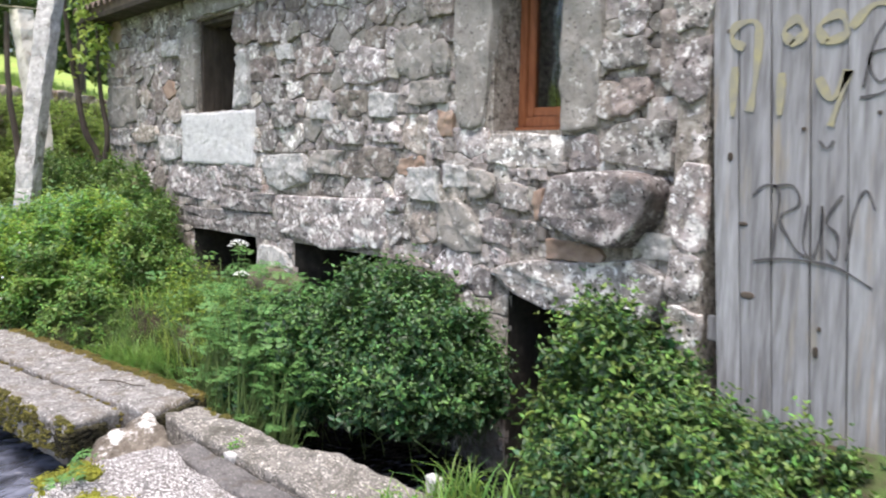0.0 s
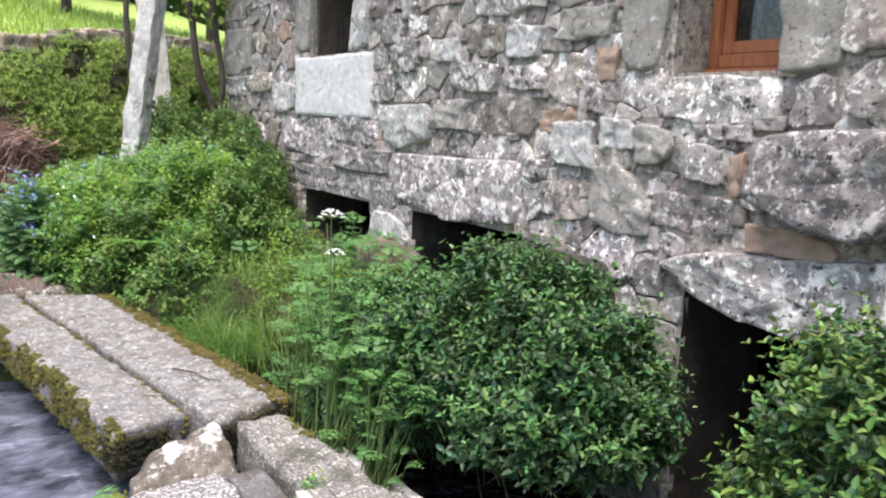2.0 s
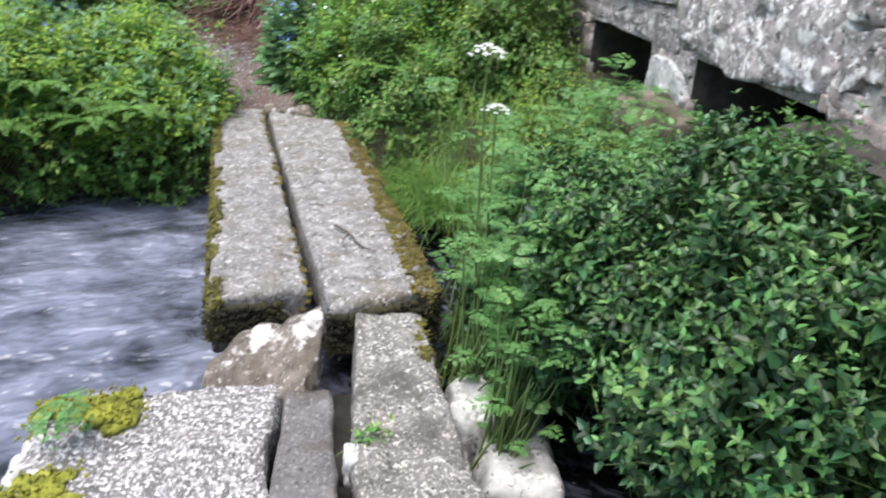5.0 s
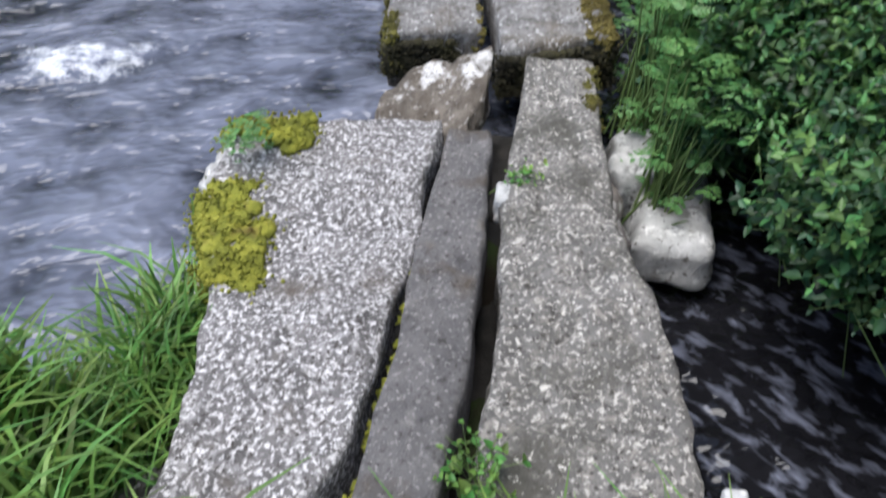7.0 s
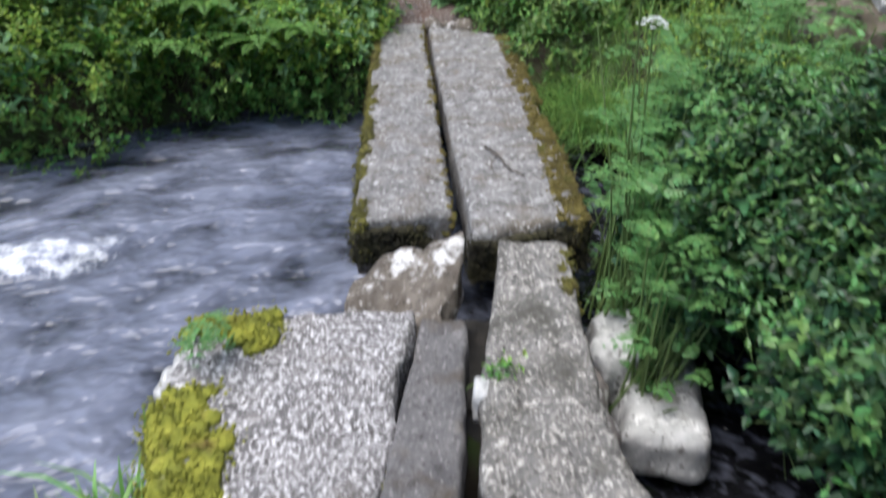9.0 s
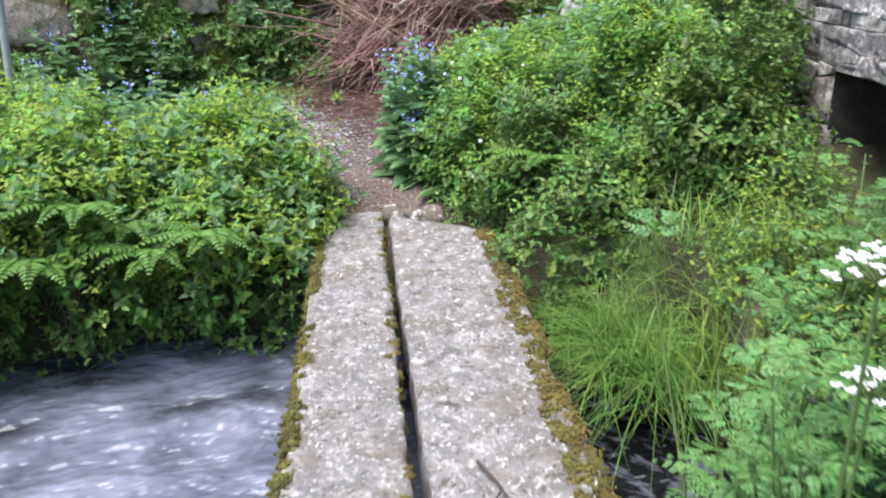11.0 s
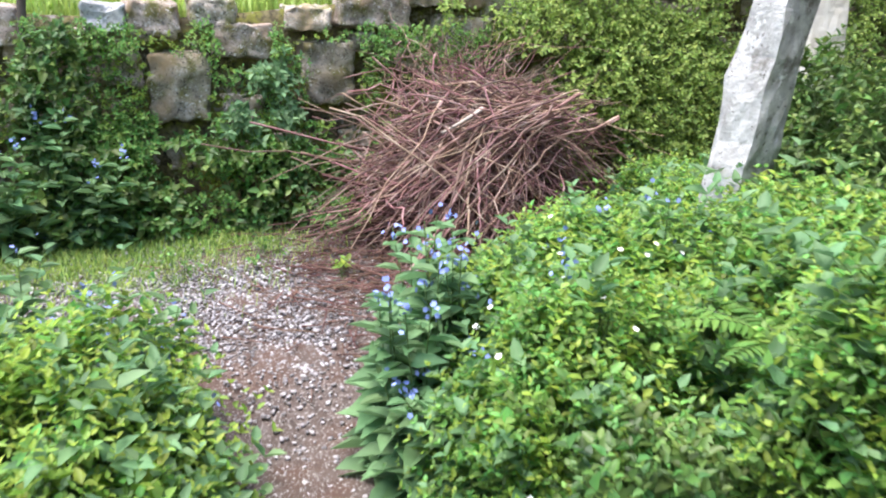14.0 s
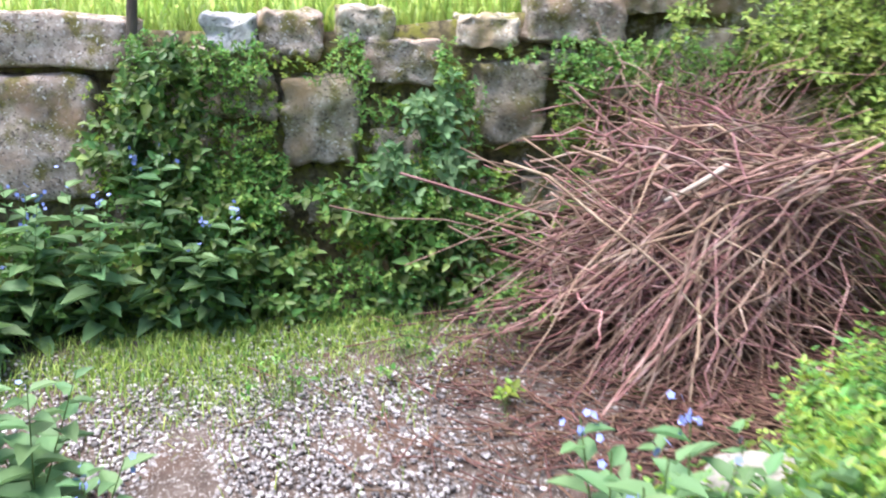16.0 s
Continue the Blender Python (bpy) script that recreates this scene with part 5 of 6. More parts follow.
def terrace_stone(a, b, c, d, depth, seed, mat):
    lx, lz = (b - a) / 2, (d - c) / 2
    v, f = stone_block(lx, 0.16, lz, min(lx, lz) * 0.16, (16, 7, 14), 0.03, seed)
    ang = math.atan2(WALL_U[1], WALL_U[0])
    p = wall_mesh_point((a + b) / 2, 0.27 - depth * 0.55, (c + d) / 2)
    part("stone", mesh_data("stone", v, f, mat, True), wall_terrace, m=pose(*p, 0, 0, math.degrees(ang)))


def build_gate_stones():
    z = 0.25
    while z < 2.85:
        h = pick.uniform(0.16, 0.42)
        x = -2.30 + pick.uniform(-0.03, 0.03)
        add_stone(wall_gate_side, rect_outline(x, -2.115 + pick.uniform(-0.012, 0.008), z, z + h, pick), pick.uniform(0.006, 0.02), int(z * 90) + 700, M_STONE, DOOR_Y, 1, 0.03, 0.012)
        z += h + 0.012


def build_terrace_stones():
    for i, (a, b, c, d, depth) in enumerate(TERRACE_KEYS):
        terrace_stone(a, b, c, d, depth, 30 + i * 1.7, M_PALE if i == 2 else M_TERRACE)
    r = random.Random(8)
    cells = [(s, z) for s in np.arange(-5.5, 8.5, 0.42) for z in np.arange(0.45, 2.6, 0.27)]
    for i, (s, z) in enumerate(cells):
        s2, z2 = s + r.uniform(-0.12, 0.12), z + r.uniform(-0.05, 0.05)
        w, h = r.uniform(0.1, 0.23), r.uniform(0.07, 0.14)
        top = float(wall_top(s2))
        if z2 + h > top + 0.1 or (-1.2 < s2 < 3.2 and z2 + h > 1.5) or (-1.2 < s2 < 3.2 and z2 < 0.6) or any(a - w * 0.8 < s2 < b + w * 0.8 and c - h * 0.8 < z2 < d + h * 0.8 for a, b, c, d, _ in TERRACE_KEYS):
            continue
        terrace_stone(s2 - w, s2 + w, z2 - h, z2 + h, r.uniform(0.0, 0.1), 70 + i, M_TERRACE)
    for s in np.arange(3.0, 8.0, 0.42):
        w, h = r.uniform(0.14, 0.3), r.uniform(0.06, 0.12)
        z = float(wall_top(s)) + h * 0.5
        terrace_stone(s - w, s + w, z - h, z + h, 0.2, 170 + s * 7, M_TERRACE)


# ---- plants by the water ----
# pale leaves go only on upper sides, painting in light from above
bush = shrub("mint_bush", "dense dark green leafy bush growing in the stream", "bush",
             [(-4.25, 3.18, 0.12, 0.80, 0.46, 0.64), (-4.8, 2.98, 0.02, 0.58, 0.48, 0.62), (-3.72, 3.38, 0.08, 0.28, 0.28, 0.48)], 7600, 0.056, M_LEAF_DARK, 3, 0.16, 0.62, 0.7, 0.35, -0.2, mixed=[(0.34, 0.046, 0.22, M_LEAF_MINT, "lighter leaves on the upper side, lit tone in their colour")])
shrub("bramble_clump", "fresh green bramble shoots below the boarded gate", "bush",
      [(-2.35, 3.12, 0.2, 0.42, 0.34, 0.66), (-1.9, 2.85, 0.1, 0.45, 0.4, 0.42), (-1.45, 2.75, 0.05, 0.55, 0.4, 0.28), (-0.9, 2.8, 0.05, 0.5, 0.4, 0.28), (-1.8, 3.2, 0.28, 0.6, 0.16, 0.18)],
      3000, 0.052, M_LEAF_DARK, 3, 0.17, 0.66, 0.7, 0.3, -0.4, mixed=[(0.5, 0.055, 0.2, M_LEAF_MID, "mid green leaves"), (0.10, 0.05, 0.2, M_LEAF_FRESH, "fresh lighter leaves")])
shrub("bank_shrub", "bright green tangle of small-leaved weeds on the stream bank", "bush",
      [(-8.35, 0.38, 0.1, 0.55, 0.5, 0.52), (-7.9, 0.1, -0.12, 0.42, 0.6, 0.6), (-8.1, 0.82, -0.05, 0.42, 0.22, 0.32), (-7.68, 0.52, -0.1, 0.30, 0.34, 0.42), (-7.75, -0.45, -0.02, 0.75, 0.7, 0.66), (-7.1, -1.0, -0.02, 0.8, 0.65, 0.74), (-6.85, -2.0, 0.0, 0.8, 0.8, 0.8), (-8.3, -1.1, 0.1, 0.9, 0.7, 0.55), (-6.8, -3.3, 0.0, 0.8, 1.0, 0.85)],
      11500, 0.052, M_LEAF_FRESH, 3, 0.15, 0.68, 0.8, 0.2, -0.85,
      mixed=[(0.75, 0.05, 0.20, M_LEAF_YELLOW, "yellow-green young leaves"), (0.12, 0.10, 0.25, M_LEAF_BROAD, "broad pale green leaves")])
shrub("bank_shrub", "bright green tangle of leafy weeds beside the path", "bush",
      [(-8.7, 1.9, 0.22, 0.55, 0.42, 0.55), (-9.35, 1.85, 0.35, 0.55, 0.45, 0.5), (-9.3, 2.6, 0.45, 0.8, 0.6, 0.58), (-8.3, 2.75, 0.4, 0.6, 0.4, 0.75), (-10.1, 1.95, 0.4, 0.5, 0.4, 0.35), (-11.0, 2.6, 0.4, 0.7, 0.4, 0.4), (-11.9, 2.5, 0.35, 0.6, 0.5, 0.4)],
      8500, 0.042, M_LEAF_FRESH, 3, 0.14, 0.74, 0.7, 0.2, -0.7,
      mixed=[(0.5, 0.046, 0.16, M_LEAF_FRESH, "fresh green young leaves"), (0.5, 0.044, 0.15, M_LEAF_YELLOW, "yellow-green young leaves"), (0.06, 0.10, 0.22, M_LEAF_BROAD, "broad pale green leaves")])
shrub("bank_shrub", "deep green leafy weeds on the shaded bank beside the bridge", "bush",
      [(-8.3, 2.25, 0.05, 0.5, 0.42, 0.62), (-7.95, 2.95, 0.2, 0.6, 0.5, 0.8), (-7.75, 2.35, -0.1, 0.4, 0.4, 0.5)], 3600, 0.052, M_LEAF_MID, 3, 0.16, 0.66, 0.7, 0.2, -0.7,
      mixed=[(0.22, 0.045, 0.18, M_LEAF_FRESH, "fresh green young leaves")])
shrub("bank_weeds", "straggling yellow-green weeds on the rock below the mill arches", "weed",
      [(-6.9, 3.05, 0.12, 0.42, 0.26, 0.26), (-6.35, 3.2, 0.05, 0.40, 0.30, 0.32), (-7.4, 3.25, 0.15, 0.34, 0.24, 0.34), (-5.9, 3.35, 0.05, 0.34, 0.22, 0.34)], 900, 0.036, M_LEAF_MID, 4, 0.20, 0.5, 1.0, 0.2, -0.2,
      mixed=[(0.6, 0.034, 0.24, M_LEAF_YELLOW, "yellow-green young leaves"), (0.4, 0.04, 0.2, M_LEAF_MINT, "lighter leaves on the upper side, lit tone in their colour")])
shrub("creeper_bush", "dark green creeper growing at the mill corner", "bush",
      [(-9.7, 3.2, 0.55, 0.9, 0.45, 0.85), (-10.6, 3.0, 0.6, 0.6, 0.45, 0.95), (-8.8, 3.35, 0.5, 0.5, 0.35, 0.75)], 4600, 0.055, M_LEAF_MID, 3, 0.16, 0.62, 0.6, 0.3, -0.5)


def wall_creeper(name, label, spans, count, leaf_len, mat, shoot=0.13):
    """Leaves over part of the terrace wall: spans of (s0, s1, z0, z1, thickness)."""
    qs, ns = [], []
    for s0, s1, z0, z1, th in spans:
        k = int(count * (s1 - s0) * (z1 - z0))
        s, z, t = rng.uniform(s0, s1, k), rng.uniform(z0, z1, k), rng.uniform(0, th, k)
        keep = np.array([noise.noise(Vector((a * 2.3, b * 2.3, len(name) * 0.9))) for a, b in zip(s, z)]) > -0.22
        for a, b, c, d, _ in [TERRACE_KEYS[k] for k in (0, 1, 5, 8, 9)]:
            keep &= ~((s > a + 0.02) & (s < b - 0.02) & (z > c - 0.08) & (z < d))
        xy = WALL_A + WALL_U * s[:, None] + WALL_N * (t + 0.02 + 0.15 * (1 - (z - z0) / (z1 - z0)))[:, None]
        qs.append(np.column_stack([xy, z])[keep])
        ns.append(np.tile([WALL_N[0], WALL_N[1], 0.5], (int(keep.sum()), 1)))
    q, d = np.concatenate(qs), np.concatenate(ns) + rng.normal(0, 0.4, (sum(map(len, ns)), 3))
    leaf, stem = shoots(q, d, rng.uniform(0.5, 1.3, len(q)) * shoot, 3, np.full(len(q), leaf_len), 0.6)
    ob = thing(name, None, label, "climbing plant", loc=tuple(q.mean(0) - np.array([0, 0, 0.5])))
    part("leaves", mesh_data("leaves", *leaf, mat), ob, kind="stuff")
    part("stem_tangle", mesh_data("stem_tangle", *stem, M_STEM), ob, kind="stuff")


wall_creeper("wall_creeper", "green creeper and weeds along the terrace wall foot",
             [(-3.5, 2.3, 0.2, 0.85, 0.34), (0.22, 0.75, 0.75, 1.5, 0.16), (-3.5, -0.8, 0.7, 1.6, 0.25)], 500, 0.08, M_LEAF_MID)
wall_creeper("wall_weeds", "yellow-green small-leaved weeds along the terrace wall foot", [(-3.5, 2.4, 0.2, 0.8, 0.3), (0.3, 2.2, 0.7, 1.0, 0.12)], 700, 0.045, M_LEAF_FRESH)
wall_creeper("ivy_patch", "small-leaved moss and ivy on the terrace wall",
             [(0.3, 1.1, 0.60, 1.5, 0.06), (0.6, 1.15, 0.65, 1.0, 0.1), (1.5, 2.1, 0.9, 1.5, 0.05), (-0.6, 0.4, 1.3, 1.45, 0.1), (2.5, 3.6, 0.7, 1.6, 0.1), (-3.0, 3.4, 1.36, 1.56, 0.06)], 1000, 0.03, M_LEAF_FRESH, 0.07)
wall_creeper("moss_and_ivy_tufts", "yellow-green tufts of moss and ivy in the wall joints", [(0.2, 3.2, 0.55, 1.5, 0.05), (-3.2, 0.2, 1.3, 1.5, 0.05)], 420, 0.028, M_LEAF_YELLOW, 0.06)
wall_creeper("broad_creeper", "broad-leaved green creeper beside the twig heap", [(1.6, 2.0, 0.8, 1.42, 0.12)], 300, 0.085, M_LEAF_BROAD)
wall_creeper("hedge_growth", "thick yellow-green growth hanging over the wall", [(3.0, 8.5, 0.6, 1.75, 0.35), (3.0, 4.6, 1.5, 2.15, 0.3), (4.6, 8.5, 1.6, 2.35, 0.2), (3.4, 6.5, 0.5, 1.5, 0.6)], 800, 0.045, M_GRASS_FIELD, 0.16)


def grass_patch(name, label, pts, height, width, lean, mat=None, kind="stuff", category="grass"):
    n = len(pts)
    h = rng.uniform(0.55, 1.25, n) * height
    v, f = blade_mesh(pts, rng.uniform(0, 2 * math.pi, n), h, rng.uniform(0.6, 1.2, n) * width, rng.uniform(0.15, 1.0, n) * lean)
    return thing(name, mesh_data(name, v, f, mat or M_GRASS), label, category, kind=kind)


def scatter(cx, cy, rx, ry, n, dry=True):
    q = rng.normal(0, 0.5, (n, 2)) * np.array([rx, ry]) + np.array([cx, cy])
    if dry:
        q = q[channel_distance(q[:, 0], q[:, 1]) > -0.04]
    return np.column_stack([q, ground_z(q[:, 0], q[:, 1]) - 0.02])


def clear_of(p, rects):
    ok = np.ones(len(p), bool)
    for a, b, c, d in rects:
        ok &= ~((p[:, 0] > a) & (p[:, 0] < b) & (p[:, 1] > c) & (p[:, 1] < d))
    return p[ok]


SLABS = [(-5.0, -2.74, 1.22, 2.45)]
grass_patch("grass_tuft", "long bright grass on the near bank beside the slabs", clear_of(scatter(-3.0, 0.85, 0.75, 0.55, 2600), SLABS), 0.25, 0.016, 1.1)
EDGE = clear_of(scatter(-3.25, 1.12, 0.34, 0.14, 700, False), [(-5.0, -2.6, 1.30, 2.45)])
EDGE[:, 2] = np.maximum(EDGE[:, 2], -0.22)
grass_patch("grass_tuft", "long bright grass leaning over the slab edge", EDGE, 0.24, 0.013, 1.2, M_GRASS)
grass_patch("grass_tuft", "grass and clover at the foot of the slabs", clear_of(scatter(-2.45, 1.6, 0.45, 1.0, 20000), SLABS), 0.05, 0.004, 1.3)
grass_patch("grass_tuft", "grass blades at the corner of the slab", clear_of(scatter(-2.7, 2.45, 0.3, 0.35, 320), [(-5.0, -3.05, 1.2, 2.5)]), 0.26, 0.009, 0.9)
grass_patch("near_bank_grass", "uneven grass on the near bank", np.concatenate([scatter(-1.2, 0.8, 1.7, 3.0, 9000), scatter(0.2, -0.5, 3.0, 5.0, 12000)]), 0.10, 0.006, 0.8)
LEDGE = scatter(-6.7, 3.1, 0.8, 0.36, 900, False)
LEDGE[:, 2] = np.maximum(LEDGE[:, 2], -0.12)
grass_patch("grass_tuft", "straw-coloured and green grass on the rock ledge", LEDGE, 0.30, 0.006, 1.2, M_GRASS_FIELD)
TUSSOCK = scatter(-7.0, 2.55, 0.36, 0.28, 1500, False)
TUSSOCK[:, 2] = np.maximum(TUSSOCK[:, 2], -0.3)
grass_patch("grass_tussock", "arching tussock of thin grass at the water", TUSSOCK, 0.40, 0.005, 2.4)
grass_patch("grass_verge", "short bright grass at the foot of the terrace wall",
            np.concatenate([scatter(-10.3, -0.95, 0.55, 0.9, 4500), scatter(-10.85, -0.25, 0.35, 0.6, 1500)]), 0.085, 0.006, 0.8, M_GRASS_FIELD)
grass_patch("grass_verge", "darker grass mixed into the verge below the wall",
            np.concatenate([scatter(-10.35, -1.0, 0.6, 0.9, 5000), scatter(-10.8, -0.3, 0.4, 0.6, 1500)]), 0.07, 0.006, 0.8)
field = rng.uniform(0, 1, (26000, 2))
fs, fb = -4 + 14 * field[:, 0], 0.35 + 13 * field[:, 1] ** 1.6
fxy = WALL_A + WALL_U * fs[:, None] - WALL_N * fb[:, None]
grass_patch("meadow_grass", "sunlit yellow-green meadow above the wall", np.column_stack([fxy, ground_z(fxy[:, 0], fxy[:, 1]) - 0.02]), 0.22, 0.022, 0.6, M_GRASS_FIELD)


for x, y, z, r, n_, size, mat_, lab in [(-2.98, 1.985, 0.0, 0.07, 26, 0.03, M_LEAF_FRESH, "small fresh weed rooted in the slab joint"), (-2.66, 2.12, 0.02, 0.15, 46, 0.032, M_LEAF_FRESH, "clover and broad leaves at the slab foot"),
                                     (-2.9, 0.75, 0.05, 0.3, 120, 0.06, M_LEAF_FRESH, "rounded weeds in the bank grass"), (-10.85, 0.45, 0.46, 0.20, 30, 0.045, M_LEAF_FRESH, "yellow-green seedling before the twig heap"),
                                     (-10.45, 0.62, 0.30, 0.06, 7, 0.05, M_LEAF_YELLOW, "small seedling on the gravel"), (-10.2, -0.25, 0.27, 0.14, 14, 0.035, M_LEAF_FRESH, "small seedling on the gravel"), (-10.6, 0.1, 0.28, 0.14, 14, 0.035, M_LEAF_FRESH, "small seedling on the gravel"),
                                     (-4.05, 2.0, 0.0, 0.05, 14, 0.025, M_LEAF_FRESH, "small fresh weed rooted in the slab joint")]:
    shrub("weed", lab, "weed", [(x, y, z, r, r * 0.7, r * 0.7)], n_, size, mat_, 2, 0.08, 0.7, 0.8, 0.1, 0.0, "small weeds")
grass_patch("meadow_edge_grass", "fresh grass along the top of the terrace wall", np.column_stack([WALL_A + WALL_U * (es := rng.uniform(-3, 8, 3500))[:, None] - WALL_N * rng.uniform(0.22, 0.6, 3500)[:, None], wall_top(es) - 0.05]), 0.14, 0.007, 0.7, M_GRASS_FIELD)


def fern(name, label, base, fronds, length, rise, spread=(0, 2 * math.pi)):
    ob = thing(name, None, label, "fern", "ferns", loc=base)
    for k in range(fronds):
        h = spread[0] + (spread[1] - spread[0]) * (k + rng.uniform(-0.3, 0.3)) / fronds
        leaf, stem = frond_mesh(base, h, length * rng.uniform(0.75, 1.15), rise * rng.uniform(0.7, 1.2), 20, 0.2)
        fr = part("frond", mesh_data("frond", *leaf, M_FERN), ob)
        part("midrib", mesh_data("midrib", *stem, M_STEM), fr)


for x, y, z, n, ln, sp in [(-7.38, 0.55, 0.12, 7, 0.40, (-1.5, 1.2)), (-7.3, 0.3, 0.05, 7, 0.42, (-1.5, 1.2)), (-7.5, 0.12, 0.12, 7, 0.42, (-1.6, 1.0)), (-7.15, -0.2, 0.05, 8, 0.45, (-1.6, 1.2)), (-7.65, 0.45, 0.2, 6, 0.36, (-1.3, 0.9)), (-7.35, -0.05, 0.25, 7, 0.42, (-1.5, 1.2)), (-6.7, -0.75, 0.1, 7, 0.42, (-1.4, 1.4)), (-8.45, 2.45, 0.8, 6, 0.36, (-2.5, 1.0)),
                          (-9.1, 2.6, 0.95, 5, 0.32, (-2.5, 0.8)), (-8.0, 2.2, 0.35, 5, 0.4, (-2.0, 1.0))]:
    fern("fern", "arching light green fern on the bank", (x, y, z), n, ln, 0.8, sp)


def lacy_plant(base, height, fronds, spread, label, flowers=0):
    """A water-parsley: stems with finely divided leaves and, on some, flat white flower heads."""
    ob = thing("umbel_plant", None, label, "wild plant", "lacy water plants", loc=base)
    b = np.array(base)
    stems, fol = [], []
    for k in range(int(fronds * 2.6)):
        h = rng.uniform(0, 2 * math.pi)
        t = rng.uniform(0.08, 1.05)
        p = b + np.array([rng.normal(0, spread), rng.normal(0.1, spread * 0.7), height * t * rng.uniform(0.7, 1)])
        stems.append(np.linspace(b + np.array([rng.normal(0, spread * 0.5), rng.normal(0, spread * 0.5), -0.1]), p, 4))
        leaf, stem = frond_mesh(p, h, rng.uniform(0.09, 0.19), rng.uniform(0.6, 2.8), 8, 0.42, True)
        fol.append(leaf)
    part("leaves", mesh_data("leaves", *merge(fol), M_LEAF_LACE), ob, kind="stuff")
    part("stem_tangle", mesh_data("stem_tangle", *tubes(np.array(stems), np.tile([[0.006, 0.003]], (len(stems), 1)), 4), M_STEM), ob, kind="stuff")
    return ob


def umbel(base, top, radius, label):
    """A stalk with rays that carry a flat head of white florets."""
    ob = thing("umbel_flower", None, label, "flower", "white umbels", loc=base)
    b, t = np.array(base, float), np.array(top, float)
    hub = t - np.array([0, 0, radius * 0.7])
    mid = (b + hub) / 2 + np.array([0.03, -0.02, 0])
    part("stalk", mesh_data("stalk", *tubes(np.array([[b, (b + mid) / 2, mid, (mid + hub) / 2, hub]]), np.array([[0.006, 0.003]]), 5), M_STEM), ob)
    rays, heads = [], []
    cv, cf = cube_grid(2, 2, 2)
    cv = unit(cv)
    for k in range(18):
        a, r = k * 2.4, radius * math.sqrt((k + 0.5) / 18)
        tip = t + np.array([math.cos(a) * r, math.sin(a) * r, -0.55 * r * r / radius + rng.normal(0, 0.04) * radius])
        rays.append(np.linspace(hub, tip, 3))
        for _ in range(12):
            o = np.array([rng.normal(0, 0.3), rng.normal(0, 0.3), rng.normal(0, 0.12)]) * radius * 0.24
            heads.append((cv * np.array([0.05, 0.05, 0.035]) * radius + tip + o, cf))
    part("ray", mesh_data("ray", *tubes(np.array(rays), np.tile([[0.0018, 0.0012]], (len(rays), 1)), 3), M_STEM), ob, kind="stuff")
    part("flower_head", mesh_data("flower_head", *merge(heads), M_WHITE), ob, "flat white flower head")


for x, y, z, h, n, s in [(-5.05, 2.5, -0.3, 0.95, 40, 0.16), (-5.5, 2.55, -0.35, 0.9, 40, 0.18), (-4.7, 2.42, -0.3, 0.8, 34, 0.12), (-4.4, 2.45, -0.3, 0.62, 22, 0.10),
                        (-5.3, 2.9, -0.3, 1.05, 36, 0.2), (-6.3, 3.0, -0.3, 0.9, 30, 0.2), (-6.1, 3.3, -0.2, 0.85, 30, 0.2), (-6.7, 3.3, 0.1, 0.6, 26, 0.2)]:
    lacy_plant((x, y, z), h, n, s, "lacy light green water plant beside the footbridge")
lacy_plant((-4.02, 1.02, -0.12), 0.30, 2, 0.03, "thin green sprig at the slab corner over the water")
umbel((-4.85, 2.45, -0.3), (-4.66, 2.36, 1.07), 0.062, "white flat-topped flower on a tall stalk")
umbel((-4.95, 2.5, -0.3), (-4.75, 2.42, 0.86), 0.05, "smaller white flower cluster below the tall one")


def alkanet(base, height, label, stems=4):
    """Blue-flowered plant with broad leaves up its stems."""
    ob = thing("alkanet_plant", None, label, "wildflower", "blue wildflowers", loc=base)
    b = np.array(base)
    paths, fol, petals = [], [], []
    for k in range(stems):
        top = b + np.array([rng.normal(0, 0.11), rng.normal(0, 0.11), height * rng.uniform(0.7, 1.05)])
        root = b + np.array([rng.normal(0, 0.05), rng.normal(0, 0.05), -0.1])
        path = np.linspace(root, top, 5)
        paths.append(path)
        n = 20
        t = np.linspace(0.12, 0.95, n)
        p = root + (top - root) * t[:, None]
        a = np.arange(n) * 2.4 + rng.uniform(0, 6)
        ax = np.column_stack([np.cos(a), np.sin(a), 0.55 - 0.5 * (1 - t)])
        ll = 0.20 * (1.1 - 0.72 * t) * rng.uniform(0.8, 1.2, n)
        fol.append(leaves(p, ax, np.tile([0, 0, 1.0], (n, 1)) + rng.normal(0, 0.2, (n, 3)), ll, ll * 0.55, 0.2, 0.3))
        for _ in range(9 if k % 2 == 0 else 2):
            c = top + np.array([rng.normal(0, 0.017), rng.normal(0, 0.017), rng.normal(0.0, 0.024)])
            face = unit(rng.normal(0, 1, 3) + np.array([0.5, 0, 0.5]))
            u = unit(np.cross(face, [0.3, 0.2, 1]))
            w = np.cross(face, u)
            an = np.arange(5) * 2 * math.pi / 5
            petals.append(leaves(np.tile(c, (5, 1)), u * np.cos(an)[:, None] + w * np.sin(an)[:, None], np.tile(face, (5, 1)), np.full(5, 0.011), np.full(5, 0.0105), 0.05, 0.0))
    part("leaves", mesh_data("leaves", *merge(fol), M_LEAF_BROAD), ob, kind="stuff")
    part("stem_tangle", mesh_data("stem_tangle", *tubes(np.array(paths), np.tile([[0.004, 0.002]], (len(paths), 1)), 4), M_STEM), ob, kind="stuff")
    part("petals", mesh_data("petals", *merge(petals), M_BLUE), ob, "small clear blue petals", kind="stuff")


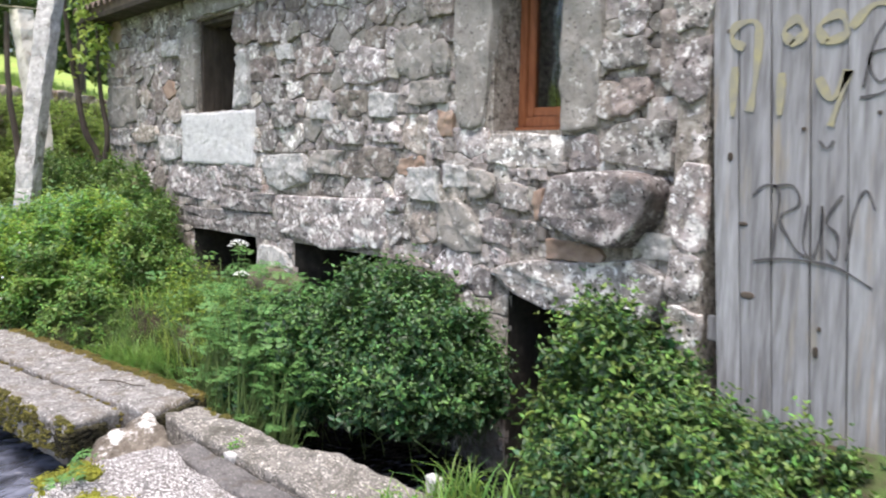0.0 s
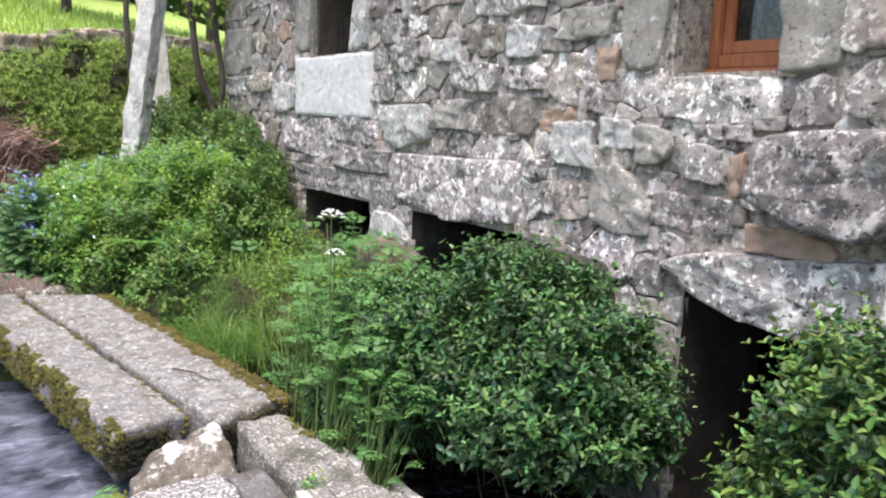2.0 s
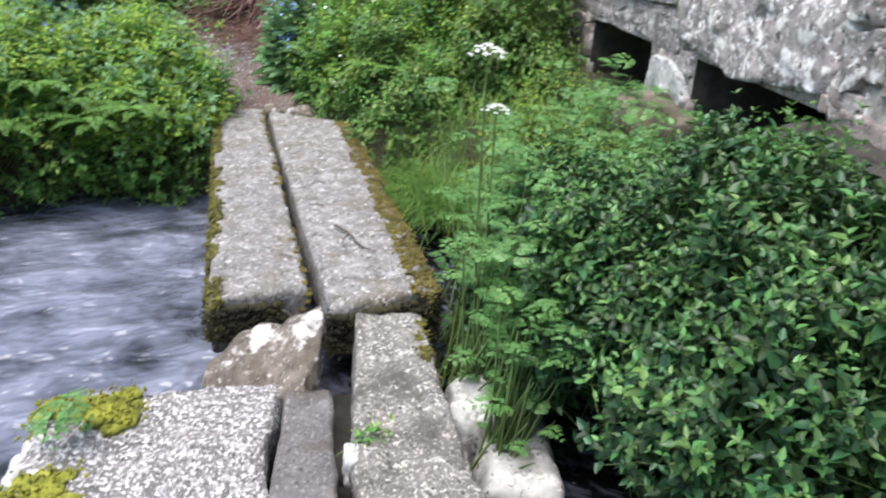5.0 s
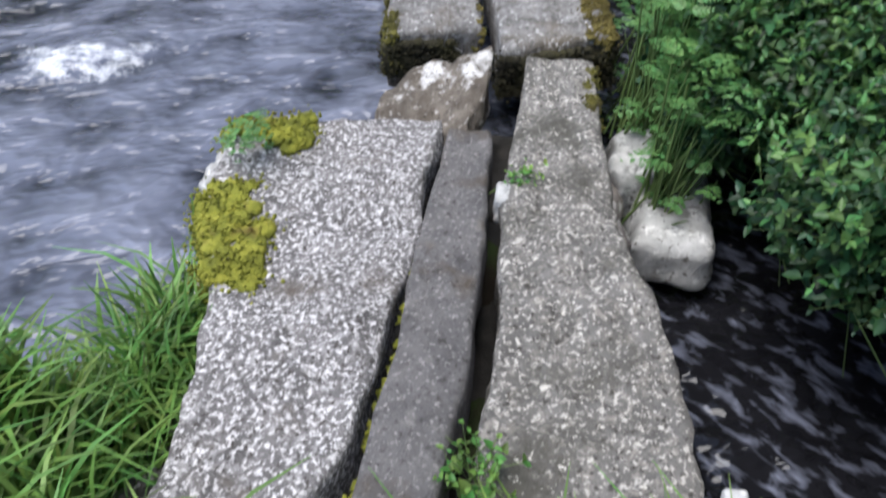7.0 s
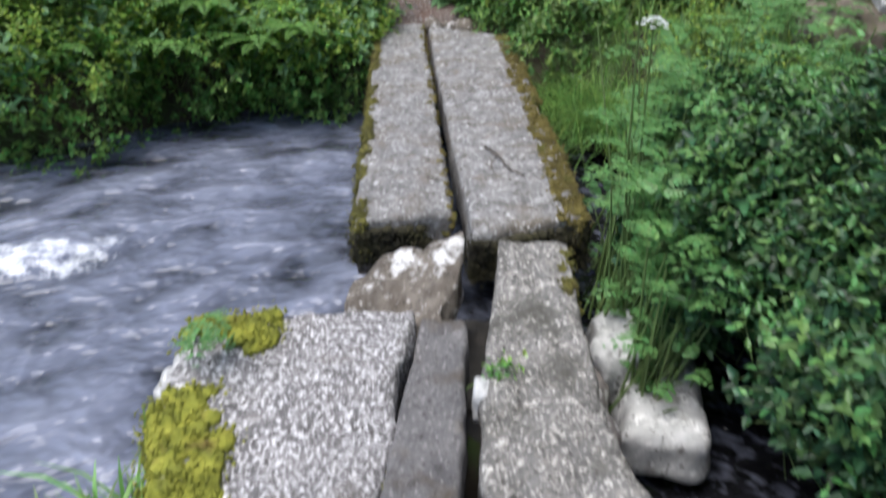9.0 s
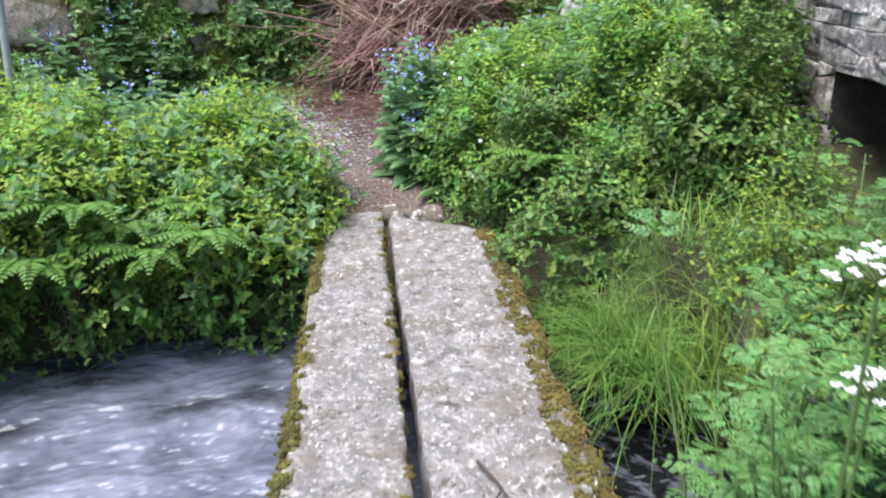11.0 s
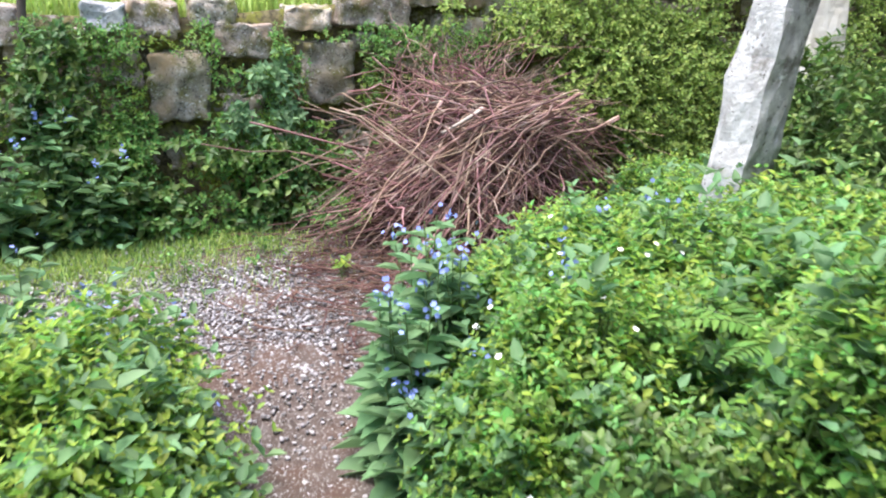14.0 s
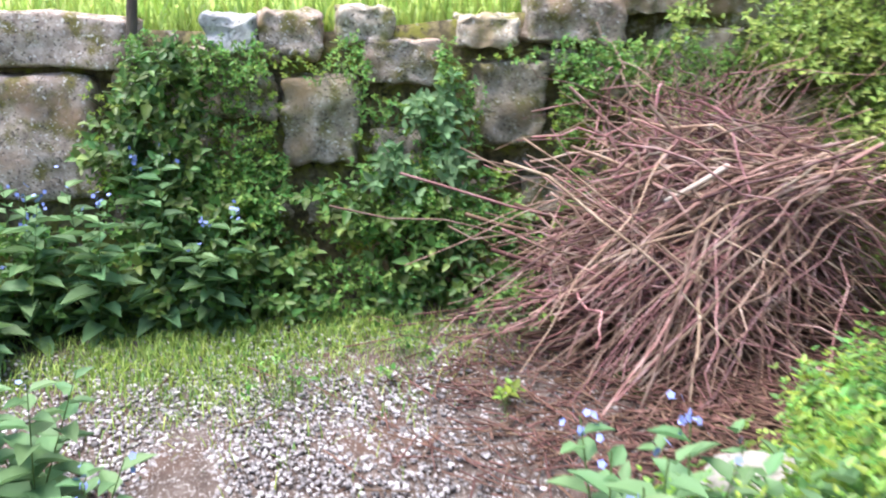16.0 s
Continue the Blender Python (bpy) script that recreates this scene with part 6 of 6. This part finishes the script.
for x, y, h in [(-9.05, 1.40, 0.86), (-8.85, 1.38, 0.72), (-8.75, 1.5, 0.62), (-8.95, 1.32, 0.66), (-8.6, 1.62, 0.6), (-9.35, 1.34, 0.7), (-9.12, 1.35, 0.62), (-8.95, 1.45, 0.75), (-8.6, 0.45, 0.5), (-8.9, 0.0, 0.5), (-8.35, 0.7, 0.42), (-9.2, -0.5, 0.55), (-8.8, -0.7, 0.6),
                (-10.35, -1.35, 0.75), (-10.5, -1.1, 0.9), (-10.15, -1.6, 0.7), (-10.6, -0.95, 0.6), (-9.9, -1.55, 0.5), (-8.75, 1.62, 0.5), (-9.0, 1.55, 0.75), (-8.7, 1.45, 0.4), (-9.6, 1.3, 0.4), (-8.5, 0.2, 0.65), (-8.7, -0.3, 0.65), (-8.2, 0.5, 0.55), (-8.1, -0.1, 0.7), (-9.1, -0.9, 0.6), (-8.45, -0.8, 0.7), (-7.8, -0.7, 0.75), (-8.9, 0.3, 0.5), (-9.55, 2.1, 0.75), (-9.2, 2.2, 0.8), (-9.0, 1.85, 0.7)]:
    alkanet((x, y, ground_point(x, y)), h, "broad-leaved plant with small blue flowers")

wp, wn_ = blob_points([(-8.7, 1.9, 0.25, 0.6, 0.5, 0.6), (-9.4, 2.0, 0.4, 0.6, 0.5, 0.55)], 60, None, 0.0, 0.2)
an = np.arange(5) * 2 * math.pi / 5
blossom = []
for q, d in zip(wp + wn_ * 0.05, wn_):
    u = unit(np.cross(d, [0.3, 0.2, 1]))
    w = np.cross(d, u)
    blossom.append(leaves(np.tile(q, (5, 1)), u * np.cos(an)[:, None] + w * np.sin(an)[:, None] + d * 0.4, np.tile(d, (5, 1)), np.full(5, 0.012), np.full(5, 0.011), 0.05, 0.0))
thing("white_blossoms", mesh_data("white_blossoms", *merge(blossom), M_WHITE), "small white blossoms among the bank weeds", "flower", kind="stuff")

mq = np.column_stack([rng.normal(-2.5, 0.24, 9000), rng.uniform(1.0, 2.5, 9000)])
mq = clear_of(np.column_stack([mq, ground_z(mq[:, 0], mq[:, 1]) + 0.018 + rng.uniform(-0.006, 0.008, len(mq))]), [(-5.0, -2.8, 1.2, 2.45)])
lv, lf = cube_grid(2, 2, 2)
lv = unit(lv)
thing("ground_moss", mesh_data("ground_moss", *merge([(lv * np.array([1.2, 1.0, 0.5]) * s + q, lf) for q, s in zip(mq, rng.uniform(0.003, 0.008, len(mq)))]), M_MOSS_FLOOR, True),
      "olive moss and dead grass on the earth before the slabs", "moss", kind="stuff")

# ---- trees ----


def trunk_mesh(path, r0, r1, sides=14, rough_amp=0.02):
    p = np.array([path])
    v, f = tubes(p, np.array([[r0, r1]]), sides)
    return wobble(v, 5.0, rough_amp, 2.0), f


def curve_path(pts, n):
    pts = [Vector(q) for q in pts]
    out = []
    for k in range(n):
        t = k / (n - 1) * (len(pts) - 1)
        i = min(int(t), len(pts) - 2)
        u = t - i
        a, b, c, d = pts[max(i - 1, 0)], pts[i], pts[i + 1], pts[min(i + 2, len(pts) - 1)]
        out.append(0.5 * ((2 * b) + (c - a) * u + (2 * a - 5 * b + 4 * c - d) * u * u + (3 * b - a - 3 * c + d) * u ** 3))
    return np.array(out)


def crown(centres, count, leaf_len, mat, parent, spread=0.5):
    c = np.array(centres)[rng.integers(0, len(centres), count)]
    p = c + rng.normal(0, spread, (count, 3)) * np.array([1, 1, 0.7])
    ax, up = rng.normal(0, 1, (count, 3)), rng.normal(0, 0.5, (count, 3)) + np.array([0, 0, 1.0])
    ll = leaf_len * rng.uniform(0.6, 1.3, count)
    part("crown", mesh_data("crown", *leaves(p, ax, up, ll, ll * 0.62), mat), parent, kind="stuff")


def hewn_post(axis_pts, half, turn, seed, mat, n=34):
    """A rough-hewn square granite post along a path: four uneven faces with broken arrises."""
    axis = curve_path(axis_pts, n)
    per = 5
    vs = []
    for i, c in enumerate(axis):
        for side in range(4):
            for k in range(per):
                w = -1 + 2 * k / per
                x, y = [(1, w), (-w, 1), (-1, -w), (w, -1)][side]
                sc = half * (1 - 0.05 * (k == 0))
                p = Vector((x * sc, y * sc, 0))
                p.rotate(Matrix.Rotation(turn, 3, "Z"))
                q = Vector((c[0] + p.x, c[1] + p.y, c[2]))
                vs.append(q + noise.noise_vector(q * 4.5 + Vector((seed, 0, 0))) * 0.022 + noise.noise_vector(q * 15 + Vector((seed, 0, 0))) * 0.011)
    m = 4 * per
    fs = [(i * m + k, i * m + (k + 1) % m, (i + 1) * m + (k + 1) % m, (i + 1) * m + k) for i in range(n - 1) for k in range(m)]
    fs += [tuple(range((n - 1) * m, n * m))]
    return mesh_data("post", np.array(vs), fs, mat, False)


M_POST = material("hewn_granite", [(0.27, 0.26, 0.245), (0.43, 0.42, 0.40), (0.60, 0.59, 0.57)], 13, 0.9, 1.0, 45, [((0.14, 0.125, 0.105), 7, 0.56, 0.68), ((0.66, 0.65, 0.62), 20, 0.58, 0.64), ((0.10, 0.09, 0.08), 40, 0.60, 0.66)])
M_POST_PALE = material("cream_granite", [(0.58, 0.53, 0.44), (0.70, 0.66, 0.58), (0.78, 0.75, 0.68)], 9, 0.9, 0.7, 45, [((0.36, 0.31, 0.24), 6, 0.58, 0.70)])
post = thing("granite_post", None, "leaning rough-hewn granite pergola post, pale on one face", "post", loc=(-9.98, 2.45, 0.2))
part("shaft", hewn_post([(-9.98, 2.42, 0.1), (-9.98, 2.52, 1.0), (-9.96, 2.62, 1.8), (-9.93, 2.80, 3.0), (-9.90, 2.92, 3.9)], 0.098, radians(42), 2.0, M_POST), post)
post_far = thing("granite_post", None, "upright cream granite pergola post carrying a beam", "post", loc=(-12.0, 3.25, 0.2))
part("shaft", hewn_post([(-12.0, 3.30, 0.1), (-12.0, 3.24, 1.8), (-12.0, 3.10, 3.1), (-12.0, 3.07, 3.42)], 0.115, radians(12), 7.0, M_POST_PALE), post_far)
part("beam", hewn_post([(-12.0, 3.32, 3.46), (-12.05, 2.6, 3.46), (-12.2, 1.4, 3.44)], 0.05, 0.0, 9.0, M_POST_PALE, 14), post_far, "pale granite beam along the top")
thing("dark_stem", mesh_data("dark_stem", *trunk_mesh(curve_path([(-12.1, 3.02, 0.3), (-12.1, 2.98, 1.6), (-12.1, 2.90, 2.4), (-12.1, 2.92, 3.4)], 16), 0.045, 0.035, 7, 0.012), M_BARK_DARK, True),
                  "thin dark upright beside the granite post", "vine")

sap = thing("sapling", None, "dark twisted sapling with fresh yellow-green leaves", "tree", loc=(-10.75, 3.4, 0.3))
part("trunk", mesh_data("trunk", *trunk_mesh(curve_path([(-10.75, 3.55, 0.3), (-10.8, 3.60, 1.4), (-10.9, 3.46, 1.9), (-10.95, 3.38, 2.6), (-10.95, 3.30, 3.2), (-10.9, 3.2, 4.3)], 24), 0.05, 0.03, 8, 0.02), M_BARK_DARK, True), sap)
part("limb", mesh_data("limb", *trunk_mesh(curve_path([(-10.8, 3.58, 1.2), (-10.7, 3.68, 1.8), (-10.75, 3.60, 2.6), (-10.65, 3.62, 4.2)], 20), 0.04, 0.02, 7, 0.02), M_BARK_DARK, True), sap)
crown([(-10.7, 3.55, 3.25), (-10.7, 3.58, 2.95), (-10.6, 3.55, 3.5), (-10.75, 3.5, 3.9), (-10.8, 3.55, 2.7)], 360, 0.1, M_GRASS_FIELD, sap, 0.14)

sap2 = thing("wall_sapling", None, "thin brown sapling stem beside the terrace wall", "tree", loc=(-10.72, -1.45, 0.3))
part("trunk", mesh_data("trunk", *trunk_mesh(curve_path([(-10.66, -1.40, 0.3), (-10.72, -1.43, 0.9), (-10.75, -1.46, 1.4), (-10.82, -1.47, 2.4), (-10.8, -1.5, 3.6)], 20), 0.032, 0.022, 7, 0.012), M_BARK_DARK, True), sap2)
crown([(-10.8, -1.5, 3.5), (-10.8, -1.6, 4.0)], 500, 0.07, M_TREELEAF, sap2, 0.35)
pole = thing("leaning_pole", mesh_data("leaning_pole", *tubes(np.array([curve_path([(-8.05, -0.75, 0.0), (-8.1, -0.73, 0.9), (-8.16, -0.71, 2.0)], 5)]), np.array([[0.022, 0.02]]), 8), M_IRON, True),
             "thin grey pole standing in the bank weeds", "pole")


def wood_tree(x, y, height, lean, seed, r0=0.16):
    z = ground_point(x, y) - 0.1
    ob = thing("woodland_tree", None, "woodland tree with a bare trunk and dark crown", "tree", "trees beyond the meadow", loc=(x, y, z))
    r = random.Random(seed)
    top = Vector((x + lean, y + r.uniform(-0.5, 0.5), z + height))
    part("trunk", mesh_data("trunk", *trunk_mesh(curve_path([(x, y, z), (x + lean * 0.3 + r.uniform(-0.2, 0.2), y, z + height * 0.5), top], 12), r0, r0 * 0.35, 8, 0.04), M_BARK_DARK, True), ob)
    ends = []
    for k in range(9):
        a, h = k * 2.4, height * (0.35 + 0.065 * k)
        root = Vector((x, y, z)).lerp(top, h / height)
        tip = root + Vector((math.cos(a), math.sin(a), 0.35)) * r.uniform(1.2, 2.2) * (1.1 - 0.06 * k)
        part("limb", mesh_data("limb", *trunk_mesh([root, (root + tip) / 2 + Vector((0, 0, 0.15)), tip], 0.05, 0.015, 5, 0.01), M_BARK_DARK, True), ob)
        ends += [tuple(tip), tuple((root + tip) / 2), tuple(root)]
    crown(ends, 1500, 0.28, M_TREELEAF, ob, 0.6)


tree_r = random.Random(5)
for k in range(30):
    s, b = -3 + k * 1.1 + tree_r.uniform(-0.5, 0.5), 13 + tree_r.uniform(-1.5, 5)
    q = WALL_A + WALL_U * s - WALL_N * b
    wood_tree(q[0], q[1], tree_r.uniform(6.5, 9), tree_r.uniform(-0.8, 0.8), k)
for x, y in [(-16.5, 5.2), (-18.0, 3.0)]:
    wood_tree(x, y, 7.5, 0.3, int(-x * 10), 0.1)
under = []
for k in range(44):
    s, b = -4 + (k % 22) * 1.5, 12.0 + 2.5 * (k // 22) + tree_r.uniform(-0.8, 1.6)
    q = WALL_A + WALL_U * s - WALL_N * b
    under.append((q[0], q[1], ground_point(q[0], q[1]) + 0.5, 1.2, 1.2, tree_r.uniform(1.4, 2.6)))
shrub("wood_undergrowth", "dark undergrowth at the edge of the wood", "bush", under, 15000, 0.2, M_TREELEAF, 3, 0.5, 0.6, 0.6, 0.4)

# ---- brush pile ----
HEAP = WALL_A + WALL_U * 3.1 + WALL_N * 0.75


def bent_sticks(n, start, end, bulge, radius, seed, kink=0.016):
    """Sticks from one box to another, both given as (s, depth, z) centre and spread along the wall, each arched and kinked."""
    g = np.random.default_rng(seed)
    p0 = np.array(start[0]) + g.normal(0, 1, (n, 3)) * np.array(start[1])
    p2 = np.array(end[0]) + g.normal(0, 1, (n, 3)) * np.array(end[1])
    mid = (p0 + p2) / 2 + np.array(bulge) * g.uniform(0.3, 1.4, (n, 1)) + g.normal(0, 0.07, (n, 3))
    t = np.linspace(0, 1, 9)[None, :, None]
    q = p0[:, None] * (1 - t) ** 2 + 2 * mid[:, None] * t * (1 - t) + p2[:, None] * t ** 2
    q = q + g.normal(0, kink, q.shape)
    xy = WALL_A + WALL_U * q[..., :1] + WALL_N * q[..., 1:2]
    floor = ground_z(xy[..., 0], xy[..., 1]) + 0.012
    r = g.choice([0.5, 0.75, 1.0, 1.3, 1.8], n) * radius
    return np.concatenate([xy, np.maximum(q[..., 2], floor)[..., None]], axis=2), np.column_stack([r, r * 0.45])


brush = thing("brush_pile", None, "heap of dry reddish-brown pruned twigs and branches", "brush pile", loc=(HEAP[0], HEAP[1], 0.28))
# inner twigs take the darker litter brown, standing in for shade inside the heap
core = [bent_sticks(520, ((3.0, 0.62, 0.62), (0.36, 0.16, 0.20)), ((3.2, 0.66, 0.58), (0.40, 0.18, 0.22)), (0, 0.02, 0.10), 0.006, 3),
        bent_sticks(260, ((2.60, 0.72, 0.40), (0.26, 0.16, 0.08)), ((3.55, 0.72, 0.42), (0.28, 0.16, 0.10)), (0, 0, 0.12), 0.006, 4)]
part("twig_tangle", mesh_data("twig_tangle", *tubes(np.concatenate([c[0] for c in core]), np.concatenate([c[1] for c in core]), 4), M_LITTER, True), brush, kind="stuff")
skin = [bent_sticks(170, ((3.40, 0.66, 1.06), (0.30, 0.16, 0.12)), ((2.52, 0.84, 0.64), (0.26, 0.18, 0.14)), (0, 0.06, 0.16), 0.0040, 5),
        bent_sticks(190, ((3.00, 0.62, 1.00), (0.32, 0.16, 0.16)), ((3.30, 0.62, 0.98), (0.36, 0.18, 0.20)), (0, 0.03, 0.14), 0.0034, 6, 0.022),
        bent_sticks(140, ((3.00, 0.66, 1.12), (0.24, 0.12, 0.12)), ((3.85, 0.80, 0.55), (0.26, 0.20, 0.22)), (0.05, 0.05, 0.16), 0.0038, 7),
        bent_sticks(90, ((2.70, 0.78, 0.85), (0.42, 0.12, 0.22)), ((3.15, 1.12, 0.42), (0.40, 0.16, 0.16)), (0, 0.10, 0.10), 0.0042, 8),
        bent_sticks(90, ((3.30, 0.78, 0.85), (0.36, 0.12, 0.22)), ((2.65, 1.12, 0.40), (0.40, 0.16, 0.14)), (0, 0.10, 0.10), 0.0042, 10),
        bent_sticks(100, ((3.05, 0.55, 1.05), (0.26, 0.12, 0.12)), ((3.10, 0.50, 1.46), (0.34, 0.14, 0.12)), (0, 0.02, 0.03), 0.0030, 9, 0.022)]
part("twig_tangle", mesh_data("twig_tangle", *tubes(np.concatenate([c[0] for c in skin]), np.concatenate([c[1] for c in skin]), 5), M_STICK, True), brush, kind="stuff")
loose = [bent_sticks(80, ((3.45, 0.72, 1.10), (0.24, 0.14, 0.08)), ((2.42, 0.92, 0.62), (0.20, 0.14, 0.12)), (0, 0.08, 0.20), 0.0052, 15),
         bent_sticks(46, ((3.25, 0.82, 0.98), (0.26, 0.10, 0.12)), ((2.65, 1.34, 0.30), (0.26, 0.12, 0.05)), (0, 0.10, 0.14), 0.0058, 16),
         bent_sticks(34, ((2.85, 0.80, 0.86), (0.28, 0.10, 0.18)), ((3.25, 1.30, 0.32), (0.30, 0.12, 0.06)), (0, 0.10, 0.12), 0.0054, 20),
         bent_sticks(56, ((3.00, 0.70, 1.18), (0.22, 0.12, 0.08)), ((3.90, 0.88, 0.52), (0.20, 0.16, 0.16)), (0.06, 0.08, 0.18), 0.0050, 17),
         bent_sticks(50, ((2.80, 0.66, 1.00), (0.20, 0.12, 0.12)), ((3.45, 0.66, 1.15), (0.32, 0.14, 0.16)), (0, 0.05, 0.16), 0.0046, 18),
         bent_sticks(16, ((2.80, 0.85, 0.72), (0.22, 0.10, 0.12)), ((1.95, 1.02, 0.45), (0.14, 0.12, 0.10)), (0, 0.05, 0.05), 0.0042, 19)]
for paths, radii in loose:
    for p, r in zip(paths, radii):
        part("stick", mesh_data("stick", *tubes(p[None], r[None], 6), M_STICK_OBJ, True), brush)
pale = [(WALL_A + WALL_U * a + WALL_N * b, z) for a, b, z in [(2.74, 1.0, 0.99), (2.86, 0.99, 1.05), (3.02, 0.95, 1.13)]]
part("stick", mesh_data("stick", *tubes(np.array([curve_path([(q[0], q[1], z) for q, z in pale], 7)]), np.array([[0.008, 0.013]]), 7), M_STICK_PALE, True), brush, "pale barkless branch")

twig_path = curve_path([(-5.75, 1.86, 0.03), (-5.6, 1.93, 0.045), (-5.48, 1.98, 0.035), (-5.42, 2.05, 0.03)], 8)
twig = thing("fallen_twig", mesh_data("fallen_twig", *tubes(np.array([twig_path]), np.array([[0.006, 0.003]]), 6), M_BARK_DARK, True), "dark forked twig lying on the bridge slab", "twig")
part("side_twig", mesh_data("side_twig", *tubes(np.array([curve_path([(-5.6, 1.93, 0.045), (-5.5, 1.9, 0.05), (-5.42, 1.92, 0.035)], 6)]), np.array([[0.004, 0.002]]), 5), M_BARK_DARK, True), twig)

# litter and gravel
n = 4200
lq = HEAP + WALL_N * 0.7 + rng.normal(0, 0.5, (n, 2)) * np.array([1.2, 1.2])
lq = lq[((lq - WALL_A) @ WALL_N) > 0.05]
la = rng.uniform(0, math.pi, len(lq))
ll = rng.uniform(0.03, 0.13, len(lq))
lz = ground_z(lq[:, 0], lq[:, 1]) + 0.022 + rng.uniform(0, 0.02, len(lq))
step = np.column_stack([np.cos(la), np.sin(la), rng.normal(0, 0.12, len(lq))]) * ll[:, None]
c0 = np.column_stack([lq, lz])
thing("twig_litter", mesh_data("twig_litter", *tubes(np.stack([c0 - step, c0, c0 + step], axis=1), np.tile([[0.004, 0.0025]], (len(lq), 1)), 4), M_LITTER), "broken brown twigs strewn on the ground", "litter", kind="stuff")

n = 16000
gq = np.concatenate([rng.normal(0, 0.5, (int(n * 0.75), 2)) * np.array([1.25, 1.3]) + np.array(PATCH) + np.array([0.0, -0.25]),
                     np.column_stack([rng.uniform(-9.9, -8.1, n // 18), np.zeros(n // 18)])])
tail = gq[int(n * 0.75):]
tail[:, 1] = 1.30 - 0.40 * (-8.0 - tail[:, 0]) + rng.normal(0, 0.12, len(tail))
gq = gq[(((gq - WALL_A) @ WALL_N) > 0.5) & (gq[:, 0] < -8.25)]
gq = gq[rng.random(len(gq)) > 0.65 * smooth(-9.7, -9.1, gq[:, 0])]  # sparser where the path is trodden to bare earth
pz = ground_z(gq[:, 0], gq[:, 1]) + 0.008
cv, cf = cube_grid(1, 1, 1)
cv = unit(cv)
pv, pf = [], []
sizes = rng.uniform(0.0035, 0.0095, len(gq)) * rng.choice([1, 1, 1, 1.6], len(gq))
cos, sin = np.cos(la[0] + gq[:, 0] * 90), np.sin(la[0] + gq[:, 0] * 90)
loc = cv[None] * sizes[:, None, None] * np.array([1.25, 0.95, 0.7]) + rng.normal(0, 0.0015, (len(gq), 8, 3))
rot = np.stack([loc[..., 0] * cos[:, None] - loc[..., 1] * sin[:, None], loc[..., 0] * sin[:, None] + loc[..., 1] * cos[:, None], loc[..., 2]], axis=2)
pv = (rot + np.column_stack([gq, pz])[:, None]).reshape(-1, 3)
pf = (cf[None] + (np.arange(len(gq)) * 8)[:, None, None]).reshape(-1, 4)
thing("gravel", mesh_data("gravel", pv, pf, M_PEBBLE), "loose pale gravel on a brown earth path", "gravel", kind="stuff")

# ---- pieces of the walls ----
build_facade_stones()
build_gate_stones()
build_terrace_stones()
